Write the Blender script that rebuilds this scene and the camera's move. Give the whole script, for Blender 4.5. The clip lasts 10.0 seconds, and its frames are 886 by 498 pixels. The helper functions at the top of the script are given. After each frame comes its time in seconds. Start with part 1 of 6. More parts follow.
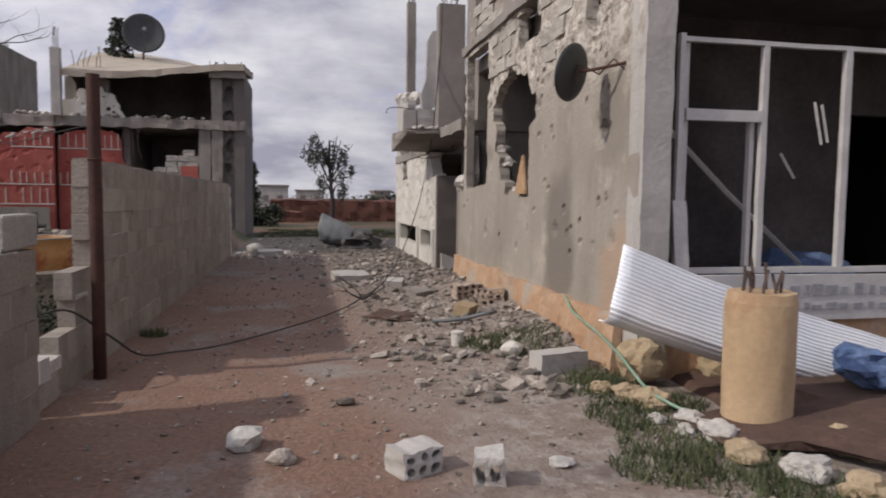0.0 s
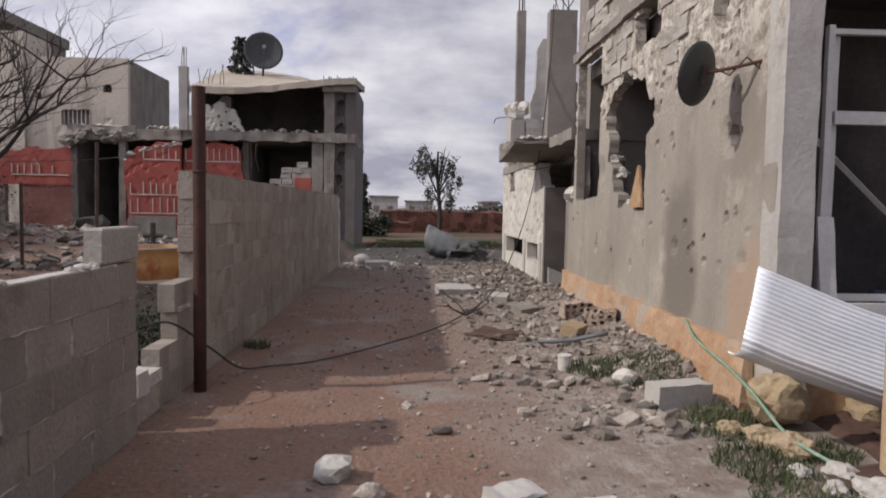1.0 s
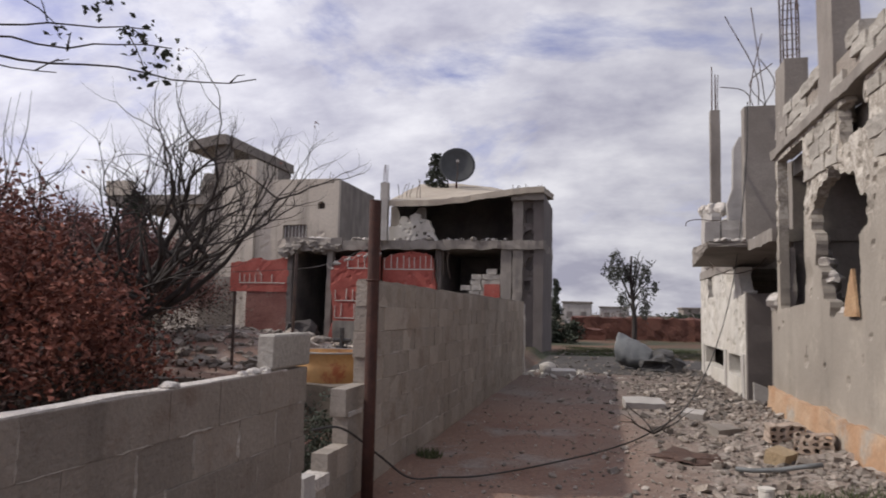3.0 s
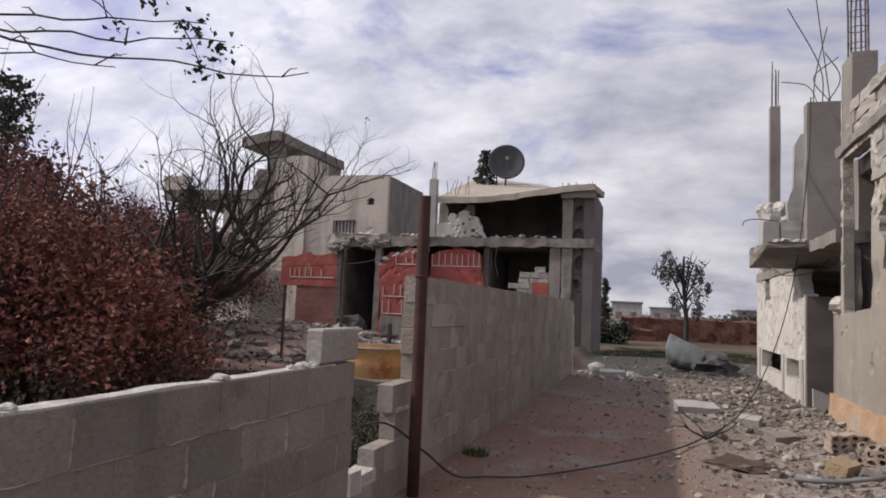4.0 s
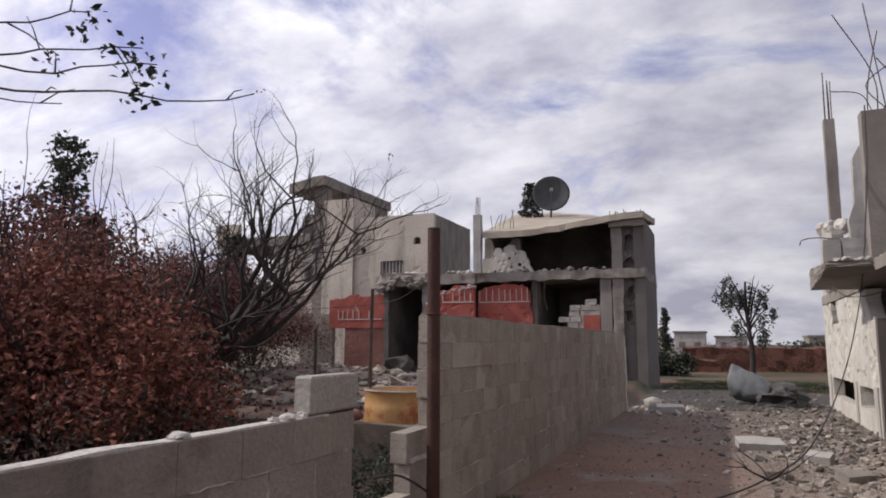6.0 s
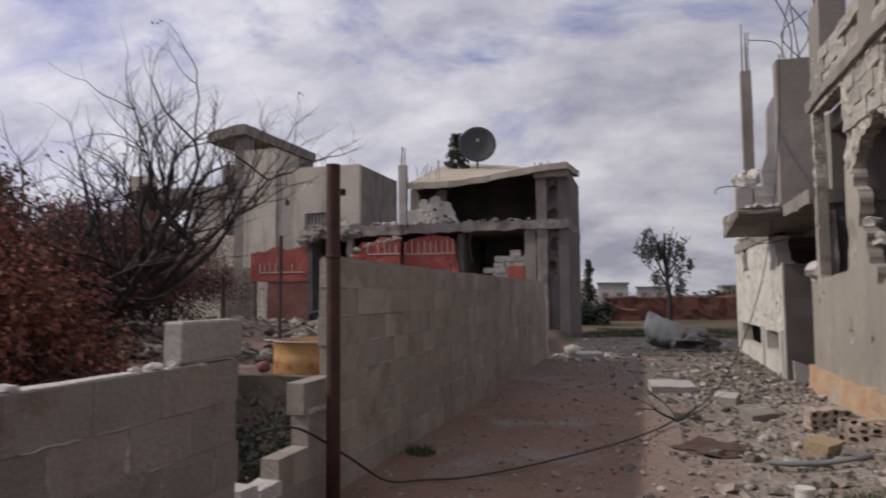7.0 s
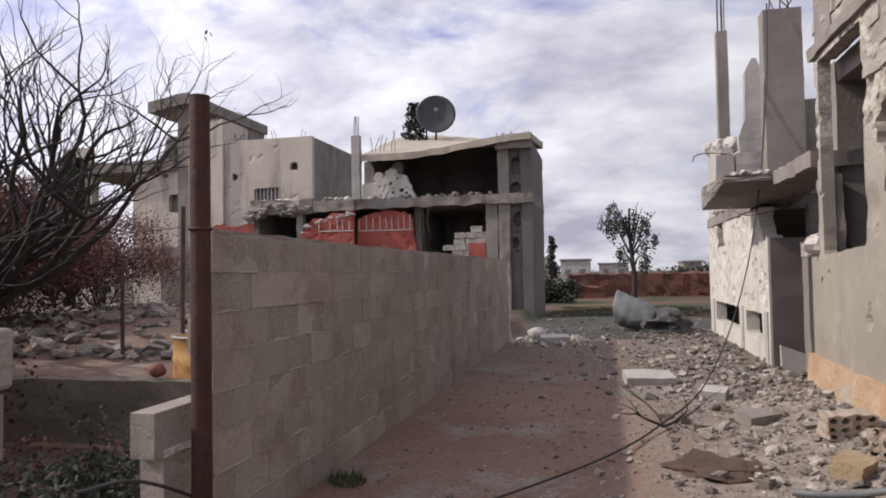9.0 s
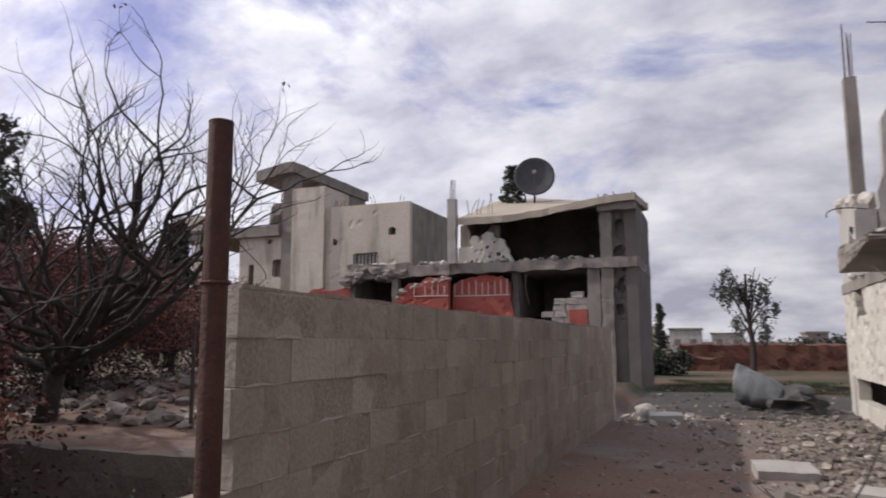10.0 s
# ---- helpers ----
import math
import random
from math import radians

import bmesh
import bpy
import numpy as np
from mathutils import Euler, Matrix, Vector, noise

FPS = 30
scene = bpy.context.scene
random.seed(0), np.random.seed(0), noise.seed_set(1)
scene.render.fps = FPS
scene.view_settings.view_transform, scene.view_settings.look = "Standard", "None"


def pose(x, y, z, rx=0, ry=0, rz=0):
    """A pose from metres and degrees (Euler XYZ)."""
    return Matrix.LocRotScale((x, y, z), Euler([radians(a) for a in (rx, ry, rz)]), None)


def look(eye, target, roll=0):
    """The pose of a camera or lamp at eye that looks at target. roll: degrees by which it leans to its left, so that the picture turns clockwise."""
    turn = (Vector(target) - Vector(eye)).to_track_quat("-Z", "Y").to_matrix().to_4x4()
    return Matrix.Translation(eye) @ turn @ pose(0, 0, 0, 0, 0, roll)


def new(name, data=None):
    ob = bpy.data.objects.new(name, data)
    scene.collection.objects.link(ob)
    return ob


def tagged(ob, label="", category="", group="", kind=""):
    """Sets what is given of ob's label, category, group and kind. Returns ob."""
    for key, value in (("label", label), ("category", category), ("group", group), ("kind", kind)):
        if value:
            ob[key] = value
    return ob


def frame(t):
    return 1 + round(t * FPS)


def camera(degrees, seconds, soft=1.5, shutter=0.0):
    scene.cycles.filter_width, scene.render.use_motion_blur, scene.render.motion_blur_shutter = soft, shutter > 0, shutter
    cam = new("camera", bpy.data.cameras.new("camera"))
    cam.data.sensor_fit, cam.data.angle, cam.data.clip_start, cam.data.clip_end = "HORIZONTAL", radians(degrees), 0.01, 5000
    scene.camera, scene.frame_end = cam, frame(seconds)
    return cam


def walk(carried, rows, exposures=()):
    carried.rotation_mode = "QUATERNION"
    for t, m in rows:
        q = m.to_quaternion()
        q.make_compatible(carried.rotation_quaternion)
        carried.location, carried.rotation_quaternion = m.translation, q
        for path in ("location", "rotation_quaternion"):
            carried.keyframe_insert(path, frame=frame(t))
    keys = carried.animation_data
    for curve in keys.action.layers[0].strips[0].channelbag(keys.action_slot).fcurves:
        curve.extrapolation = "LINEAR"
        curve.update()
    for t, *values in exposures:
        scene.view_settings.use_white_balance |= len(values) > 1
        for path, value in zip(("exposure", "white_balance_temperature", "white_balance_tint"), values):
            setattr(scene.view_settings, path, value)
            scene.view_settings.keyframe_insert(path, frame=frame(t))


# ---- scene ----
cam = camera(65.2, 10.0, soft=1.8, shutter=0.3)
PATH = [
    (0, (0.404, -0.055, 1.448), (0.804, 1.899, 1.304), 0.7),
    (0.5, (0.473, 0.102, 1.425), (0.666, 2.085, 1.26), 0.5),
    (1, (0.479, 0.302, 1.47), (0.573, 2.296, 1.353), 1.0),
    (1.5, (0.535, 0.367, 1.492), (0.612, 2.364, 1.567), 0.5),
    (2, (0.641, 0.437, 1.506), (0.537, 2.428, 1.667), -0.1),
    (2.5, (0.673, 0.439, 1.497), (0.409, 2.413, 1.674), 0.3),
    (3, (0.674, 0.456, 1.492), (0.213, 2.394, 1.668), 1.3),
    (4.5, (0.616, 0.618, 1.496), (-0.02, 2.507, 1.661), 2.1),
    (5, (0.59, 0.796, 1.512), (-0.125, 2.655, 1.692), 1.2),
    (6.5, (0.939, 1.102, 1.504), (0.22, 2.945, 1.798), -0.4),
    (7, (0.925, 1.345, 1.438), (0.367, 3.261, 1.574), -0.5),
    (7.5, (0.874, 1.617, 1.478), (0.552, 3.589, 1.575), 0.1),
    (8, (0.82, 2.081, 1.455), (0.383, 4.03, 1.559), -1.1),
    (8.5, (0.846, 2.383, 1.468), (0.219, 4.28, 1.57), -1.2),
    (9, (0.749, 2.776, 1.485), (0.291, 4.722, 1.555), -1.0),
    (9.5, (0.716, 3.115, 1.476), (0.204, 5.035, 1.697), -0.8),
    (10, (0.655, 3.59, 1.493), (-0.074, 5.434, 1.757), -0.1),
]
EXPOSURES = [(0, -0.16), (1.0, -0.08), (3.0, -0.10), (5.0, -0.04), (6.3, -0.12), (7.0, -0.38), (7.5, -0.08), (8.0, 0.04), (9.0, 0.17), (9.5, 0.06), (10.0, -0.05)]
walk(cam, [(t, look(eye, target, roll)) for t, eye, target, roll in PATH], EXPOSURES)

# ---------------------------------------------------------------- sky and sun
SUN_WAY = Vector((1.25, 0.22, -1.0)).normalized()
world = bpy.data.worlds.new("sky")
scene.world = world
world.use_nodes = True
wt = world.node_tree
wt.nodes.clear()


def wn(kind, **kw):
    n = wt.nodes.new(kind)
    for k, v in kw.items():
        n.inputs[k].default_value = v
    return n


sky = wn("ShaderNodeTexSky")
sky.sky_type = "NISHITA"
sky.sun_disc = False
sky.sun_elevation = math.asin(-SUN_WAY.z)
sky.sun_rotation = math.atan2(-SUN_WAY.x, -SUN_WAY.y)
sky_gain = wn("ShaderNodeVectorMath")
sky_gain.operation = "MULTIPLY"
sky_gain.inputs[1].default_value = (0.150, 0.115, 0.140)
coord = wn("ShaderNodeTexCoord")
sep = wn("ShaderNodeSeparateXYZ")
lift = wn("ShaderNodeMath")
lift.operation = "ADD"
lift.inputs[1].default_value = 0.42
floor_z = wn("ShaderNodeMath")
floor_z.operation = "MAXIMUM"
floor_z.inputs[1].default_value = 0.0
px = wn("ShaderNodeMath")
px.operation = "DIVIDE"
py = wn("ShaderNodeMath")
py.operation = "DIVIDE"
comb = wn("ShaderNodeCombineXYZ")
stretch = wn("ShaderNodeVectorMath")
stretch.operation = "MULTIPLY"
stretch.inputs[1].default_value = (1.25, 1.7, 1.0)
big = wn("ShaderNodeTexNoise", Scale=1.15, Detail=9.0, Roughness=0.60, Distortion=0.35)
grey = wn("ShaderNodeTexNoise", Scale=2.4, Detail=7.0, Roughness=0.58)
cover = wn("ShaderNodeValToRGB")
cover.color_ramp.elements[0].position, cover.color_ramp.elements[0].color = 0.37, (0.05, 0.05, 0.05, 1)
cover.color_ramp.elements[1].position, cover.color_ramp.elements[1].color = 0.485, (1, 1, 1, 1)
tone = wn("ShaderNodeValToRGB")
tone.color_ramp.elements[0].position, tone.color_ramp.elements[0].color = 0.34, (0.51, 0.505, 0.63, 1)
tone.color_ramp.elements[1].position, tone.color_ramp.elements[1].color = 0.66, (1.0, 0.99, 1.06, 1)
# clouds glow more on the sun's side
side = wn("ShaderNodeVectorMath")
side.operation = "DOT_PRODUCT"
side.inputs[1].default_value = tuple(-SUN_WAY)
glow = wn("ShaderNodeMapRange")
glow.inputs["From Min"].default_value, glow.inputs["From Max"].default_value = -0.15, 0.95
glow.inputs["To Min"].default_value, glow.inputs["To Max"].default_value = 0.71, 1.42
cloud = wn("ShaderNodeVectorMath")
cloud.operation = "SCALE"
low = wn("ShaderNodeMapRange")
low.inputs["From Min"].default_value, low.inputs["From Max"].default_value = 0.10, 0.24
low.inputs["To Min"].default_value, low.inputs["To Max"].default_value = 1.0, 0.0
overcast = wn("ShaderNodeMath")
overcast.operation = "MAXIMUM"
mixer = wn("ShaderNodeMix")
mixer.data_type = "RGBA"
back = wn("ShaderNodeBackground", Strength=1.0)
wout = wn("ShaderNodeOutputWorld")
for a, b in (
    (coord.outputs["Generated"], sep.inputs[0]), (sep.outputs["Z"], floor_z.inputs[0]), (floor_z.outputs[0], lift.inputs[0]),
    (sep.outputs["X"], px.inputs[0]), (lift.outputs[0], px.inputs[1]), (sep.outputs["Y"], py.inputs[0]), (lift.outputs[0], py.inputs[1]),
    (px.outputs[0], comb.inputs[0]), (py.outputs[0], comb.inputs[1]), (comb.outputs[0], stretch.inputs[0]),
    (stretch.outputs[0], big.inputs["Vector"]), (stretch.outputs[0], grey.inputs["Vector"]),
    (big.outputs["Fac"], cover.inputs[0]), (grey.outputs["Fac"], tone.inputs[0]),
    (coord.outputs["Generated"], side.inputs[0]), (side.outputs["Value"], glow.inputs["Value"]),
    (tone.outputs[0], cloud.inputs[0]), (glow.outputs[0], cloud.inputs["Scale"]),
    (sky.outputs[0], sky_gain.inputs[0]), (cover.outputs[0], overcast.inputs[0]), (sep.outputs["Z"], low.inputs["Value"]), (low.outputs[0], overcast.inputs[1]), (overcast.outputs[0], mixer.inputs[0]),
    (sky_gain.outputs[0], mixer.inputs[6]), (cloud.outputs[0], mixer.inputs[7]),
    (mixer.outputs[2], back.inputs[0]), (back.outputs[0], wout.inputs[0]),
):
    wt.links.new(a, b)

sun_data = bpy.data.lights.new("sun", "SUN")
sun_data.energy, sun_data.angle, sun_data.color = 3.15, radians(1.5), (1.0, 0.93, 0.84)
sun_lamp = new("sun", sun_data)
sun_lamp.matrix_world = look((-30, 0, 30), Vector((-30, 0, 30)) + SUN_WAY)


# ---------------------------------------------------------------- materials
def material(name, c1, c2, scale=1.5, fine=30.0, rough=0.9, bump=0.35, metal=0.0, rand=0.0, island=0.0, grain=0.35, streak=0.0, third=None, third_at=0.6, third_scale=0.7):
    """Two colours by a broad noise, grain by a fine one, optional streaks and a third colour in patches, at world size."""
    m = bpy.data.materials.new(name)
    m.use_nodes = True
    nt = m.node_tree
    bs = nt.nodes["Principled BSDF"]
    bs.inputs["Metallic"].default_value = metal
    geo = nt.nodes.new("ShaderNodeNewGeometry")

    def noise_at(sc, detail=6.0, ruf=0.6, vec=None):
        n = nt.nodes.new("ShaderNodeTexNoise")
        n.inputs["Scale"].default_value, n.inputs["Detail"].default_value, n.inputs["Roughness"].default_value = sc, detail, ruf
        nt.links.new(vec or geo.outputs["Position"], n.inputs["Vector"])
        return n.outputs["Fac"]

    def ramp(fac, lo, hi, a, b):
        r = nt.nodes.new("ShaderNodeMapRange")
        r.inputs["From Min"].default_value, r.inputs["From Max"].default_value = lo, hi
        r.inputs["To Min"].default_value, r.inputs["To Max"].default_value = a, b
        nt.links.new(fac, r.inputs["Value"])
        return r.outputs[0]

    def mix(fac, a, b, how="MIX"):
        x = nt.nodes.new("ShaderNodeMix")
        x.data_type, x.blend_type = "RGBA", how
        for sock, v in ((x.inputs[0], fac), (x.inputs[6], a), (x.inputs[7], b)):
            if isinstance(v, (int, float)):
                sock.default_value = v
            elif isinstance(v, tuple):
                sock.default_value = (*v, 1)
            else:
                nt.links.new(v, sock)
        return x.outputs[2]

    def times(col, fac):
        x = nt.nodes.new("ShaderNodeVectorMath")
        x.operation = "SCALE"
        nt.links.new(col, x.inputs[0])
        nt.links.new(fac, x.inputs["Scale"])
        return x.outputs[0]

    broad, close = noise_at(scale), noise_at(fine, 4.0, 0.65)
    col = mix(ramp(broad, 0.36, 0.64, 0, 1), c1, c2)
    if third:
        col = mix(ramp(noise_at(third_scale, 7.0, 0.65), third_at, third_at + 0.1, 0, 1), col, third)
    col = times(col, ramp(close, 0.25, 0.75, 1 - grain, 1 + grain))
    if streak:
        vm = nt.nodes.new("ShaderNodeVectorMath")
        vm.operation = "MULTIPLY"
        vm.inputs[1].default_value = (1.6, 1.6, 0.22)
        nt.links.new(geo.outputs["Position"], vm.inputs[0])
        col = times(col, ramp(noise_at(1.3, 4.0, 0.5, vm.outputs[0]), 0.52, 0.66, 1.0, 1 - streak))
    if rand:
        oi = nt.nodes.new("ShaderNodeObjectInfo")
        col = times(col, ramp(oi.outputs["Random"], 0, 1, 1 - rand, 1 + rand))
    if island:
        col = times(col, ramp(geo.outputs["Random Per Island"], 0, 1, 1 - island, 1 + island))
    nt.links.new(col, bs.inputs["Base Color"])
    nt.links.new(ramp(close, 0.2, 0.8, max(0.05, rough - 0.12), min(1.0, rough + 0.1)), bs.inputs["Roughness"])
    if bump:
        add = nt.nodes.new("ShaderNodeMath")
        add.operation = "MULTIPLY_ADD"
        add.inputs[1].default_value = 0.6
        nt.links.new(noise_at(fine * 0.3, 6.0, 0.7), add.inputs[0])
        nt.links.new(close, add.inputs[2])
        bp = nt.nodes.new("ShaderNodeBump")
        bp.inputs["Strength"].default_value, bp.inputs["Distance"].default_value = bump, 0.03
        nt.links.new(add.outputs[0], bp.inputs["Height"])
        nt.links.new(bp.outputs[0], bs.inputs["Normal"])
    return m


M_DIRT = material("dirt", (0.162, 0.090, 0.062), (0.204, 0.128, 0.093), 0.6, 26, 0.95, 0.7, grain=0.4, third=(0.223, 0.195, 0.173), third_at=0.52, third_scale=0.5)
M_BLOCK = material("concrete_block", (0.205, 0.172, 0.143), (0.262, 0.228, 0.193), 1.2, 34, 0.93, 0.5, rand=0.15, grain=0.18, streak=0.2, third=(0.180, 0.136, 0.108), third_at=0.53, third_scale=2.1)
M_BLOCK_TAN = material("tan_block", (0.262, 0.224, 0.186), (0.335, 0.294, 0.250), 1.2, 34, 0.93, 0.5, rand=0.15, grain=0.18, streak=0.2, third=(0.244, 0.200, 0.163), third_at=0.53, third_scale=2.1)
M_BLOCK_PALE = material("pale_block", (0.306, 0.281, 0.246), (0.383, 0.357, 0.315), 1.5, 34, 0.93, 0.5, rand=0.14, grain=0.25)
M_MORTAR = material("mortar", (0.240, 0.205, 0.172), (0.300, 0.264, 0.226), 3, 40, 0.95, 0.6)
M_MORTAR_PALE = material("pale_mortar", (0.452, 0.413, 0.374), (0.53, 0.499, 0.46), 5, 40, 0.95, 0.7)
M_PLASTER = material("grey_plaster", (0.246, 0.218, 0.183), (0.308, 0.275, 0.232), 0.9, 20, 0.92, 0.22, grain=0.10, streak=0.14, third=(0.372, 0.330, 0.274), third_at=0.56, third_scale=1.3)
M_PLASTER_WHITE = material("white_plaster", (0.470, 0.438, 0.386), (0.560, 0.536, 0.488), 1.4, 24, 0.9, 0.45, grain=0.15, streak=0.15, third=(0.332, 0.293, 0.244), third_at=0.62, third_scale=2.2)
M_CONCRETE = material("concrete", (0.195, 0.172, 0.150), (0.260, 0.234, 0.207), 1.1, 24, 0.92, 0.28, grain=0.12, streak=0.22)
M_CONCRETE_PALE = material("pale_concrete", (0.35, 0.328, 0.303), (0.42, 0.398, 0.372), 1.2, 24, 0.92, 0.25, grain=0.10, streak=0.18, third=(0.27, 0.235, 0.20), third_at=0.6, third_scale=1.4)
# darker copy of the concrete, with the shade put into its colour
M_CONCRETE_SHADE = material("shade_concrete", (0.115, 0.098, 0.09), (0.15, 0.13, 0.12), 1.0, 20, 0.92, 0.2, grain=0.1, streak=0.15)
M_SAND = material("sandy_concrete", (0.344, 0.295, 0.238), (0.41, 0.361, 0.295), 1.0, 22, 0.93, 0.4, grain=0.15)
# near-black: indoor shade put into the colour; the doorway heap shares it
M_CHAR_SHADE = material("char_and_room_shade", (0.045, 0.039, 0.037), (0.095, 0.082, 0.077), 0.9, 18, 0.95, 0.4, grain=0.3, streak=0.2)
M_SMEAR = material("smeared_mortar", (0.300, 0.264, 0.226), (0.372, 0.334, 0.290), 2.5, 30, 0.95, 0.6, grain=0.2)
# darker copy of the rubble for the shaded far stretch
M_STONE_GREY = material("grey_rubble", (0.132, 0.112, 0.096), (0.190, 0.167, 0.146), 1.5, 40, 0.95, 0.6, island=0.55, grain=0.22, third=(0.30, 0.275, 0.245), third_at=0.60, third_scale=1.6)
# leaf colour darkened to stand for the shade low in the shrubs
M_LEAF_LOW = material("shaded_low_leaves", (0.034, 0.021, 0.016), (0.058, 0.031, 0.022), 1.0, 8, 0.9, 0.0, island=0.4)
M_SCRUB = material("red_brown_scrub", (0.075, 0.030, 0.022), (0.120, 0.050, 0.032), 0.4, 3, 0.95, 0.0, island=0.4)
# walls behind openings: the rooms' shade is put into this dark colour
M_SOOT_SHADE = material("soot_and_room_shade", (0.119, 0.103, 0.100), (0.219, 0.193, 0.174), 1.0, 22, 0.95, 0.4, grain=0.3)
M_ORANGE = material("orange_stained_concrete", (0.37, 0.215, 0.12), (0.44, 0.31, 0.205), 1.6, 24, 0.93, 0.45, grain=0.2, third=(0.34, 0.30, 0.25), third_at=0.55, third_scale=1.3)
M_YELLOW_CONC = material("yellow_concrete", (0.36, 0.25, 0.142), (0.45, 0.325, 0.20), 1.6, 24, 0.9, 0.2, grain=0.12, streak=0.05, third=(0.33, 0.21, 0.12), third_at=0.56, third_scale=2.0)
M_CONCRETE_BROWN = material("brown_concrete", (0.112, 0.092, 0.072), (0.158, 0.132, 0.106), 1.3, 20, 0.93, 0.4, grain=0.2, streak=0.1)
M_RED = material("red_paint", (0.290, 0.060, 0.046), (0.360, 0.098, 0.075), 1.6, 16, 0.85, 0.45, grain=0.25, third=(0.400, 0.315, 0.267), third_at=0.62, third_scale=2.4)
M_RED_DULL = material("faded_red_paint", (0.176, 0.068, 0.056), (0.24, 0.112, 0.092), 1.4, 16, 0.88, 0.45, grain=0.25, third=(0.272, 0.216, 0.184), third_at=0.56, third_scale=1.6)
M_HOUSE_M = material("weathered_plaster", (0.463, 0.409, 0.345), (0.561, 0.506, 0.431), 0.5, 9, 0.92, 0.3, grain=0.12, streak=0.3)
M_RUST = material("rusty_steel", (0.046, 0.022, 0.017), (0.081, 0.034, 0.025), 6, 50, 0.75, 0.4, metal=0.3, grain=0.3)
M_BAR = material("rebar_steel", (0.06, 0.045, 0.042), (0.11, 0.075, 0.06), 9, 60, 0.7, 0.3, metal=0.4)
M_CABLE = material("cable_rubber", (0.025, 0.021, 0.021), (0.035, 0.032, 0.029), 8, 60, 0.7, 0.2)
M_STONE = material("rubble", (0.200, 0.166, 0.138), (0.300, 0.266, 0.231), 6.0, 40, 0.95, 0.6, island=0.55, grain=0.22, third=(0.46, 0.43, 0.385), third_at=0.58, third_scale=5.0)
M_ROCK_PALE = material("pale_rock", (0.396, 0.367, 0.331), (0.475, 0.454, 0.418), 3, 34, 0.95, 0.6, grain=0.2)
M_ROCK_YELLOW = material("yellow_rock", (0.319, 0.235, 0.140), (0.370, 0.293, 0.191), 3, 30, 0.95, 0.6, grain=0.22)
M_ZINC = material("galvanised_sheet", (0.72, 0.74, 0.77), (0.82, 0.83, 0.85), 3, 30, 0.36, 0.06, metal=0.35, grain=0.06, third=(0.45, 0.44, 0.43), third_at=0.64, third_scale=3.0)
M_TANK = material("grey_tank_metal", (0.115, 0.122, 0.125), (0.165, 0.173, 0.174), 2, 18, 0.6, 0.3, metal=0.25, grain=0.15, third=(0.045, 0.030, 0.022), third_at=0.56, third_scale=1.4)
M_DARK_METAL = material("charred_metal", (0.05, 0.05, 0.052), (0.09, 0.085, 0.08), 3, 22, 0.7, 0.4, metal=0.3)
# dish colour darkened to stand for its side turned from the sun
M_DISH = material("dish_shade_dark", (0.032, 0.034, 0.034), (0.047, 0.049, 0.049), 3, 30, 0.55, 0.1, metal=0.2, grain=0.1)
M_WHITE_FRAME = material("white_painted_frame", (0.40, 0.385, 0.372), (0.48, 0.465, 0.455), 4, 30, 0.6, 0.15, grain=0.1, third=(0.24, 0.192, 0.16), third_at=0.68, third_scale=5)
M_SIGN_DARK = material("sign_print", (0.20, 0.20, 0.22), (0.27, 0.27, 0.29), 4, 30, 0.7, 0.1)
M_BARREL = material("yellow_barrel_paint", (0.46, 0.24, 0.085), (0.52, 0.31, 0.13), 3, 20, 0.7, 0.15, grain=0.12, third=(0.36, 0.11, 0.045), third_at=0.55, third_scale=3.5)
M_BARK = material("bark", (0.030, 0.024, 0.021), (0.050, 0.040, 0.036), 5, 40, 0.95, 0.6)
M_LEAF_RUST = material("dry_red_leaves", (0.158, 0.060, 0.046), (0.220, 0.080, 0.050), 0.8, 8, 0.9, 0.0, island=0.45, grain=0.2, third=(0.31, 0.105, 0.040), third_at=0.57, third_scale=0.6)
M_LEAF_DRY = material("dead_leaves", (0.158, 0.074, 0.063), (0.215, 0.100, 0.082), 1.0, 8, 0.9, 0.0, island=0.4)
M_LEAF_DARK = material("dark_leaves", (0.03, 0.038, 0.026), (0.05, 0.057, 0.038), 1.2, 8, 0.9, 0.0, island=0.35)
M_LEAF_OLIVE = material("grey_green_leaves", (0.062, 0.068, 0.056), (0.092, 0.096, 0.082), 1.2, 8, 0.9, 0.0, island=0.35)
M_GRASS = material("grass", (0.045, 0.062, 0.024), (0.082, 0.092, 0.042), 1.5, 10, 0.95, 0.0, island=0.35)
M_REDEARTH = material("red_earth", (0.098, 0.036, 0.024), (0.130, 0.056, 0.040), 0.25, 3, 0.95, 0.4, grain=0.2, third=(0.079, 0.048, 0.026), third_at=0.6, third_scale=0.4)
M_ROAD = material("worn_asphalt", (0.034, 0.031, 0.029), (0.062, 0.053, 0.045), 0.6, 18, 0.95, 0.6, grain=0.3, third=(0.112, 0.087, 0.068), third_at=0.58, third_scale=0.5)
M_SOIL = material("dark_soil", (0.062, 0.034, 0.025), (0.092, 0.052, 0.038), 2.0, 20, 0.95, 0.7)
M_HOSE = material("green_hose", (0.154, 0.252, 0.175), (0.210, 0.308, 0.231), 5, 30, 0.6, 0.1)
M_BLUE = material("blue_cloth", (0.06, 0.10, 0.20), (0.11, 0.16, 0.28), 4, 20, 0.9, 0.4)
M_WOOD = material("splintered_wood", (0.33, 0.20, 0.105), (0.42, 0.28, 0.16), 6, 40, 0.8, 0.4)
M_TERRACOTTA = material("hollow_brick", (0.308, 0.231, 0.175), (0.364, 0.294, 0.238), 4, 34, 0.92, 0.5)

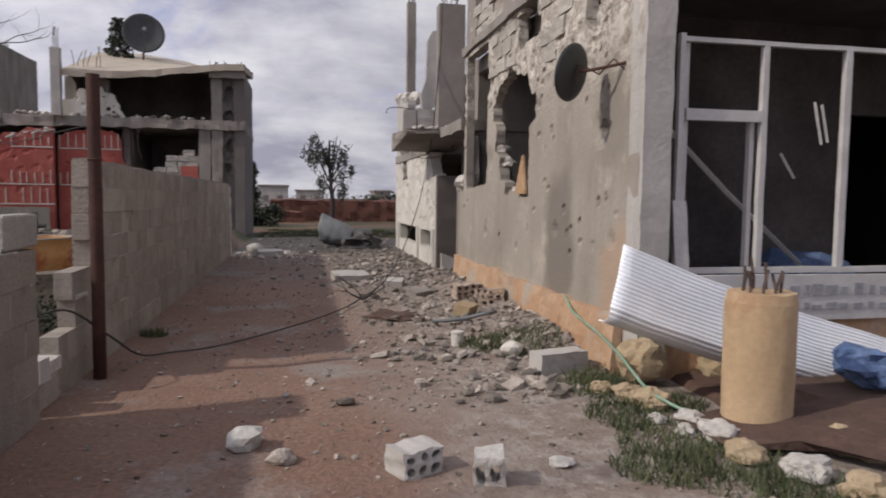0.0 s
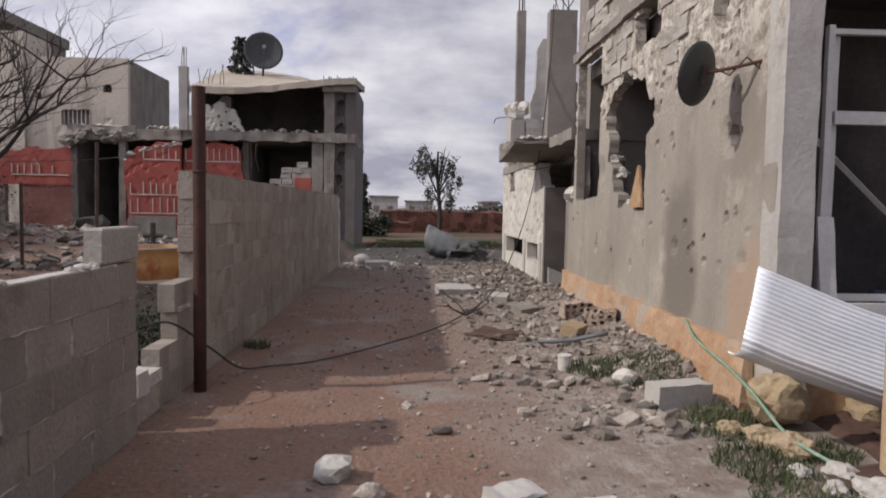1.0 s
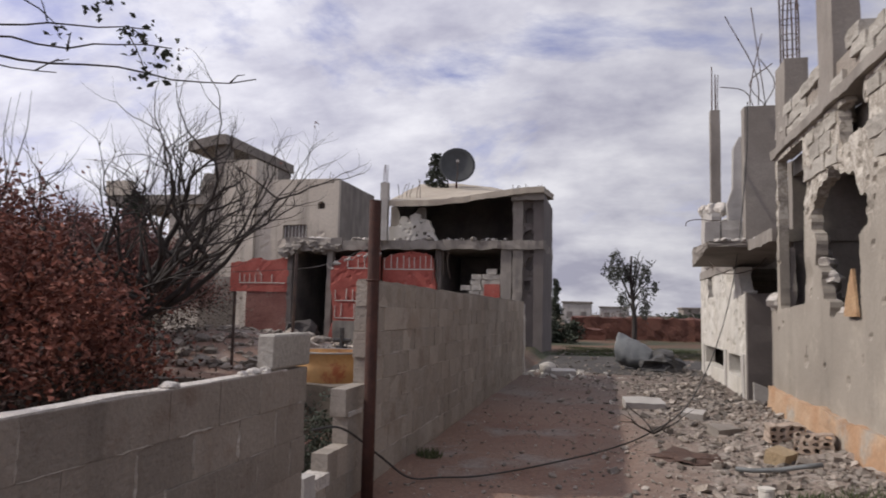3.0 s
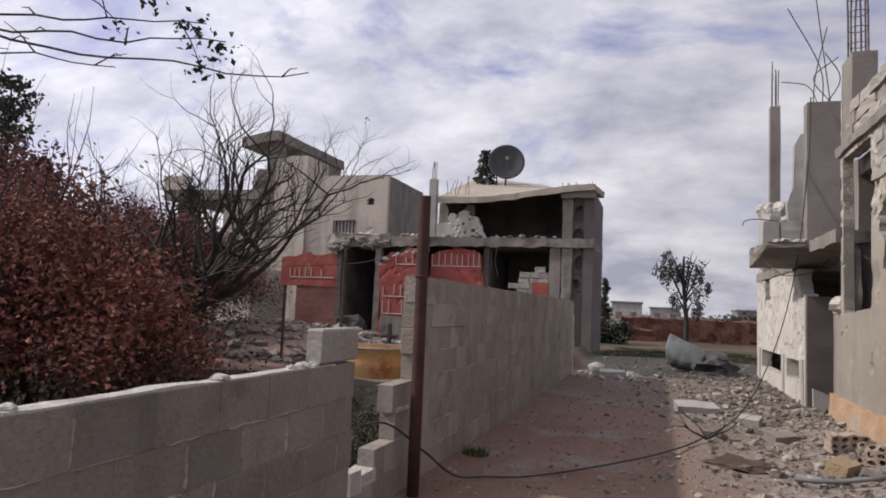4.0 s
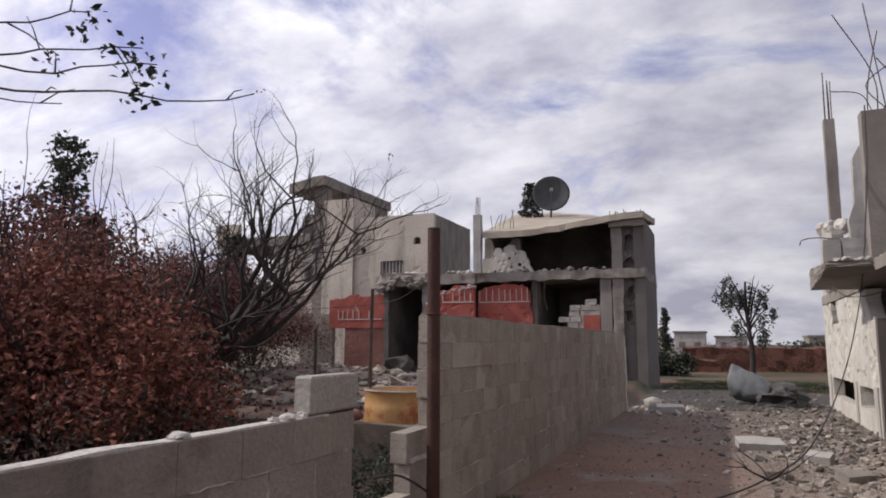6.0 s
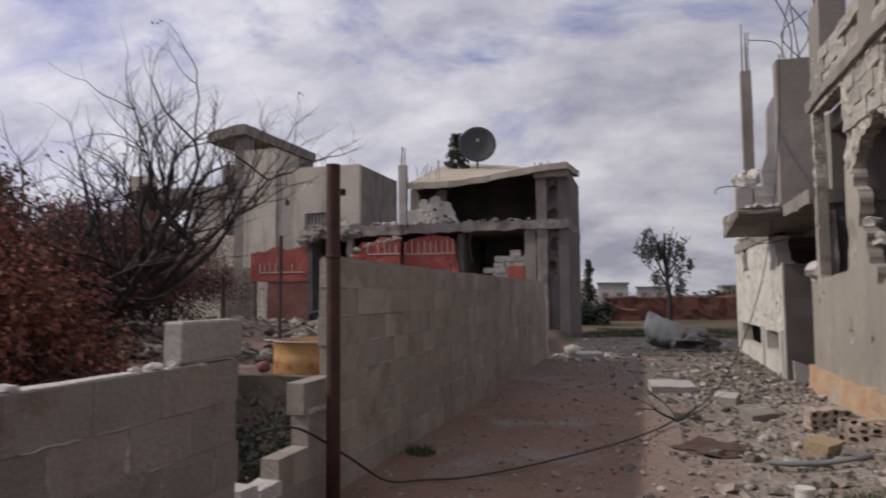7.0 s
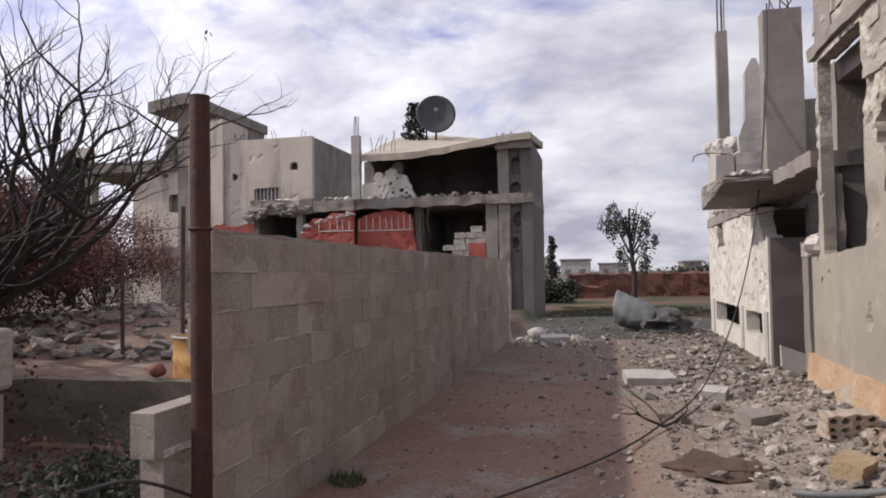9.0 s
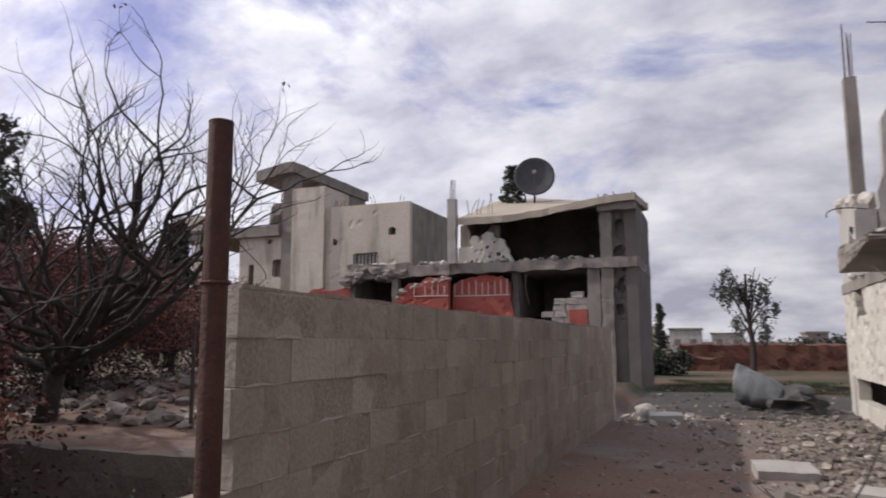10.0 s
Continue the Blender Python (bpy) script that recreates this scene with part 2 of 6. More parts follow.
def node(tree, kind, **kw):
    n = tree.nodes.new(kind)
    for k, v in kw.items():
        n.inputs[k].default_value = v
    return n


def stain_or_shadow(m, colour, centre, half, strength):
    """A blotch with an uneven edge, a stain or a painted shadow, on an upright wall: centre and half size along y and
    z.
    """
    t = m.node_tree
    bsdf = t.nodes["Principled BSDF"]
    under = bsdf.inputs["Base Color"].links[0].from_socket
    geo = t.nodes.new("ShaderNodeNewGeometry")
    off = t.nodes.new("ShaderNodeVectorMath")
    off.operation = "SUBTRACT"
    off.inputs[1].default_value = (0, *centre)
    fit_v = t.nodes.new("ShaderNodeVectorMath")
    fit_v.operation = "MULTIPLY"
    fit_v.inputs[1].default_value = (0, 1 / half[0], 1 / half[1])
    far = t.nodes.new("ShaderNodeVectorMath")
    far.operation = "LENGTH"
    no = node(t, "ShaderNodeTexNoise", Scale=2.6, Detail=5.0)
    add = t.nodes.new("ShaderNodeMath")
    add.operation = "ADD"
    rng_n = t.nodes.new("ShaderNodeMapRange")
    rng_n.inputs["From Min"].default_value, rng_n.inputs["From Max"].default_value = 1.55, 1.15
    rng_n.inputs["To Min"].default_value, rng_n.inputs["To Max"].default_value = 0.0, strength
    mx = t.nodes.new("ShaderNodeMix")
    mx.data_type = "RGBA"
    mx.inputs[7].default_value = (*colour, 1)
    for a, b in ((geo.outputs["Position"], off.inputs[0]), (off.outputs[0], fit_v.inputs[0]), (fit_v.outputs[0], far.inputs[0]), (geo.outputs["Position"], no.inputs["Vector"]),
                 (far.outputs["Value"], add.inputs[0]), (no.outputs["Fac"], add.inputs[1]), (add.outputs[0], rng_n.inputs["Value"]),
                 (rng_n.outputs[0], mx.inputs[0]), (under, mx.inputs[6]), (mx.outputs[2], bsdf.inputs["Base Color"])):
        t.links.new(a, b)


def layer_by_axis(m, axis, colour, lo, hi, wander, scale, chips=None, strength=1.0):
    """A second colour that begins along one axis at an uneven line, whole or as chips."""
    t = m.node_tree
    bsdf = t.nodes["Principled BSDF"]
    under = bsdf.inputs["Base Color"].links[0].from_socket
    geo = t.nodes.new("ShaderNodeNewGeometry")
    sep_n = t.nodes.new("ShaderNodeSeparateXYZ")
    no = node(t, "ShaderNodeTexNoise", Scale=scale, Detail=6.0, Roughness=0.62)
    ma = t.nodes.new("ShaderNodeMath")
    ma.operation = "MULTIPLY_ADD"
    ma.inputs[1].default_value = wander
    rng_n = t.nodes.new("ShaderNodeMapRange")
    rng_n.inputs["From Min"].default_value, rng_n.inputs["From Max"].default_value = lo + wander / 2, hi + wander / 2
    rng_n.inputs["To Max"].default_value = strength
    mx = t.nodes.new("ShaderNodeMix")
    mx.data_type = "RGBA"
    mx.inputs[7].default_value = (*colour, 1)
    fac = rng_n.outputs[0]
    if chips:
        cn = node(t, "ShaderNodeTexNoise", Scale=chips, Detail=5.0, Roughness=0.7)
        cr = t.nodes.new("ShaderNodeMapRange")
        cr.inputs["From Min"].default_value, cr.inputs["From Max"].default_value = 0.47, 0.56
        mul = t.nodes.new("ShaderNodeMath")
        mul.operation = "MULTIPLY"
        t.links.new(geo.outputs["Position"], cn.inputs["Vector"])
        t.links.new(cn.outputs["Fac"], cr.inputs["Value"])
        t.links.new(cr.outputs[0], mul.inputs[0])
        t.links.new(fac, mul.inputs[1])
        fac = mul.outputs[0]
    for a, b in ((geo.outputs["Position"], sep_n.inputs[0]), (geo.outputs["Position"], no.inputs["Vector"]), (no.outputs["Fac"], ma.inputs[0]), (sep_n.outputs[axis], ma.inputs[2]),
                 (ma.outputs[0], rng_n.inputs["Value"]), (fac, mx.inputs[0]), (under, mx.inputs[6]), (mx.outputs[2], bsdf.inputs["Base Color"])):
        t.links.new(a, b)


layer_by_axis(M_PLASTER, "Z", (0.49, 0.455, 0.40), 2.55, 3.0, 1.6, 1.8, 6.0)
layer_by_axis(M_PLASTER, "Z", (0.50, 0.46, 0.40), 2.2, 3.2, 1.8, 1.4, 24.0, 0.7)
# damp stain low on the plaster
stain_or_shadow(M_PLASTER, (0.150, 0.130, 0.108), (6.72, 1.0), (0.50, 0.80), 0.85)
# the wall dish's cast shadow, painted as a grey blotch
stain_or_shadow(M_PLASTER, (0.215, 0.190, 0.160), (5.42, 2.1), (0.20, 0.42), 0.7)
stain_or_shadow(M_PLASTER, (0.36, 0.235, 0.150), (5.35, 0.75), (0.40, 0.55), 0.55)
# pale dust of crushed plaster where the rubble lies
layer_by_axis(M_DIRT, "X", (0.242, 0.206, 0.177), 0.55, 1.7, 1.9, 0.9, None, 0.75)
layer_by_axis(M_DIRT, "X", (0.33, 0.30, 0.266), 0.9, 1.8, 1.4, 1.1, 7.0, 0.6)
layer_by_axis(M_DIRT, "X", (0.145, 0.100, 0.075), 0.9, 1.8, 1.4, 0.8, 3.1, 0.55)
# farther along the alley the ground colour is darkened for the shade
layer_by_axis(M_DIRT, "Y", (0.125, 0.096, 0.080), 10.5, 14.5, 3.0, 0.6, None, 0.7)

# ground: dirt near, field far off
nt = M_DIRT.node_tree
bs = nt.nodes["Principled BSDF"]
near_col = bs.inputs["Base Color"].links[0].from_socket
gpos = nt.nodes.new("ShaderNodeNewGeometry")
gsep = nt.nodes.new("ShaderNodeSeparateXYZ")
gno = nt.nodes.new("ShaderNodeTexNoise")
gno.inputs["Scale"].default_value = 0.35
gadd = nt.nodes.new("ShaderNodeMath")
gadd.operation = "MULTIPLY_ADD"
gadd.inputs[1].default_value = 7.0
gmr = nt.nodes.new("ShaderNodeMapRange")
gmr.inputs["From Min"].default_value, gmr.inputs["From Max"].default_value = 22.5, 26.5
field = nt.nodes.new("ShaderNodeValToRGB")
field.color_ramp.elements[0].position, field.color_ramp.elements[0].color = 0.42, (0.036, 0.042, 0.018, 1)
field.color_ramp.elements[1].position, field.color_ramp.elements[1].color = 0.60, (0.115, 0.062, 0.036, 1)
fno = nt.nodes.new("ShaderNodeTexNoise")
fno.inputs["Scale"].default_value, fno.inputs["Detail"].default_value = 0.22, 6.0
gmix = nt.nodes.new("ShaderNodeMix")
gmix.data_type = "RGBA"
for a, b in ((gpos.outputs["Position"], gsep.inputs[0]), (gpos.outputs["Position"], gno.inputs["Vector"]), (gpos.outputs["Position"], fno.inputs["Vector"]),
             (gno.outputs["Fac"], gadd.inputs[0]), (gsep.outputs["Y"], gadd.inputs[2]), (gadd.outputs[0], gmr.inputs["Value"]),
             (gmr.outputs[0], gmix.inputs[0]), (near_col, gmix.inputs[6]), (fno.outputs["Fac"], field.inputs[0]), (field.outputs[0], gmix.inputs[7]),
             (gmix.outputs[2], bs.inputs["Base Color"])):
    nt.links.new(a, b)

# ---------------------------------------------------------------- builders
WORLD_OF = {}


def thing(name, at, label, category, group="", kind=""):
    ob = new(name)
    ob.empty_display_size = 0.2
    ob.location = at
    WORLD_OF[ob] = Matrix.Translation(at)
    return tagged(ob, label, category, group, kind)


def flat_mesh(name, verts, faces, mat, smooth=False):
    me = bpy.data.meshes.new(name)
    me.from_pydata([tuple(v) for v in verts], [], [tuple(f) for f in faces])
    if isinstance(mat, (list, tuple)):
        for m in mat:
            me.materials.append(m)
    else:
        me.materials.append(mat)
    if smooth:
        me.polygons.foreach_set("use_smooth", [True] * len(me.polygons))
    me.update()
    return me


def part(name, shape, mat, parent=None, label="", smooth=False, at=None, kind=""):
    """Links one mesh, given as (verts, faces) in the world's metres or as mesh data, under a thing or a part."""
    me = shape if isinstance(shape, bpy.types.Mesh) else flat_mesh(name, *shape, mat, smooth)
    ob = new(name, me)
    m = at or Matrix.Identity(4)
    if parent:
        ob.parent = parent
        ob.matrix_parent_inverse = WORLD_OF[parent].inverted()
    ob.matrix_basis = m
    WORLD_OF[ob] = m.copy()
    return tagged(ob, label, "", "", kind)


def single(name, shape, mat, label, category, group="", kind="", smooth=False, at=None):
    ob = part(name, shape, mat, None, "", smooth, at)
    return tagged(ob, label, category, group, kind)


def join(*shapes):
    verts, faces = [], []
    for v, f in shapes:
        n = len(verts)
        verts += [tuple(p) for p in v]
        faces += [tuple(i + n for i in q) for q in f]
    return verts, faces


def rough_at(p, amp, freq=2.6, seed=0.0):
    q = Vector(p) * freq + Vector((seed, seed * 1.7, -seed))
    return noise.noise_vector(q) * amp + noise.noise_vector(q * 3.7) * amp * 0.45


def gridbox(lo, hi, step=0.25, amp=0.015, seed=0.0, warp=None):
    """A box cut into a grid and made uneven, so that its edges are worn."""
    n = [max(1, min(70, round((b - a) / step))) for a, b in zip(lo, hi)]
    index, verts, faces = {}, [], []

    def vert(i, j, k):
        if (i, j, k) not in index:
            p = Vector([a + (b - a) * t / m for a, b, t, m in zip(lo, hi, (i, j, k), n)])
            p = p + rough_at(p, amp, seed=seed)
            index[i, j, k] = len(verts)
            verts.append(tuple(warp(p) if warp else p))
        return index[i, j, k]

    for axis in range(3):
        u, w = (axis + 1) % 3, (axis + 2) % 3
        for end in (0, n[axis]):
            for a in range(n[u]):
                for b in range(n[w]):
                    quad = []
                    for da, db in ((0, 0), (1, 0), (1, 1), (0, 1)):
                        c = [0, 0, 0]
                        c[axis], c[u], c[w] = end, a + da, b + db
                        quad.append(vert(*c))
                    faces.append(tuple(quad if end else quad[::-1]))
    return verts, faces


def tube(points, radii, sides=6, caps=True):
    pts = [Vector(p) for p in points]
    if isinstance(radii, (int, float)):
        radii = [radii] * len(pts)
    verts, faces, ref = [], [], None
    for i, p in enumerate(pts):
        d = (pts[min(i + 1, len(pts) - 1)] - pts[max(i - 1, 0)]).normalized()
        if ref is None or abs(ref.dot(d)) > 0.95:
            ref = Vector((0, 0, 1)) if abs(d.z) < 0.9 else Vector((1, 0, 0))
        side_v = d.cross(ref).normalized()
        up_v = side_v.cross(d)
        ref = up_v
        for s in range(sides):
            a = 2 * math.pi * s / sides
            verts.append(p + radii[i] * (math.cos(a) * side_v + math.sin(a) * up_v))
    for i in range(len(pts) - 1):
        for s in range(sides):
            t = (s + 1) % sides
            faces.append((i * sides + s, i * sides + t, (i + 1) * sides + t, (i + 1) * sides + s))
    if caps:
        faces.append(tuple(range(sides))[::-1])
        faces.append(tuple(range((len(pts) - 1) * sides, len(pts) * sides)))
    return verts, faces


def smooth_line(points, n=8):
    """A soft line through the points."""
    pts = [Vector(p) for p in points]
    pts = [2 * pts[0] - pts[1], *pts, 2 * pts[-1] - pts[-2]]
    out = []
    for a, b, c, d in zip(pts, pts[1:], pts[2:], pts[3:]):
        for i in range(n):
            t = i / n
            out.append(0.5 * (2 * b + (c - a) * t + (2 * a - 5 * b + 4 * c - d) * t * t + (3 * b - a - 3 * c + d) * t**3))
    return [*out, pts[-2]]


def poly_inside(U, V, poly):
    """The distance into a polygon: positive inside it."""
    best = np.full(U.shape, 1e9)
    inside = np.zeros(U.shape, bool)
    for (ax, ay), (bx, by) in zip(poly, poly[1:] + poly[:1]):
        ex, ey = bx - ax, by - ay
        t = np.clip(((U - ax) * ex + (V - ay) * ey) / (ex * ex + ey * ey + 1e-12), 0, 1)
        best = np.minimum(best, np.hypot(U - ax - t * ex, V - ay - t * ey))
        cross = (ay > V) != (by > V)
        inside ^= cross & (U < (bx - ax) * (V - ay) / (by - ay + 1e-12) + ax)
    return np.where(inside, best, -best)


def panel(origin, udir, ndir, outline, holes=(), th=0.22, step=0.09, jag=0.03, bumpy=0.008, pocks=(), seed=0.0, scars=()):
    """A wall panel cut out by an outline and holes with broken edges: u along udir, v up, thickness along ndir."""
    us = [p[0] for p in outline]
    vs = [p[1] for p in outline]
    nu, nv = max(2, int((max(us) - min(us)) / step) + 1), max(2, int((max(vs) - min(vs)) / step) + 1)
    U, V = np.meshgrid(np.linspace(min(us), max(us), nu), np.linspace(min(vs), max(vs), nv), indexing="ij")
    ragged = np.array([[noise.noise((u * 2.3 + seed, v * 2.3, seed)) + 0.6 * noise.noise((u * 7 + seed, v * 7, 3.0)) for v in V[0]] for u in U[:, 0]]) * jag

    def solid(u, v):
        f = poly_inside(u, v, outline) + 1e-4
        for h, rag in holes:
            f = np.minimum(f, -poly_inside(u, v, h) + ragged * rag)
        return f

    f = solid(U, V)
    e = 1e-3
    gu, gv = (solid(U + e, V) - f) / e, (solid(U, V + e) - f) / e
    gg = np.maximum(gu * gu + gv * gv, 0.25)
    close = np.abs(f) < step * 0.75
    lim = step * 0.55
    U2 = np.where(close, U - np.clip(f * gu / gg, -lim, lim), U)
    V2 = np.where(close, V - np.clip(f * gv / gg, -lim, lim), V)
    depth = np.array([[noise.noise((u * 1.7, v * 1.7, seed)) + 0.5 * noise.noise((u * 6, v * 6, seed)) for v in V[0]] for u in U[:, 0]]) * bumpy
    for pu, pv, pr, pd in pocks:
        depth = np.maximum(depth, pd * np.clip(1.2 - np.hypot(U - pu, V - pv) / pr, 0, 1))
    for poly in scars:
        depth = np.where(poly_inside(U, V, poly) + ragged * 1.5 > 0, np.maximum(depth, 0.03), depth)
    keep = (f[:-1, :-1] + f[1:, :-1] + f[1:, 1:] + f[:-1, 1:]) > 0
    o, ud, nd = Vector(origin), Vector(udir), Vector(ndir)
    flip = ud.cross(Vector((0, 0, 1))).dot(nd) > 0
    verts, faces, idx = [], [], {}

    def vert(i, j, rear):
        if (i, j, rear) not in idx:
            idx[i, j, rear] = len(verts)
            p = o + ud * float(U2[i, j]) + nd * (th if rear else float(depth[i, j]))
            verts.append((p.x, p.y, p.z + float(V2[i, j])))
        return idx[i, j, rear]

    def add(q):
        faces.append(tuple(q) if not flip else tuple(q[::-1]))

    for i in range(nu - 1):
        for j in range(nv - 1):
            if not keep[i, j]:
                continue
            add([vert(i, j, 0), vert(i + 1, j, 0), vert(i + 1, j + 1, 0), vert(i, j + 1, 0)])
            add([vert(i, j + 1, 1), vert(i + 1, j + 1, 1), vert(i + 1, j, 1), vert(i, j, 1)])
            for di, dj, a, b in ((-1, 0, (i, j + 1), (i, j)), (1, 0, (i + 1, j), (i + 1, j + 1)), (0, -1, (i, j), (i + 1, j)), (0, 1, (i + 1, j + 1), (i, j + 1))):
                x, y = i + di, j + dj
                if not (0 <= x < nu - 1 and 0 <= y < nv - 1 and keep[x, y]):
                    add([vert(*a, 0), vert(*a, 1), vert(*b, 1), vert(*b, 0)])
    return verts, faces


def box_outline(u0, u1, v0, v1):
    return [(u0, v0), (u1, v0), (u1, v1), (u0, v1)]


def rock_shape(size, seed, flat=0.7, rough=0.34, level=1):
    bm = bmesh.new()
    bmesh.ops.create_icosphere(bm, subdivisions=level, radius=0.5)
    for v in bm.verts:
        d = noise.noise(v.co * 3.1 + Vector((seed * 3.3, seed, -seed * 2.1)))
        v.co *= 1 + rough * 1.6 * d + rough * 0.5 * noise.noise(v.co * 9 + Vector((seed, 0, seed)))
        v.co = Vector((round(v.co.x * 4.2) / 4.2 * 0.4 + v.co.x * 0.6, round(v.co.y * 4.2) / 4.2 * 0.4 + v.co.y * 0.6, v.co.z * flat)) * size
    verts, faces = [tuple(v.co) for v in bm.verts], [tuple(v.index for v in f.verts) for f in bm.faces]
    bm.free()
    return verts, faces


def moved(shape, m):
    return [tuple(m @ Vector(v)) for v in shape[0]], shape[1]


def block_mesh(name, size, mat, bevel=0.012):
    bm = bmesh.new()
    bmesh.ops.create_cube(bm, size=1.0)
    bmesh.ops.scale(bm, vec=size, verts=bm.verts)
    bmesh.ops.bevel(bm, geom=list(bm.edges), offset=bevel, segments=1, affect="EDGES")
    me = bpy.data.meshes.new(name)
    bm.to_mesh(me)
    bm.free()
    me.materials.append(mat)
    return me


# ---------------------------------------------------------------- ground
def ease(t):
    t = min(1.0, max(0.0, t))
    return t * t * (3 - 2 * t)


def ground_z(x, y):
    z = 0.035 * noise.noise((x * 0.5, y * 0.5, 0.3)) + 0.02 * noise.noise((x * 1.9, y * 1.9, 5.0))
    if x > 1.6:
        z += 0.20 * ease((x - 1.9) / 1.1) * ease((y - 5.2) / 1.2) * ease((13.2 - y) / 1.5)
    if x < -1.55:
        back = ease((y - 8.1) / 0.2) * ease((-1.55 - x) / 0.1)
        z += back * (0.52 - 0.25 * ease((y - 17) / 6)) * ease((30 - y) / 5)
        z += back * 0.5 * math.exp(-((x + 6.2) / 2.6) ** 2 - ((y - 12.5) / 2.2) ** 2)
        z += back * 0.3 * math.exp(-((x + 10.5) / 3) ** 2 - ((y - 16) / 3) ** 2)
    if y > 26:
        z -= 0.12 * ease((y - 26) / 15)
    return z


def build_ground():
    xs = [-900, -400, -160, -80, -50, -35, -26, -22, *np.arange(-19, 9.01, 0.2), 10, 12, 15, 20, 30, 50, 90, 180, 400, 900]
    ys = [-200, -80, -30, -14, -8, *np.arange(-5, 31.01, 0.2), 32, 34, 37, 41, 46, 52, 60, 75, 100, 150, 260, 500, 1200]
    verts = [(x, y, ground_z(x, y)) for x in xs for y in ys]
    n = len(ys)
    faces = [(i * n + j, (i + 1) * n + j, (i + 1) * n + j + 1, i * n + j + 1) for i in range(len(xs) - 1) for j in range(n - 1)]
    single("ground", (verts, faces), M_DIRT, "reddish bare earth strewn with rubble, field beyond", "ground", kind="structure", smooth=True)


build_ground()


# ---------------------------------------------------------------- garden walls of blocks
BLOCK = (0.20, 0.408, 0.205)


def chipped_mesh(seed, mat, amp=0.016):
    """A building block with knocked corners."""
    bm = bmesh.new()
    bmesh.ops.create_cube(bm, size=1.0)
    bmesh.ops.subdivide_edges(bm, edges=bm.edges[:], cuts=2, use_grid_fill=True)
    for v in bm.verts:
        v.co = Vector((v.co.x * BLOCK[0], v.co.y * BLOCK[1], v.co.z * BLOCK[2]))
        knock = 1 - max(0.0, noise.noise(v.co * 7 + Vector((seed * 5.1, 0, seed)))) * 0.28
        v.co = v.co * knock + rough_at(v.co, amp, 5.0, seed)
    me = bpy.data.meshes.new("brick")
    bm.to_mesh(me)
    bm.free()
    me.materials.append(mat)
    return me


CHIPPED = [chipped_mesh(k + 1.0, M_BLOCK_PALE) for k in range(5)]
BLOCK_MESH = block_mesh("brick", BLOCK, M_BLOCK, 0.003)
BLOCK_MESH_TAN = block_mesh("brick", BLOCK, M_BLOCK_TAN, 0.003)


SMEARS = {}


def smear_strip(face, a, b, width, rng):
    """A ridge of squeezed mortar over one joint, thin at its edges; a and b are (y, z)."""
    n = 6
    d = Vector((b[0] - a[0], b[1] - a[1]))
    side_v = Vector((-d.y, d.x)).normalized()
    verts, faces = [], []
    for i in range(n + 1):
        t = i / n
        w = width * (0.25 if i in (0, n) else rng.uniform(0.35, 1.3))
        off = rng.uniform(-0.4, 0.4) * width
        for k, out in ((-1, -0.006), (0, rng.uniform(0.002, 0.007)), (1, -0.006)):
            q = Vector(a) + d * t + side_v * (off + k * w)
            verts.append((face + out, q.x, q.y))
    for i in range(n):
        for k in range(2):
            j = i * 3 + k
            faces.append((j, j + 1, j + 4, j + 3))
    return verts, faces


def lay_course(wall, x, y0, y1, z, height, joint, rng, slots=(), thin=1.0, mesh=None):
    """One course of blocks from y0 to y1 with its joints counted from joint."""
    pitch = 0.418
    k = math.floor((y0 - joint) / pitch)
    while joint + k * pitch < y1 - 0.02:
        a, b = max(y0, joint + k * pitch), min(y1, joint + (k + 1) * pitch)
        k += 1
        if b - a < 0.07:
            continue
        for s in slots:
            if abs(a - s) < 0.03:
                a += 0.028
            if abs(b - s) < 0.03:
                b -= 0.018
        m = Matrix.Translation((x + rng.uniform(-0.005, 0.005), (a + b) / 2, z + height / 2)) @ Euler((rng.uniform(-0.006, 0.006), rng.uniform(-0.008, 0.008), rng.uniform(-0.008, 0.008))).to_matrix().to_4x4()
        m = m @ Matrix.Diagonal((thin, (b - a - 0.0015) / BLOCK[1], (height - 0.0015) / BLOCK[2], 1))
        part("brick", mesh or BLOCK_MESH, None, wall, at=m)
        out, face = SMEARS.setdefault(wall, []), x + 0.1 * thin
        if rng.random() < 0.72 and b < y1 - 0.05 and not any(abs(b - s) < 0.05 for s in slots):
            out.append(smear_strip(face, (b, z + height * rng.uniform(0.0, 0.3)), (b, z + height * rng.uniform(0.75, 1.05)), rng.uniform(0.008, 0.022), rng))
        if rng.random() < 0.62 and z > 0.02:
            out.append(smear_strip(face, (a + rng.uniform(0, 0.15), z), (b - rng.uniform(0, 0.12), z), rng.uniform(0.005, 0.014), rng))


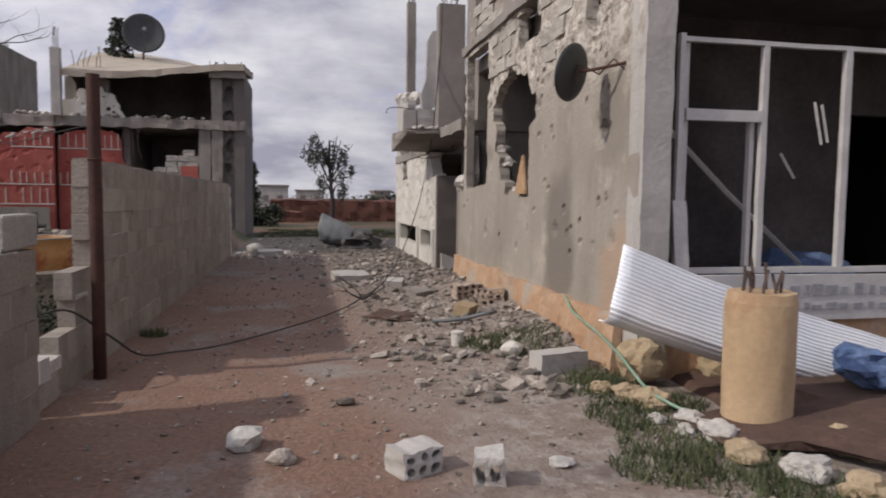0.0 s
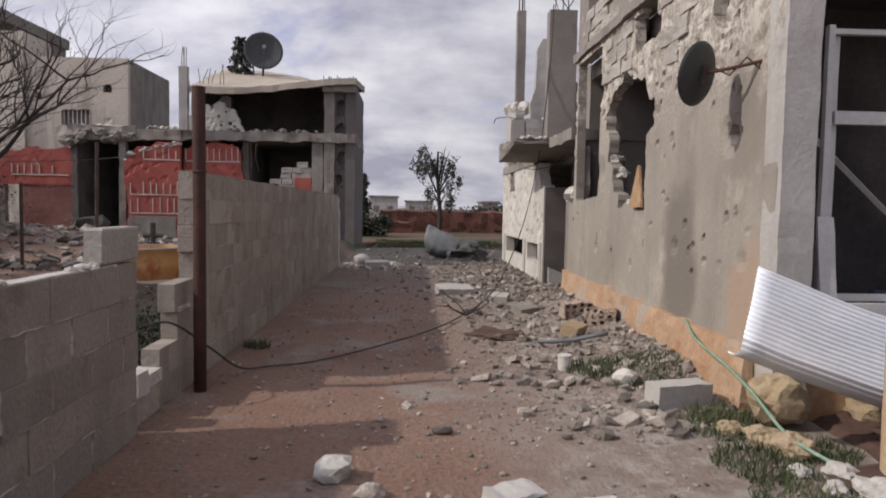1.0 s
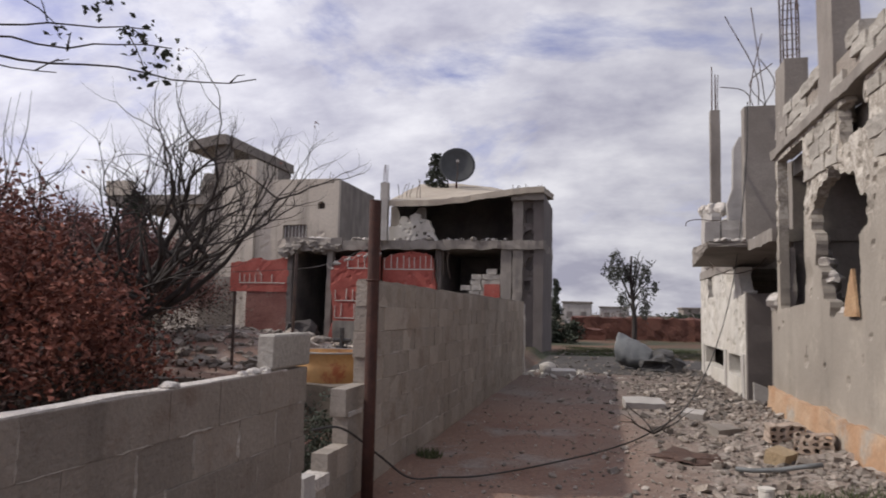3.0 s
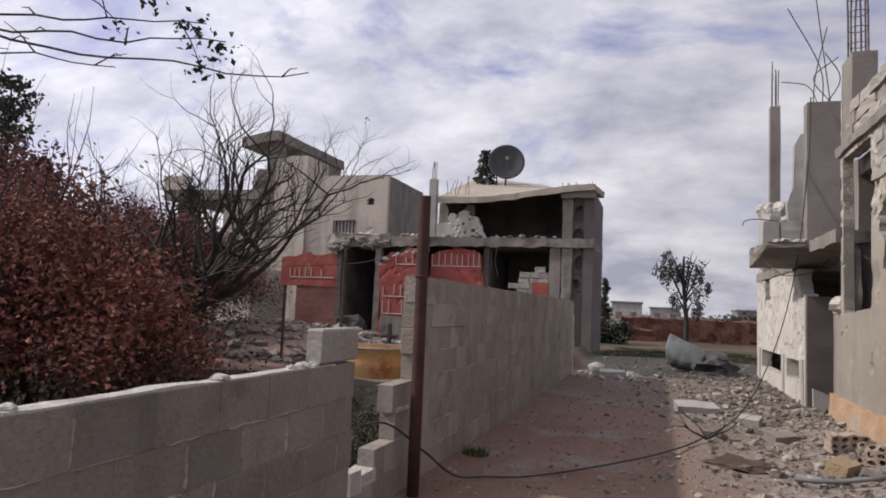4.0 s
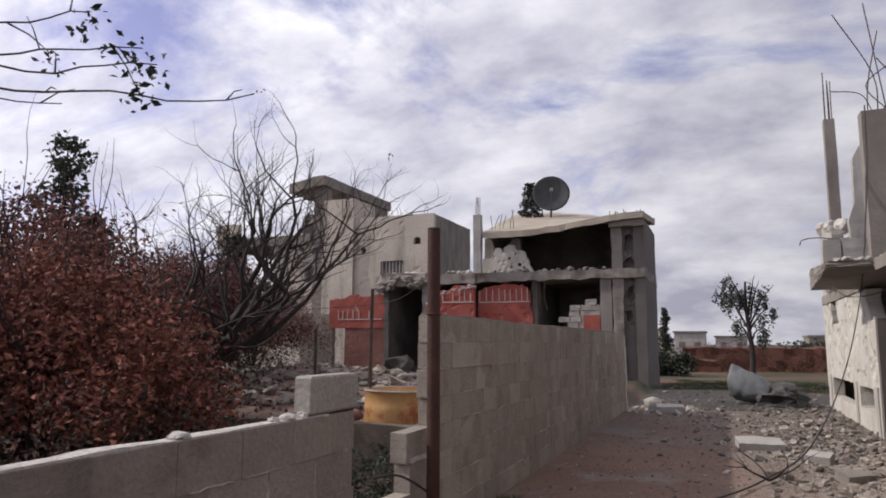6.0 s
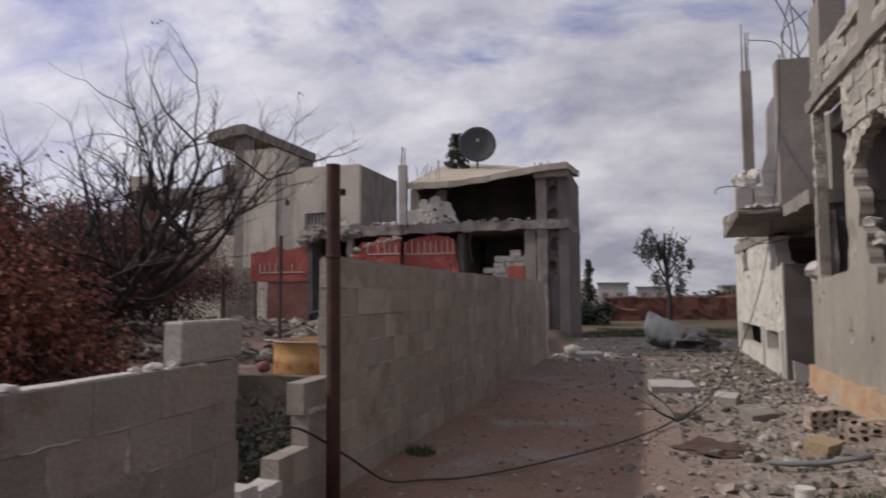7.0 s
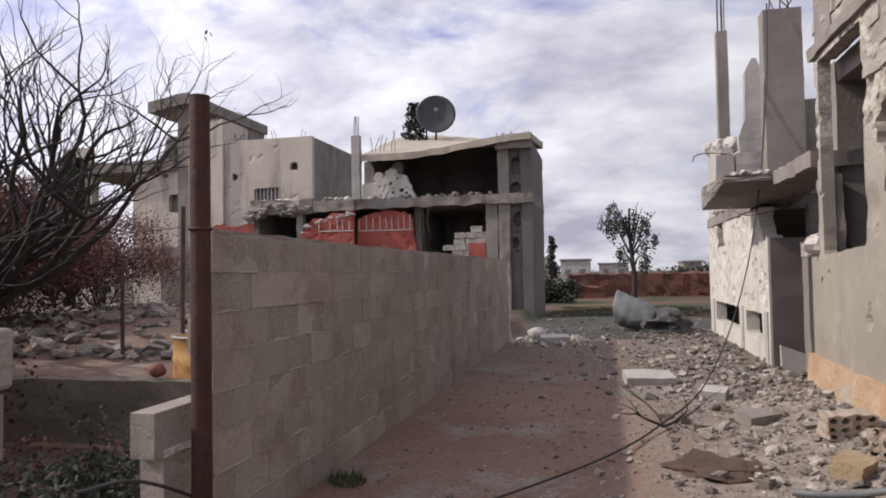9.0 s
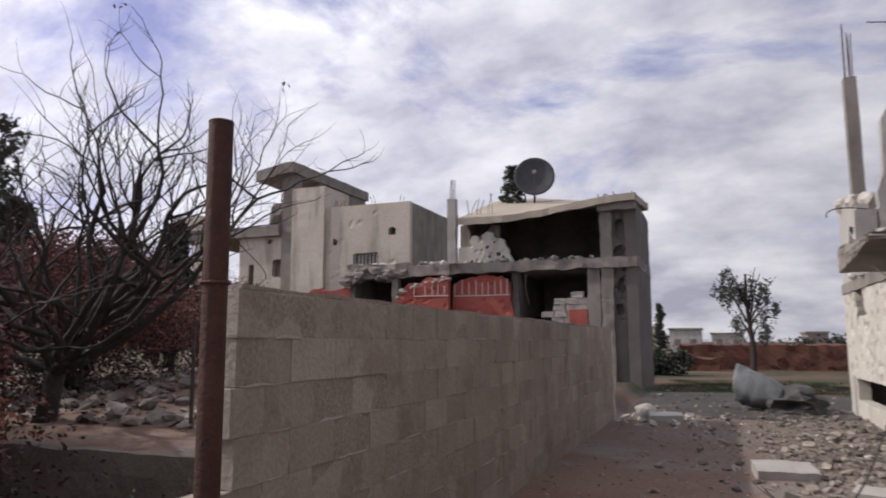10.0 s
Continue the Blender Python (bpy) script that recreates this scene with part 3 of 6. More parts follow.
def build_tall_wall():
    wall = thing("garden_wall", (-1.4, 11.5, 0), "tall grey concrete block wall with broken near end", "wall", kind="structure")
    slots = [([(y - 0.012, z), (y + 0.014, z), (y + 0.014, z + 0.2), (y - 0.012, z + 0.2)], 0.0) for y, z in ((9.23, 1.09), (9.23, 0.65), (9.23, 0.22), (8.39, 1.10), (8.39, 0.23), (11.12, 0.88))]
    part("core", join(panel((-1.3035, 0, 0), (0, 1, 0), (-1, 0, 0), box_outline(6.12, 17.42, -0.05, 1.715), slots, 0.123, 0.05, 0.0, 0.002), gridbox((-1.425, 4.75, -0.05), (-1.306, 6.12, 0.20), 0.3, 0.003)), M_MORTAR, wall)
    part("end_plaster", gridbox((-1.445, 17.40, -0.05), (-1.283, 17.60, 1.70), 0.07, 0.035, 4.0), M_MORTAR_PALE, wall, "crumbling pale mortar end")
    cap = gridbox((-1.42, 6.12, 1.724), (-1.31, 17.45, 1.745), 0.12, 0.014, 2.0)
    part("mortar_cap", cap, M_MORTAR, wall)
    return wall


def build_low_wall():
    wall = thing("low_wall", (-1.285, 1.0, 0), "low grey concrete block wall with loose top course", "wall", kind="structure")
    part("core", gridbox((-1.331, -3.9, -0.05), (-1.2405, 4.68, 1.095), 0.4, 0.001), M_MORTAR, wall)
    part("mortar_cap", gridbox((-1.330, -3.95, 1.100), (-1.242, 4.42, 1.114), 0.045, 0.012, 7.0), M_MORTAR_PALE, wall, "pale sunlit mortar left on top")
    return wall


tall_wall = build_tall_wall()
low_wall = build_low_wall()


# ---------------------------------------------------------------- trees and shrubs
def grow(rng, start, way, length, radius, depth, out, tips, spread=0.55, lift=0.12, kids=(2, 4), shrink=0.72, wobble=0.16):
    """Adds tapered limbs to out, and the ends of the last ones to tips."""
    n = 5
    pts, p, d = [Vector(start)], Vector(start), Vector(way).normalized()
    for i in range(n):
        d = (d + Vector((rng.uniform(-1, 1), rng.uniform(-1, 1), rng.uniform(-0.6, 1))) * wobble + Vector((0, 0, lift))).normalized()
        p = p + d * length / n
        pts.append(p.copy())
    end = radius * (0.55 if depth else 0.25)
    out.append(tube(pts, [radius + (end - radius) * i / n for i in range(n + 1)], 6 if radius > 0.03 else 4, caps=False))
    if depth == 0:
        tips.append((pts[-1], d))
        tips.append((pts[3], d))
        return
    for c in range(rng.randint(*kids)):
        at = pts[-1] if c == 0 else pts[rng.randint(2, n)]
        side_v = Vector((rng.uniform(-1, 1), rng.uniform(-1, 1), rng.uniform(-0.3, 0.7))).normalized()
        grow(rng, at, d + side_v * spread * (0.6 if c == 0 else 1.5), length * shrink * rng.uniform(0.75, 1.15), end * rng.uniform(0.75, 1.0), depth - 1, out, tips, spread, lift, kids, shrink, wobble)


def leaves(rng, centres, per, spread, size, droop=0.0):
    """Many small folded leaves round the given points."""
    verts, faces = [], []
    for c in centres:
        for _ in range(per):
            p = Vector(c) + Vector((rng.gauss(0, spread), rng.gauss(0, spread), rng.gauss(0, spread * 0.8) - abs(rng.gauss(0, droop))))
            a = Vector((rng.uniform(-1, 1), rng.uniform(-1, 1), rng.uniform(-1, 0.6) - droop * 2)).normalized()
            b = a.cross(Vector((rng.uniform(-1, 1), rng.uniform(-1, 1), rng.uniform(-1, 1)))).normalized()
            s = size * rng.uniform(0.6, 1.4)
            n = len(verts)
            lift_v = a.cross(b) * s * 0.18
            verts += [p, p + a * s * 0.5 + b * s * 0.3 + lift_v, p + a * s, p + a * s * 0.5 - b * s * 0.3 + lift_v]
            faces += [(n, n + 1, n + 2), (n, n + 2, n + 3)]
    return verts, faces


def bare_tree():
    rng = random.Random(11)
    base = Vector((-6.5, 9.4, 0.45))
    tree = thing("bare_tree", base, "leafless grey-brown tree with fine twigs in the garden", "tree")
    trunk = [tube([base - Vector((0, 0, 0.2)), base + Vector((0.03, 0, 0.3)), base + Vector((0.12, 0, 0.75))], [0.14, 0.12, 0.11], 9)]
    limbs, tips = [], []
    top = base + Vector((0.12, 0, 0.7))
    for way, length, r in (((1.6, -0.3, 0.55), 1.8, 0.05), ((1.8, 0.1, 0.28), 1.9, 0.045), ((1.2, -0.3, 0.85), 1.75, 0.05), ((0.6, -0.4, 1.2), 1.55, 0.05), ((-1.3, -0.3, 0.6), 1.6, 0.045), ((-0.75, 0.1, 1.0), 1.35, 0.05), ((-0.3, -0.2, 1.2), 1.45, 0.055), ((0.35, 0.1, 1.1), 1.5, 0.06), ((1.0, -0.1, 0.65), 1.7, 0.055), ((1.4, 0.2, 0.42), 1.8, 0.045), ((0.8, 0.4, 0.9), 1.45, 0.04), ((-0.9, 0.5, 0.9), 1.3, 0.04)):
        grow(rng, top, way, length * 0.98, r * 1.38, 4, limbs, tips, 0.78, -0.015, (2, 4), 0.70, 0.33)
    part("trunk", join(*trunk), M_BARK, tree, smooth=True)
    part("limbwork", join(*limbs), M_BARK, tree, smooth=True)
    few = [t for i, (t, _) in enumerate(tips) if i % 150 == 0]
    part("dry_leaves", leaves(rng, few, 3, 0.04, 0.05, 0.05), M_LEAF_RUST, tree, "a few dry brown leaves")


def red_shrub(at, size, seed, count, mat=M_LEAF_RUST, label="dense shrub of dry red-brown leaves behind the low wall"):
    rng = random.Random(seed)
    base = Vector(at)
    base.z = ground_z(at[0], at[1])
    shrub = thing("shrub", base, label, "shrub", group="shrubs in the garden")
    limbs, tips = [], []
    for _ in range(9):
        a = rng.uniform(0, 6.28)
        grow(rng, base - Vector((0, 0, 0.05)), (math.cos(a) * 0.8, math.sin(a) * 0.8, 1.1), size * 0.42, 0.035, 2, limbs, tips, 0.6, 0.06, (2, 3), 0.75)
    part("limbwork", join(*limbs), M_BARK, shrub)
    lumps = []
    while len(lumps) < count:
        q = Vector((rng.uniform(-1, 1), rng.uniform(-1, 1), rng.uniform(0.36, 1)))
        if q.x * q.x + q.y * q.y + q.z * q.z < 1.0 + 0.5 * noise.noise(q * 2.5 + base):
            lumps.append(base + Vector((q.x * size * 0.60, q.y * size * 0.45, q.z * size * 0.74)))
    part("leaves", leaves(rng, lumps, 46, size * 0.05, 0.066, 0.02), mat, shrub)
    # lower leaves carry the shrub's inner shade in their colour
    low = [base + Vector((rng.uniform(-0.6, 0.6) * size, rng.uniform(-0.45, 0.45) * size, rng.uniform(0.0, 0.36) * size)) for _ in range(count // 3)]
    part("leaves", leaves(rng, low, 36, size * 0.05, 0.055, 0.02), M_LEAF_LOW, shrub, "lower leaves darkened for the shade inside the shrub")


def near_tree():
    """The tree whose lowest twigs hang over the low wall."""
    rng = random.Random(5)
    base = Vector((-4.1, 1.6, 0.0))
    tree = thing("garden_tree", base, "thin tree with overhanging twigs and few leaves", "tree")
    part("trunk", tube(smooth_line([base - Vector((0, 0, 0.2)), base + Vector((0.1, 0.1, 1.2)), base + Vector((0.05, 0.3, 2.3)), base + Vector((-0.3, 0.3, 3.4))], 4), 0.07, 8), M_BARK, tree, smooth=True)
    twigs, spots = [], []
    fork = base + Vector((0.05, 0.3, 2.3))
    for k, (end, sag) in enumerate((((-1.02, 2.80, 2.50), 0.10), ((-1.16, 2.86, 2.60), 0.05), ((-1.25, 2.72, 2.72), 0.12), ((-0.78, 3.05, 2.43), 0.16), ((-1.75, 3.0, 2.52), 0.0), ((-1.45, 2.6, 2.80), 0.08))):
        end = Vector(end)
        mid1, mid2 = fork.lerp(end, 0.35) + Vector((0, 0, 0.18 + sag)), fork.lerp(end, 0.72) + Vector((0, 0.04, 0.10))
        line = [p + rough_at(p, 0.035, 4.0, k) for p in smooth_line([fork, mid1, mid2, end], 8)]
        twigs.append(tube(line, [0.011 - 0.0085 * i / (len(line) - 1) for i in range(len(line))], 5))
        for i in range(8, len(line), 3):
            d = Vector((rng.uniform(-0.5, 0.8), rng.uniform(-0.6, 0.6), rng.uniform(-0.5, 0.7))).normalized()
            tip = line[i] + d * rng.uniform(0.06, 0.2)
            twigs.append(tube([line[i], line[i].lerp(tip, 0.5) + Vector((0, 0, 0.015)), tip], [0.004, 0.003, 0.0015], 4))
            if rng.random() < 0.28:
                spots.append(tip)
        if k in (0, 1, 2):
            spots += [end, end - Vector((0.04, 0, 0.04))]
    part("limbwork", join(*twigs), M_BARK, tree, smooth=True)
    part("leaves", leaves(rng, spots, 12, 0.028, 0.034, 0.03), M_LEAF_DARK, tree, "small withered leaves at the twig ends")


def conifer(at, height, width, seed, base_z=None, label="dark pointed conifer standing far behind", ragged=False):
    rng = random.Random(seed)
    base = Vector((at[0], at[1], ground_z(at[0], at[1])))
    tree = thing("conifer", base, label, "tree")
    part("trunk", tube([base - Vector((0, 0, 0.3)), base + Vector((0, 0, height * 0.5)), base + Vector((0, 0, height * 0.97))], [width * 0.07, width * 0.045, 0.02], 7), M_BARK, tree)
    spots = []
    for i in range(120 if ragged else 150):
        h = rng.uniform(0.12, 1.0) ** 0.85
        r = width * 0.5 * ((0.35 + 0.75 * abs(math.sin(h * 9.0))) * (1.15 - h * 0.8) if ragged else 1.06 - h) * rng.uniform(0.1, 1.25)
        h = 0.42 + 0.58 * h if ragged else h
        a = rng.uniform(0, 6.28)
        spots.append(base + Vector((math.cos(a) * r, math.sin(a) * r, h * height)))
    part("crown", leaves(rng, spots, 14 if ragged else 24, width * (0.045 if ragged else 0.055), width * (0.07 if ragged else 0.11), 0.02), M_LEAF_DARK, tree)


bare_tree()
near_tree()
red_shrub((-5.3, 6.0, 0), 3.2, 21, 460)
red_shrub((-7.9, 7.0, 0), 4.6, 22, 680, M_LEAF_DRY, "tall dense dark dry shrub behind the low wall")
red_shrub((-5.0, 3.6, 0), 2.1, 23, 220, M_LEAF_DRY, "low dark dry shrub behind the low wall")
red_shrub((-8.4, 11.4, 0), 3.3, 24, 420, M_LEAF_DRY, "dense dark dry shrub at the back of the garden")
red_shrub((-10.6, 13.2, 0), 3.7, 28, 460, M_LEAF_DRY, "dense dark dry shrub at the back of the garden")
red_shrub((-12.6, 17.6, 0), 3.0, 29, 260, M_LEAF_DRY, "dense dark dry shrub at the back of the garden")
red_shrub((-14.9, 21.8, 0), 4.9, 30, 420, M_LEAF_DRY, "dense dark dry shrub at the back of the garden")
red_shrub((-11.0, 10.5, 0), 3.4, 25, 260, M_LEAF_DARK, "dark evergreen shrub at the back of the garden")
conifer((-21.5, 19.0), 8.5, 2.9, 31, label="dark ragged conifer behind the garden", ragged=True)
conifer((-17.6, 17.0), 4.9, 2.4, 33, label="bushy dark cypress behind the garden")
conifer((-13.6, 19.0), 4.3, 1.8, 34, label="bushy dark cypress behind the garden")


def eucalyptus():
    rng = random.Random(35)
    base = Vector((2.1, 40.0, ground_z(2.1, 40.0)))
    tree = thing("eucalyptus", base, "thin eucalyptus with drooping grey-green foliage in the field", "tree")
    fork = Vector((2.05, 40.0, 2.2))
    part("trunk", tube(smooth_line([base - Vector((0, 0, 0.3)), Vector((2.15, 40, 1.1)), fork, Vector((1.95, 40, 3.6)), Vector((1.98, 40.1, 4.7))], 4), [0.15 - 0.006 * i for i in range(17)], 8), M_BARK, tree, smooth=True)
    limbs, spots = [], []
    for start_z, end, fill in ((2.2, (0.62, 40.1, 4.55), 10), (2.7, (1.15, 39.8, 5.15), 9), (2.9, (1.45, 40.4, 4.3), 7), (2.4, (2.62, 39.9, 4.75), 5), (3.0, (2.45, 40.1, 5.05), 2), (2.3, (3.30, 40.2, 4.55), 5), (2.1, (3.10, 39.8, 3.35), 7), (1.6, (1.45, 40.2, 2.75), 6), (1.5, (2.75, 40.0, 2.3), 5)):
        a, e = Vector((2.05, 40.0, start_z)), Vector(end)
        mid = a.lerp(e, 0.5) + Vector((0, 0, 0.25))
        line = [p + rough_at(p, 0.06, 2.0) for p in smooth_line([a, mid, e], 6)]
        limbs.append(tube(line, [0.06 - 0.048 * i / (len(line) - 1) for i in range(len(line))], 5))
        for _ in range(fill):
            p = line[rng.randint(len(line) // 2, len(line) - 1)] + Vector((rng.gauss(0, 0.14), rng.gauss(0, 0.2), rng.gauss(0, 0.1)))
            spots += [p - Vector((0.02 * j, 0, 0.13 * j)) for j in range(rng.randint(2, 6))]
    for limb in limbs:
        part("limb", limb, M_BARK, tree, smooth=True)
    part("crown", leaves(rng, spots, 10, 0.08, 0.14, 0.16), M_LEAF_OLIVE, tree)


eucalyptus()
conifer((-3.2, 55.0), 4.2, 1.25, 36)


# ---------------------------------------------------------------- house A: the long facade with the open shop front
def rebar_bunch(parent, at, count, height, spread, rng, bend=0.12):
    for k in range(count):
        a = 2 * math.pi * k / count
        p = Vector(at) + Vector((math.cos(a) * spread, math.sin(a) * spread, -0.1))
        h = height * rng.uniform(0.75, 1.15)
        lean = Vector((rng.uniform(-1, 1), rng.uniform(-1, 1), 0)) * bend * h
        part("reinforcing_bar", tube([p, p + Vector((0, 0, h * 0.5)), p + lean + Vector((0, 0, h))], 0.012, 4), M_BAR, parent)


FX = 3.0  # facade's face towards the alley


SCARS = [[(6.5, 3.05), (7.35, 2.98), (7.5, 3.3), (7.4, 3.72), (6.45, 3.72)], [(8.3, 3.08), (9.5, 3.0), (9.5, 3.3), (8.3, 3.3)], [(8.35, 3.3), (9.45, 3.3), (9.4, 3.72), (8.3, 3.7)]]


def build_house_a():
    rng = random.Random(3)
    house = thing("shop_house", (5.0, 8.0, 0), "shell-damaged grey house with pocked plaster and open shop front", "house")
    hole = [(7.76, 2.92), (7.74, 2.74), (7.52, 2.60), (7.50, 2.36), (7.70, 2.30), (7.74, 1.51), (8.70, 1.50), (8.66, 1.66), (8.95, 1.74), (8.92, 2.0), (9.16, 2.10), (9.20, 2.42), (9.38, 2.50), (9.30, 2.80), (9.08, 2.90), (8.92, 2.99), (8.60, 3.00), (8.52, 3.09), (8.15, 3.00)]
    upper = [(7.46, 3.30), (8.22, 3.24), (8.26, 3.68), (7.9, 3.74), (7.44, 3.74)]
    door = [(9.60, 1.66), (10.86, 1.62), (10.86, 3.68), (9.58, 3.68)]
    corner = [(4.9, 3.22), (5.25, 3.26), (5.55, 3.15), (5.72, 3.45), (5.62, 3.72), (4.9, 3.74)]
    small = [(5.66, 2.06), (5.75, 2.02), (5.82, 2.10), (5.76, 2.17), (5.67, 2.15)]
    torn = [(5.85, 3.3), (5.98, 2.98), (6.12, 3.05), (6.2, 3.4), (6.32, 3.8), (5.8, 3.8)]
    left = [(11.0, 1.60), (11.6, 1.60), (11.6, 3.9), (11.0, 3.9)]
    pocks = []
    for _ in range(150):
        u, v = rng.uniform(5.2, 11.2), rng.uniform(0.8, 3.9) if rng.random() < 0.12 else rng.uniform(2.55, 3.9)
        pocks.append((u, v, rng.uniform(0.03, 0.095), rng.uniform(0.02, 0.05)))
    pocks += [(rng.uniform(5.3, 11.2), rng.uniform(0.9, 3.7), rng.uniform(0.022, 0.040), rng.uniform(0.04, 0.07)) for _ in range(60)]
    pocks += [(rng.uniform(5.3, 11.2), rng.uniform(2.5, 3.72), rng.uniform(0.022, 0.045), rng.uniform(0.04, 0.09)) for _ in range(190)]
    pocks += [(5.73, 2.09, 0.16, 0.07), (6.1, 2.7, 0.12, 0.04), (6.35, 3.35, 0.2, 0.05), (6.9, 3.3, 0.16, 0.05), (7.1, 2.95, 0.14, 0.04), (9.5, 3.1, 0.2, 0.06), (9.45, 2.0, 0.18, 0.05), (8.9, 3.45, 0.2, 0.05)]
    shell = panel((FX, 0, 0), (0, 1, 0), (1, 0, 0), box_outline(5.0, 11.32, -0.1, 3.74), [(hole, 1.7), (upper, 1.4), (door, 0.3), (corner, 2.0), (small, 0.6), (left, 0.4), (torn, 2.0)], 0.13, 0.040, 0.055, 0.008, pocks, 1.3, SCARS)
    facade = part("wall", shell, M_PLASTER, house, "grey cement plaster pocked by shrapnel")
    # broken block edges inside the big opening
    for u, v, s in ((9.12, 1.72, 0.26), (9.22, 1.98, 0.22), (8.95, 1.58, 0.24), (9.28, 2.25, 0.18), (8.98, 1.95, 0.18), (9.08, 1.86, 0.20), (9.20, 2.12, 0.22), (8.84, 1.62, 0.16), (8.6, 1.56, 0.14), (8.4, 1.55, 0.10), (9.3, 2.42, 0.16), (7.6, 2.36, 0.10), (8.1, 1.55, 0.12)):
        part("broken_masonry", moved(rock_shape(s, u * 3, 0.9, 0.34, 2), Matrix.Translation((FX + 0.13, u, v))), M_MORTAR_PALE, house, "pale broken block edges")
    part("broken_masonry", moved(rock_shape(0.36, 8.8, 0.75, 0.3, 2), Matrix.Translation((FX + 0.12, 11.38, 1.74))), M_MORTAR_PALE, house, "pale broken block edges")
    part("broken_masonry", gridbox((FX + 0.07, 10.88, 1.6), (FX + 0.22, 11.26, 2.46), 0.09, 0.03, 4.4), M_CONCRETE, house, "grey broken block edges")
    part("jamb", gridbox((FX + 0.05, 7.66, 1.50), (FX + 0.19, 7.74, 2.28), 0.1, 0.006), M_CONCRETE_PALE, house, "pale window jamb")
    # corner column and front
    part("corner_column", gridbox((FX, 4.94, -0.1), (FX + 0.245, 5.18, 3.22), 0.10, 0.012, 2.2), M_CONCRETE_PALE, house, "pale concrete corner column with chipped edges")
    part("lintel", gridbox((FX + 0.02, 4.96, 3.44), (9.5, 5.22, 3.74), 0.25, 0.02, 1.1), M_CONCRETE, house)
    part("lintel_skin", gridbox((FX + 0.26, 5.225, 3.30), (9.4, 5.30, 3.5), 0.3, 0.03, 5.1), M_CHAR_SHADE, house, "broken ceiling edge, darkened for the shade indoors")
    part("side_wall", gridbox((8.2, 4.96, -0.1), (9.5, 5.2, 3.44), 0.4, 0.01), M_PLASTER, house)
    part("sill_wall", gridbox((FX + 0.245, 4.99, -0.1), (8.2, 5.15, 0.48), 0.2, 0.015), M_ORANGE, house, "orange-stained low front wall")
    # inside
    part("back_wall", gridbox((FX + 0.24, 11.1, -0.1), (9.5, 11.32, 3.74), 0.5, 0.012), M_CONCRETE, house)
    # shop interior coloured near-black in place of its deep shade
    part("inner_wall", panel((0, 7.1, 0), (1, 0, 0), (0, 1, 0), box_outline(FX + 0.24, 9.3, 0.4, 3.5), [([(6.6, 0.3), (7.6, 0.3), (7.6, 2.5), (6.6, 2.5)], 0.3)], 0.15, 0.2, 0.02, 0.01), M_CHAR_SHADE, house)
    part("inner_wall", gridbox((5.6, 7.26, 0.4), (5.75, 11.1, 3.5), 0.4, 0.012), M_CHAR_SHADE, house)
    part("end_wall", gridbox((9.3, 5.2, -0.1), (9.52, 11.1, 3.74), 0.5, 0.012), M_CHAR_SHADE, house)
    part("floor_slab", gridbox((FX + 0.24, 5.15, 0.10), (9.3, 11.1, 0.42), 0.5, 0.012), M_CHAR_SHADE, house)
    part("roof_slab", gridbox((FX + 0.06, 5.22, 3.50), (9.4, 7.5, 3.735), 0.4, 0.015), M_CHAR_SHADE, house, "ceiling slab coloured near-black for the shade indoors")
    part("roof_slab", gridbox((FX + 0.25, 7.503, 3.50), (5.197, 11.08, 3.735), 0.2, 0.02), M_CONCRETE, house)
    part("roof_slab", gridbox((5.2, 7.503, 3.50), (9.4, 11.25, 3.735), 0.2, 0.03), M_CONCRETE, house, "rough concrete roof slab")
    part("ledge", gridbox((FX - 0.05, 5.75, 3.745), (FX + 0.25, 11.05, 3.86), 0.12, 0.022, 3.0), M_CONCRETE, house, "chipped concrete floor beam")
    # plinth stained by red earth
    part("plinth", gridbox((FX - 0.10, 5.2, -0.15), (FX - 0.003, 11.3, 0.50), 0.09, 0.03, 6.0, lambda p: Vector((p.x + (0.05 * (p.z - 0.1) if p.x < FX - 0.05 else 0), p.y, p.z + 0.05 * noise.noise((p.y * 1.3, 0, 0))))), M_ORANGE, house, "orange-stained concrete footing")
    # columns of the unfinished storey
    part("roof_column", gridbox((FX + 0.02, 8.42, 3.86), (FX + 0.30, 8.95, 6.2), 0.14, 0.01, 8.0), M_CONCRETE, house)
    part("roof_column", gridbox((FX + 0.02, 10.45, 3.86), (FX + 0.32, 11.0, 5.02), 0.14, 0.01, 9.0), M_CONCRETE, house)
    rebar_bunch(house, (FX + 0.16, 10.72, 5.02), 6, 1.5, 0.12, rng, 0.04)
    for k in range(6):
        part("bar_tie", tube([Vector((FX + 0.16 + 0.13 * math.cos(a), 10.72 + 0.13 * math.sin(a), 5.2 + 0.22 * k)) for a in [i * math.pi / 4 for i in range(9)]], 0.006, 4), M_BAR, house)
    # parapet of blocks
    parapet = part("parapet", gridbox((FX + 0.06, 5.9, 3.86), (FX + 0.2, 11.0, 4.22), 0.3, 0.012), M_MORTAR, house)
    # torn bars at the broken corner
    for k in range(5):
        y0, z0 = 5.05 + 0.12 * k, 3.3 + 0.05 * k
        part("torn_bar", tube(smooth_line([(FX + 0.1, y0 + 0.5, z0 + 0.2), (FX + 0.05, y0 + 0.15, z0 + 0.12), (FX - 0.1 - 0.03 * k, y0 - 0.05, z0 - 0.02 * k)], 4), 0.008, 4), M_BAR, house)
    return parapet, facade


parapet_a, facade_a = build_house_a()


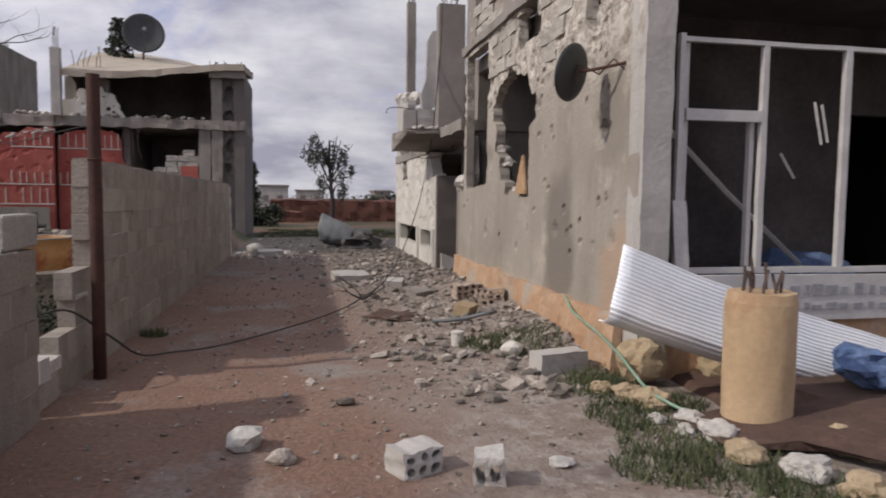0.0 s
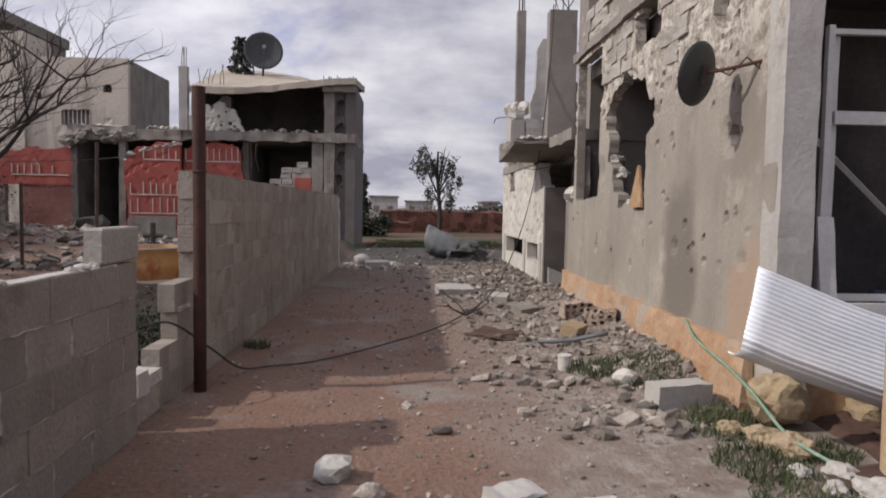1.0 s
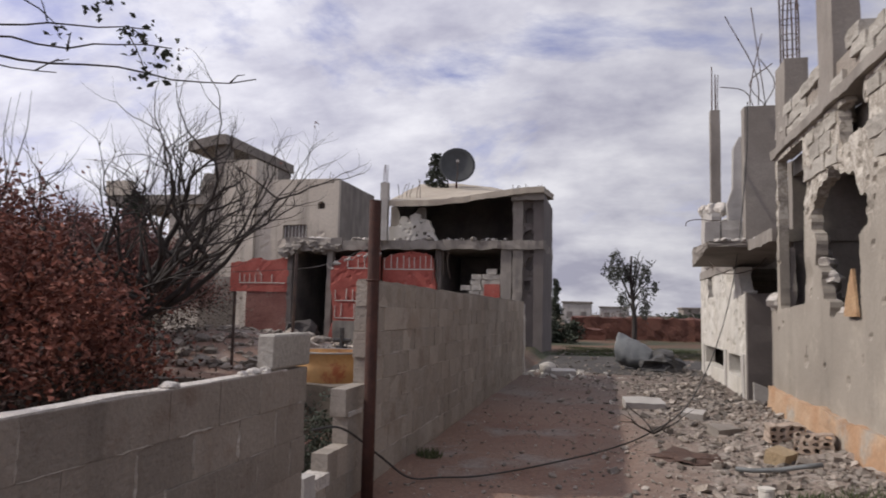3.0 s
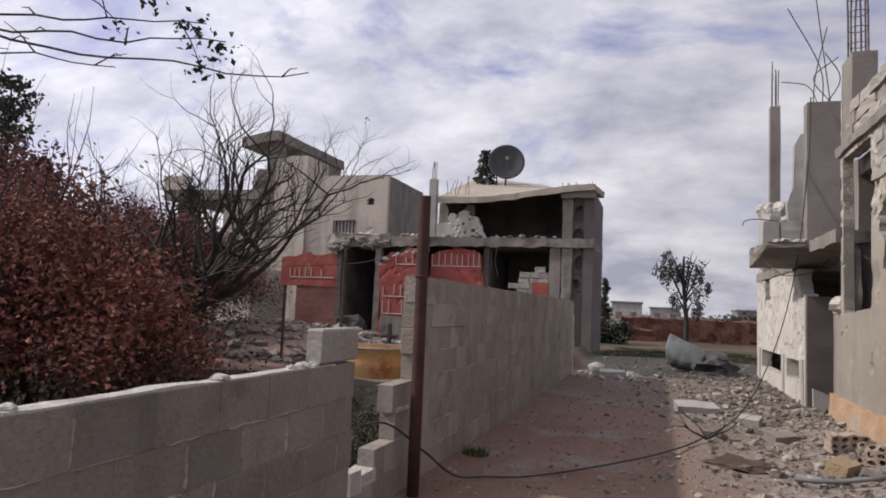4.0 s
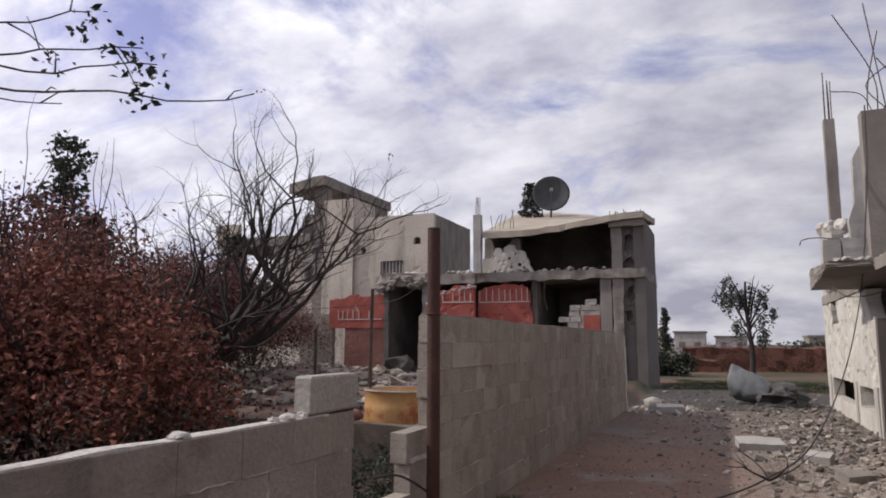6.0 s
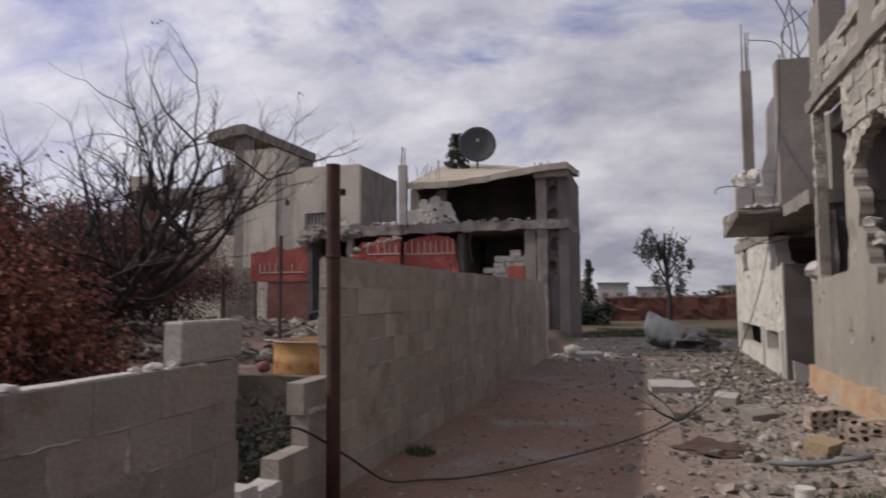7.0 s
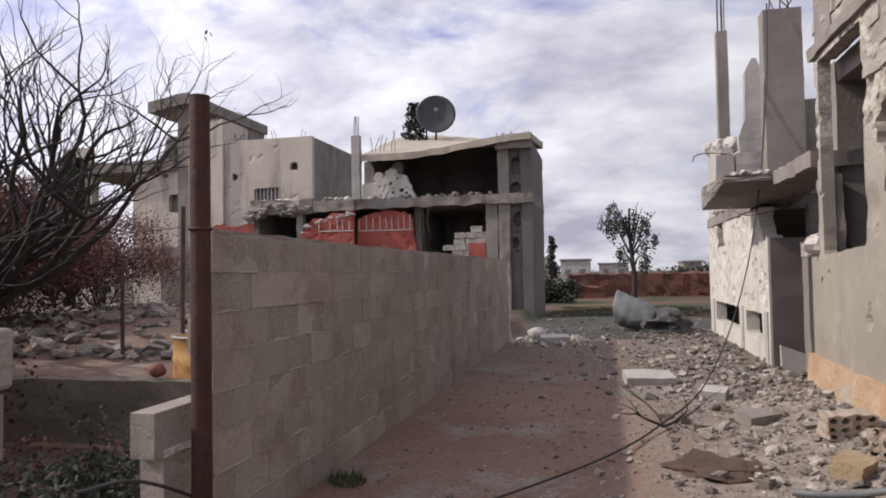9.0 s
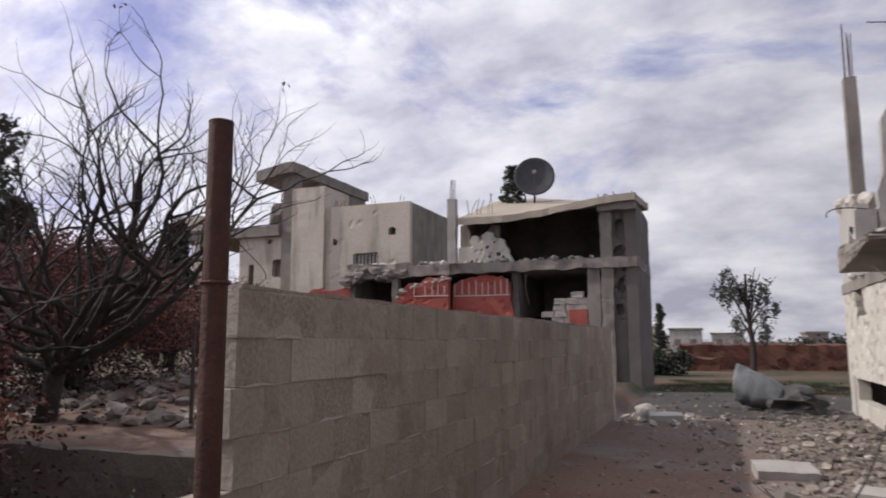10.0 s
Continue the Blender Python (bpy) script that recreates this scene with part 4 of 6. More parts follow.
def build_shop_window():
    win = thing("shop_window", (4.2, 5.05, 0.86), "white metal shop window frame without its glass", "window")

    def bar(name, a, b, w=0.05, d=0.05):
        a, b = Vector(a), Vector(b)
        lo = Vector([min(p, q) - (w / 2 if i != 1 else d / 2) for i, (p, q) in enumerate(zip(a, b))])
        hi = Vector([max(p, q) + (w / 2 if i != 1 else d / 2) for i, (p, q) in enumerate(zip(a, b))])
        part(name, gridbox(lo, hi, 0.3, 0.004, a.x), M_WHITE_FRAME, win)

    y = 5.06
    bar("mullion", (3.37, y, 0.9), (3.37, y, 2.76), 0.045)
    bar("mullion", (3.44, y + 0.05, 0.9), (3.44, y + 0.05, 2.70), 0.035)
    bar("mullion", (4.12, y, 0.9), (4.12, y, 2.71), 0.05)
    bar("mullion", (4.05, y + 0.06, 0.9), (4.05, y + 0.06, 2.1), 0.04)
    bar("mullion", (4.9, y, 0.9), (4.9, y, 2.70), 0.06)
    bar("mullion", (5.7, y, 0.9), (5.7, y, 2.70), 0.06)
    bar("top_rail", (3.37, y, 2.74), (6.5, y, 2.74), 0.036)
    bar("transom", (3.46, y, 2.15), (4.06, y, 2.15), 0.09)
    bar("bottom_rail", (3.37, y, 0.89), (8.2, y, 0.89), 0.05)
    board = thing("fallen_board", (3.33, 5.0, 0.9), "white broken board leaning on the window frame", "board")
    part("panel", gridbox((3.285, 4.97, 0.52), (3.40, 4.99, 1.46), 0.12, 0.008, 1.0, lambda p: Vector((p.x + 0.08 * (1.46 - p.z), p.y - 0.02 * (1.46 - p.z), p.z))), M_WHITE_FRAME, board)
    sign = thing("shop_sign", (4.8, 4.97, 0.48), "white sign panel with unreadable grey print", "sign")
    part("panel", gridbox((3.42, 4.935, 0.48), (7.2, 4.985, 0.86), 0.2, 0.006), M_WHITE_FRAME, sign)
    rng = random.Random(9)
    x = 4.35
    while x < 5.9:
        w = rng.uniform(0.05, 0.12)
        for z, h in ((0.69, 0.10), (0.57, 0.06)):
            part("print_bar", gridbox((x, 4.925, z), (x + w, 4.931, z + h * rng.uniform(0.6, 1.1)), 0.2, 0.001), M_SIGN_DARK, sign)
        x += w + rng.uniform(0.03, 0.06)
    strip = single("fallen_strip", join(tube([(3.5, 5.5, 2.1), (4.2, 5.65, 1.55), (5.2, 5.9, 0.86), (5.35, 5.95, 0.43)], 0.025, 4)), M_WHITE_FRAME, "long fallen metal strip leaning inside the shop", "metal strip")
    for a, b in (((4.65, 5.12, 2.3), (4.75, 5.14, 1.95)), ((4.35, 5.12, 1.86), (4.5, 5.14, 1.66)), ((4.72, 5.12, 2.28), (4.81, 5.14, 1.97))):
        part("loose_strip", tube([a, b], 0.014, 4), M_WHITE_FRAME, win)
    for k, (x, y2, s, m, lab) in enumerate(((4.9, 6.3, 0.7, M_BLUE, "blue crumpled cloth heap on the shop floor"), (5.8, 6.6, 0.9, M_BLUE, "blue crumpled cloth heap on the shop floor"), (4.1, 6.5, 0.5, M_SOOT_SHADE, "dark burnt debris heap on the shop floor"))):
        single("debris_heap", moved(rock_shape(s, 40 + k, 0.65, 0.4, 2), Matrix.Translation((x, y2, 0.42 + s * 0.22))), m, lab, "debris")


build_shop_window()


def build_sheet():
    """A long corrugated sheet, sagging from the corner to the ground, its lower edge curled under."""
    ob = thing("corrugated_sheet", (4.0, 4.6, 0.2), "bent shiny corrugated metal sheet leaning on the shop front", "metal sheet")
    a, b = Vector((2.74, 4.70, 1.13)), Vector((5.3, 4.66, 0.30))
    nl, nw, width = 26, 150, 0.76
    verts, faces = [], []
    for i in range(nl + 1):
        t = i / nl
        top = a.lerp(b, t) + Vector((0, 0, -0.05 * math.sin(math.pi * t)))
        for j in range(nw + 1):
            s = j / nw
            w = s * width
            flatw = min(w, 0.72 * width)
            base_ang = math.radians(49 - 6 * t)
            p = top + Vector((-0.46 * flatw * (1 - 0.6 * t), -math.cos(base_ang) * flatw, -math.sin(base_ang) * flatw))
            if s > 0.72:
                r = (s - 0.72) * width
                p = p + Vector((-0.05 * r, math.sin(1.2 * (s - 0.72) / 0.28) * r * 0.9, -math.cos(1.0 * (s - 0.72) / 0.28) * r))
            ridge = 0.0075 * math.sin(2 * math.pi * w / 0.036)
            p = p + Vector((0, -0.8, 0.55)) * ridge + rough_at(p, 0.012, 1.5)
            if p.z < 0.02:
                p.z = 0.02
            verts.append(p)
    n = nw + 1
    faces = [(i * n + j, (i + 1) * n + j, (i + 1) * n + j + 1, i * n + j + 1) for i in range(nl) for j in range(nw)]
    me = flat_mesh("sheet", verts, faces, M_ZINC, True)
    sh = part("sheet", me, None, ob)
    mod = sh.modifiers.new("thickness", "SOLIDIFY")
    mod.thickness = 0.003


build_sheet()


def build_stub_column():
    rng = random.Random(8)
    ob = thing("stub_column", (3.25, 3.80, 0), "round yellowish concrete column stub with cut bars", "column")
    c = Vector((3.25, 3.80, 0))
    rows, sides = 16, 72
    verts, faces = [], []
    for i in range(rows + 1):
        z = -0.1 + 0.99 * i / rows
        for s in range(sides):
            a = 2 * math.pi * s / sides
            r = 0.215 + 0.006 * noise.noise((math.cos(a) * 2, math.sin(a) * 2, z * 4)) - (0.012 if i == rows else 0)
            verts.append((c.x + r * math.cos(a), c.y + r * math.sin(a), z + (0.012 * noise.noise((a * 2, 1, 0)) if i == rows else 0)))
    for i in range(rows):
        for s in range(sides):
            t = (s + 1) % sides
            faces.append((i * sides + s, i * sides + t, (i + 1) * sides + t, (i + 1) * sides + s))
    faces.append(tuple(range(rows * sides, (rows + 1) * sides)))
    part("shaft", (verts, faces), M_YELLOW_CONC, ob)
    rebar_bunch(ob, (c.x, c.y, 0.92), 9, 0.24, 0.11, rng)


build_stub_column()
single("soil_heap", moved(rock_shape(2.5, 71, 0.15, 0.4, 3), Matrix.Translation((4.45, 3.95, 0.05))), M_SOIL, "low heap of dark soil beside the column stub", "earth")
single("plastic_bag", moved(rock_shape(0.42, 72, 0.6, 0.42, 3), Matrix.Translation((4.25, 4.0, 0.34))), M_BLUE, "crumpled blue plastic bag on the soil", "bag")
single("plastic_bag", moved(rock_shape(0.34, 73, 0.6, 0.42, 3), Matrix.Translation((4.55, 3.95, 0.32))), M_WHITE_FRAME, "crumpled white plastic bag on the soil", "bag")


def dish(name, at, facing, r, mat, label, mast):
    """A shallow satellite dish with its arm and feed, and the mast that carries it."""
    ob = thing(name, mast[0], label, "satellite dish")
    m = look(at, Vector(at) + Vector(facing))
    rings, sides = 7, 32
    verts, faces = [(0, 0, 0.0)], []
    for i in range(1, rings + 1):
        q = r * i / rings
        verts += [(q * math.cos(2 * math.pi * s / sides), q * math.sin(2 * math.pi * s / sides) * 1.06, -0.22 * q * q / r) for s in range(sides)]
    for s in range(sides):
        t = (s + 1) % sides
        faces.append((0, 1 + s, 1 + t))
        for i in range(rings - 1):
            faces.append((1 + i * sides + s, 1 + (i + 1) * sides + s, 1 + (i + 1) * sides + t, 1 + i * sides + t))
    bowl = part("reflector", moved((verts, faces), m), mat, ob, smooth=True)
    mod = bowl.modifiers.new("thickness", "SOLIDIFY")
    mod.thickness = 0.012
    tip = m @ Vector((0, -0.15 * r, -0.95 * r))
    part("arm", tube([m @ Vector((0, -1.0 * r, -0.2 * r)), m @ Vector((0, -0.7 * r, -0.7 * r)), tip], 0.011 * (r / 0.4) ** 0.5, 5), M_BAR, ob)
    part("receiver", tube([tip, m @ Vector((0, -0.1 * r, -0.78 * r))], 0.035 * r / 0.4, 8), M_CONCRETE_PALE, ob)
    part("mast", tube([Vector(p) for p in mast], 0.014 if r < 0.4 else 0.042, 7), M_RUST, ob)
    part("bracket", moved(gridbox((-0.08 * r, -0.3 * r, 0.0), (0.08 * r, 0.3 * r, 0.14 * r), 0.1, 0.004), m), M_BAR, ob)
    return ob


wall_dish = dish("wall_dish", (2.69, 5.56, 2.525), (-0.55, 0.80, 0.22), 0.232, M_DISH, "dark satellite dish on a bracket on the plaster wall", [(3.02, 5.27, 2.58), (2.86, 5.40, 2.55), (2.70, 5.55, 2.53)])
WALL_ARM = [tube([(3.02, 5.28, 2.50), (2.93, 5.36, 2.62), (2.84, 5.44, 2.50), (2.76, 5.50, 2.56)], 0.008, 5)]
part("strut", WALL_ARM[0], M_RUST, wall_dish)


# ---------------------------------------------------------------- house B: beyond the open stair
def build_house_b():
    rng = random.Random(4)
    house = thing("balcony_house", (4.2, 17.0, 0), "ruined pale house with broken balcony and bare columns", "house")
    bx = 3.15
    wins = [([(16.75, 0.33), (19.5, 0.33), (19.5, 0.76), (16.75, 0.76)], 0.3), ([(14.75, 0.34), (16.05, 0.34), (16.05, 0.75), (14.75, 0.75)], 0.3), ([(18.3, 1.95), (19.1, 1.9), (19.1, 2.45), (18.3, 2.45)], 1.0), ([(14.1, 2.0), (14.5, 1.9), (14.8, 2.3), (14.5, 2.5), (14.1, 2.5)], 1.5)]
    pocks = [(rng.uniform(14.3, 20.2), rng.uniform(0.8, 2.4), rng.uniform(0.04, 0.12), rng.uniform(0.02, 0.08)) for _ in range(150)]
    part("wall", panel((bx, 0, 0), (0, 1, 0), (1, 0, 0), box_outline(14.2, 20.4, -0.1, 2.45), wins, 0.22, 0.06, 0.05, 0.012, pocks, 5.0), M_PLASTER_WHITE, house, "sunlit white plaster pocked by shrapnel")
    for y in (16.4, 14.42, 19.8):
        part("basement_pier", gridbox((bx - 0.02, y - 0.12, -0.1), (bx + 0.1, y + 0.12, 0.8), 0.15, 0.01), M_CONCRETE_PALE, house)
    # this face turns from the sun; its shade is in the colour
    part("end_wall", gridbox((bx + 0.003, 14.05, -0.1), (bx + 0.60, 14.19, 1.93), 0.14, 0.012), M_CONCRETE_SHADE, house, "grey stair end wall, shade put into its colour")
    part("end_wall", gridbox((bx + 0.62, 14.3, -0.1), (7.5, 14.5, 2.45), 0.4, 0.012), M_SOOT_SHADE, house)
    part("back_wall", gridbox((7.3, 14.5, -0.1), (7.5, 20.4, 2.45), 0.5, 0.01), M_SOOT_SHADE, house)
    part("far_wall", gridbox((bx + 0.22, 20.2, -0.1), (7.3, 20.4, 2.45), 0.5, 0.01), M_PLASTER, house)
    part("stair_wall", gridbox((5.0, 11.4, -0.1), (5.2, 14.3, 3.2), 0.4, 0.01), M_SOOT_SHADE, house)
    part("broken_block", moved(rock_shape(0.42, 3.3, 0.8, 0.25, 2), Matrix.Translation((3.62, 13.4, 1.72))), M_MORTAR_PALE, house, "pale broken masonry")
    part("pier", gridbox((3.45, 13.2, -0.1), (3.8, 13.5, 1.62), 0.16, 0.012), M_CONCRETE, house)

    def cantilever(p):
        t = max(0.0, min(1.0, (p.y - 12.9) / 2.35))
        low_z, high_z = 2.67 - 0.19 * t, 2.76 + 0.10 * t
        return Vector((p.x, p.y, low_z + (high_z - low_z) * p.z))

    part("balcony_slab", gridbox((2.36, 12.9, 0.0), (3.7, 15.25, 1.0), 0.09, 0.035, 2.0, cantilever), M_CONCRETE, house, "broken balcony slab with crumbled edge")
    for k in range(26):
        part("broken_block", moved(rock_shape(rng.uniform(0.06, 0.17), k + 20, 0.7, 0.4, 1), Matrix.Translation((2.45 + 1.1 * rng.random(), 12.95 + rng.uniform(-0.06, 0.25), 2.78 + rng.uniform(-0.02, 0.03)))), M_MORTAR_PALE, house)
    part("landing_slab", gridbox((2.95, 11.05, 2.58), (4.9, 12.88, 2.76), 0.14, 0.03, 3.0), M_CONCRETE, house)
    part("floor_slab", gridbox((bx - 0.02, 15.2, 2.45), (7.5, 20.45, 2.66), 0.25, 0.02), M_CONCRETE, house)
    part("balcony_parapet", gridbox((2.58, 15.05, 2.84), (2.865, 15.22, 3.38), 0.1, 0.018, 5.0), M_CONCRETE_PALE, house)
    part("balcony_parapet", gridbox((2.89, 15.05, 2.84), (3.62, 15.22, 3.40), 0.1, 0.018, 5.5), M_CONCRETE_PALE, house)
    for x, y, z, size in ((3.24, 20.1, 4.32, 0.34), (3.30, 19.3, 4.22, 0.36), (3.5, 18.9, 4.2, 0.38), (3.6, 18.8, 3.8, 0.35), (3.28, 18.7, 3.5, 0.3)):
        part("broken_masonry", moved(rock_shape(size, y * 2.1, 0.95, 0.34, 2), Matrix.Translation((x, y, z))), M_MORTAR_PALE, house, "pale broken block edges")
    part("loose_bar", tube(smooth_line([(2.95, 15.1, 3.36), (2.5, 15.05, 3.42), (2.25, 15.0, 3.38), (2.2, 15.0, 3.28)], 4), 0.009, 4), M_BAR, house)
    part("upper_wall", panel((bx + 0.03, 0, 0), (0, 1, 0), (1, 0, 0), box_outline(15.2, 20.4, 2.66, 4.3), [([(15.3, 3.1), (17.0, 3.25), (17.6, 3.0), (18.6, 3.35), (18.2, 4.5), (15.0, 4.5)], 1.8), ([(18.8, 3.0), (19.4, 3.0), (19.4, 3.7), (18.8, 3.7)], 0.8), ([(18.2, 4.0), (19.3, 4.0), (19.2, 4.5), (18.0, 4.5)], 1.5)], 0.2, 0.09, 0.09, 0.015, (), 7.0), M_CONCRETE_PALE, house, "jagged remains of an upper wall")
    part("wide_column", gridbox((3.17, 14.12, 2.62), (3.72, 14.42, 5.43), 0.16, 0.008, 4.0), M_CONCRETE, house)
    part("upper_panel", gridbox((3.74, 14.5, 2.62), (4.6, 14.7, 4.1), 0.2, 0.012, 4.0), M_CONCRETE, house)
    part("slim_column", gridbox((3.34, 19.6, 2.66), (3.58, 19.85, 6.95), 0.16, 0.008, 6.0), M_CONCRETE, house)
    part("arch_remnant", panel((0, 18.2, 0), (1, 0, 0), (0, 1, 0), [(3.62, 2.66), (4.3, 2.66), (4.3, 4.2), (4.05, 4.9), (4.02, 5.5), (3.85, 5.95), (3.66, 5.6), (3.64, 4.6), (3.5, 4.2)], [([(3.8, 2.9), (4.15, 2.9), (4.15, 3.9), (3.8, 3.9)], 0.6)], 0.22, 0.09, 0.05, 0.015, (), 3.0), M_CONCRETE_PALE, house, "jagged wall remnant")
    rebar_bunch(house, (3.46, 19.72, 6.95), 5, 1.15, 0.08, rng, 0.03)
    for l in (
        [(3.3, 14.3, 5.35), (3.35, 14.3, 6.0), (3.55, 14.35, 6.9)], [(3.6, 14.3, 5.35), (3.5, 14.3, 6.2), (3.35, 14.25, 7.4)], [(3.45, 14.25, 5.35), (3.4, 14.2, 6.1), (2.85, 14.1, 7.2)],
        [(3.4, 14.3, 5.4), (3.2, 14.2, 5.75), (2.75, 14.1, 5.82)], [(3.5, 14.3, 5.4), (3.75, 14.3, 5.9), (3.5, 14.3, 6.4)], [(3.65, 14.3, 5.4), (3.3, 14.25, 5.9), (3.72, 14.3, 6.3)]):
        part("bent_bar", tube(smooth_line(l, 5), 0.010, 4), M_BAR, house)
    part("loose_bar", tube(smooth_line([(2.5, 14.0, 2.5), (2.7, 13.5, 2.25), (3.1, 13.2, 2.3), (3.3, 13.1, 2.5)], 4), 0.008, 4), M_BAR, house)
    part("fallen_slab", gridbox((3.2, 13.82, -0.05), (3.62, 13.9, 0.34), 0.08, 0.012, 2.0, lambda p: Vector((p.x, p.y + 0.25 * (0.34 - p.z) * -0.6, p.z - 0.35 * (p.x - 3.2)))), M_CONCRETE_PALE, house, "pale slab leaning at the foot of the wall")
    for k in range(14):
        y = rng.uniform(15.2, 20.2)
        part("broken_block", moved(rock_shape(rng.uniform(0.14, 0.34), k + 50, 0.8), Matrix.Translation((rng.uniform(3.1, 3.4), y, 2.72 + rng.uniform(0, 0.05)))), M_MORTAR_PALE, house)


build_house_b()


# ---------------------------------------------------------------- house L: two storeys with the tipped roof
def build_house_l():
    rng = random.Random(6)
    house = thing("burnt_house", (-4.5, 27.0, 0.2), "gutted two-storey house with tipped roof and red walls", "house")
    y = 25.0
    part("floor_slab", gridbox((-11.1, 24.85, 3.70), (-1.5, 29.2, 4.02), 0.14, 0.06, 1.0), M_CONCRETE, house, "broken concrete floor slab")

    def tip(p):
        t = (p.y - 24.6) / 4.4
        left = (-1.5 - p.x) / 5.0
        front_z = 5.80 - 0.42 * ease(left * 1.15)
        back_z = 6.25 + 0.55 * ease(left * 1.1)
        return Vector((p.x, p.y, front_z + (back_z - front_z) * t + (p.z - 5.0)))

    part("roof", gridbox((-7.16, 24.6, 4.88), (-1.48, 29.0, 5.10), 0.22, 0.035, 2.0, tip), M_SAND, house, "tipped sandy concrete roof slab")
    part("roof_beam", gridbox((-2.65, 24.75, 5.45), (-1.50, 25.1, 5.80), 0.12, 0.03, 3.0), M_CONCRETE, house)
    part("column", gridbox((-2.60, 24.9, 0.1), (-2.24, 25.25, 5.6), 0.11, 0.03, 4.0), M_CONCRETE, house)
    part("corner_wall", gridbox((-1.86, 24.95, 0.0), (-1.52, 29.1, 5.75), 0.3, 0.02, 5.0), M_CONCRETE_SHADE, house)
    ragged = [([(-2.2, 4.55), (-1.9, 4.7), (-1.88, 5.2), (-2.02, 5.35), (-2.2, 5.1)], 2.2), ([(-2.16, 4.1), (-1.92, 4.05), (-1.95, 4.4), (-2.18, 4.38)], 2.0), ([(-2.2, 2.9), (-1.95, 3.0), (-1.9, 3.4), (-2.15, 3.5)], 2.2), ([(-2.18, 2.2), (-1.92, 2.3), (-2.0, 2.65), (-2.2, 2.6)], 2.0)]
    part("recess_wall", panel((0, 25.06, 0), (1, 0, 0), (0, 1, 0), box_outline(-2.24, -1.84, 0.1, 5.6), ragged, 0.18, 0.05, 0.05, 0.02, [(rng.uniform(-2.2, -1.86), rng.uniform(1.8, 5.4), 0.08, 0.06) for _ in range(26)], 6.5), M_CONCRETE_SHADE, house, "recess wall with blast holes, darkened for shade")
    part("recess_back", gridbox((-2.24, 25.3, 0.1), (-1.87, 25.36, 5.5), 0.5, 0.01), M_SOOT_SHADE, house)
    part("column", gridbox((-7.48, 24.55, 4.0), (-7.2, 24.8, 6.15), 0.2, 0.02, 6.0), M_CONCRETE_PALE, house)
    rebar_bunch(house, (-7.34, 24.68, 6.15), 4, 0.95, 0.08, rng, 0.06)
    for x in (-6.9, -6.6, -6.2, -2.6, -2.4, -2.1, -1.75):
        rebar_bunch(house, (x, 25.2, 5.75 if x > -4 else 5.55), 2, 0.45 if x > -4 else 0.85, 0.06, rng, 0.25)
    broken_top = [(-7.4, 4.62), (-6.95, 4.58), (-6.75, 4.82), (-6.45, 4.86), (-6.35, 5.08), (-6.02, 5.06), (-5.92, 4.84), (-5.74, 4.76), (-5.62, 4.5), (-5.45, 4.42), (-5.40, 3.9), (-5.2, 3.9), (-5.2, 5.5), (-7.4, 5.5)]
    shots = [([(x, z), (x + w, z), (x + w, z + w), (x, z + w)], 0.5) for x, z, w in ((-5.95, 4.22, 0.15), (-6.3, 4.5, 0.09), (-6.05, 4.66, 0.08), (-6.6, 4.3, 0.07), (-5.75, 4.15, 0.08), (-6.2, 4.2, 0.06))]
    part("white_wall", panel((0, y, 0), (1, 0, 0), (0, 1, 0), box_outline(-7.26, -5.3, 3.98, 5.2), [(broken_top, 2.4), *shots], 0.18, 0.045, 0.06, 0.01, [(rng.uniform(-7, -5.6), rng.uniform(4.1, 4.8), 0.06, 0.05) for _ in range(14)], 2.0), M_PLASTER_WHITE, house, "remnant of a white plastered wall")
    part("upper_wall", panel((0, y + 0.2, 0), (1, 0, 0), (0, 1, 0), [(-7.26, 4.02), (-5.9, 4.02), (-5.9, 5.3), (-7.26, 5.35)], [([(-6.9, 4.7), (-6.2, 5.2), (-6.3, 5.5), (-7.0, 5.5)], 1.0)], 0.15, 0.1, 0.05), M_CONCRETE, house)
    part("back_wall", panel((0, 28.9, 0), (1, 0, 0), (0, 1, 0), [(-11.1, 0), (-1.86, 0), (-1.86, 6.12), (-4.2, 6.45), (-7.18, 6.64), (-7.18, 3.9), (-11.1, 3.9)], (), 0.2, 0.3, 0.02), M_SOOT_SHADE, house)
    # unseen side wall added to keep the sun off the back wall
    part("left_wall", gridbox((-11.25, 25.1, 0.1), (-11.05, 28.9, 3.72), 0.4, 0.02), M_SOOT_SHADE, house)
    part("broken_beam", gridbox((-11.3, 24.7, 3.62), (-9.0, 25.0, 4.12), 0.14, 0.07, 9.0), M_CONCRETE, house, "crumbled concrete beam end")
    part("broken_beam", gridbox((-9.0, 24.75, 3.66), (-7.5, 24.95, 4.0), 0.14, 0.06, 9.5), M_CONCRETE, house, "crumbled concrete beam end")
    # white painted lines on the red walls
    for wy, x0, x1, rows in ((24.595, -9.15, -7.55, ((1.80, 0.44), (1.16, 0.52))), (24.595, -8.7, -7.55, ((3.0, 0.36),)), (24.995, -7.4, -5.6, ((3.0, 0.52), (1.8, 0.44))), (24.795, -13.2, -11.4, ((2.42, 0.36),))):
        for z, h in rows:
            part("white_line", gridbox((x0, wy - 0.014, z - 0.05), (x1 + 0.1, wy + 0.003, z - 0.015), 0.12, 0.006, z), M_PLASTER_WHITE, house)
            x = x0
            while x < x1:
                if rng.random() < 0.86:
                    part("white_line", gridbox((x, wy - 0.014, z), (x + 0.026, wy + 0.003, z + h * rng.uniform(0.78, 1.0)), 0.1, 0.007, x), M_PLASTER_WHITE, house)
                x += rng.uniform(0.19, 0.26)
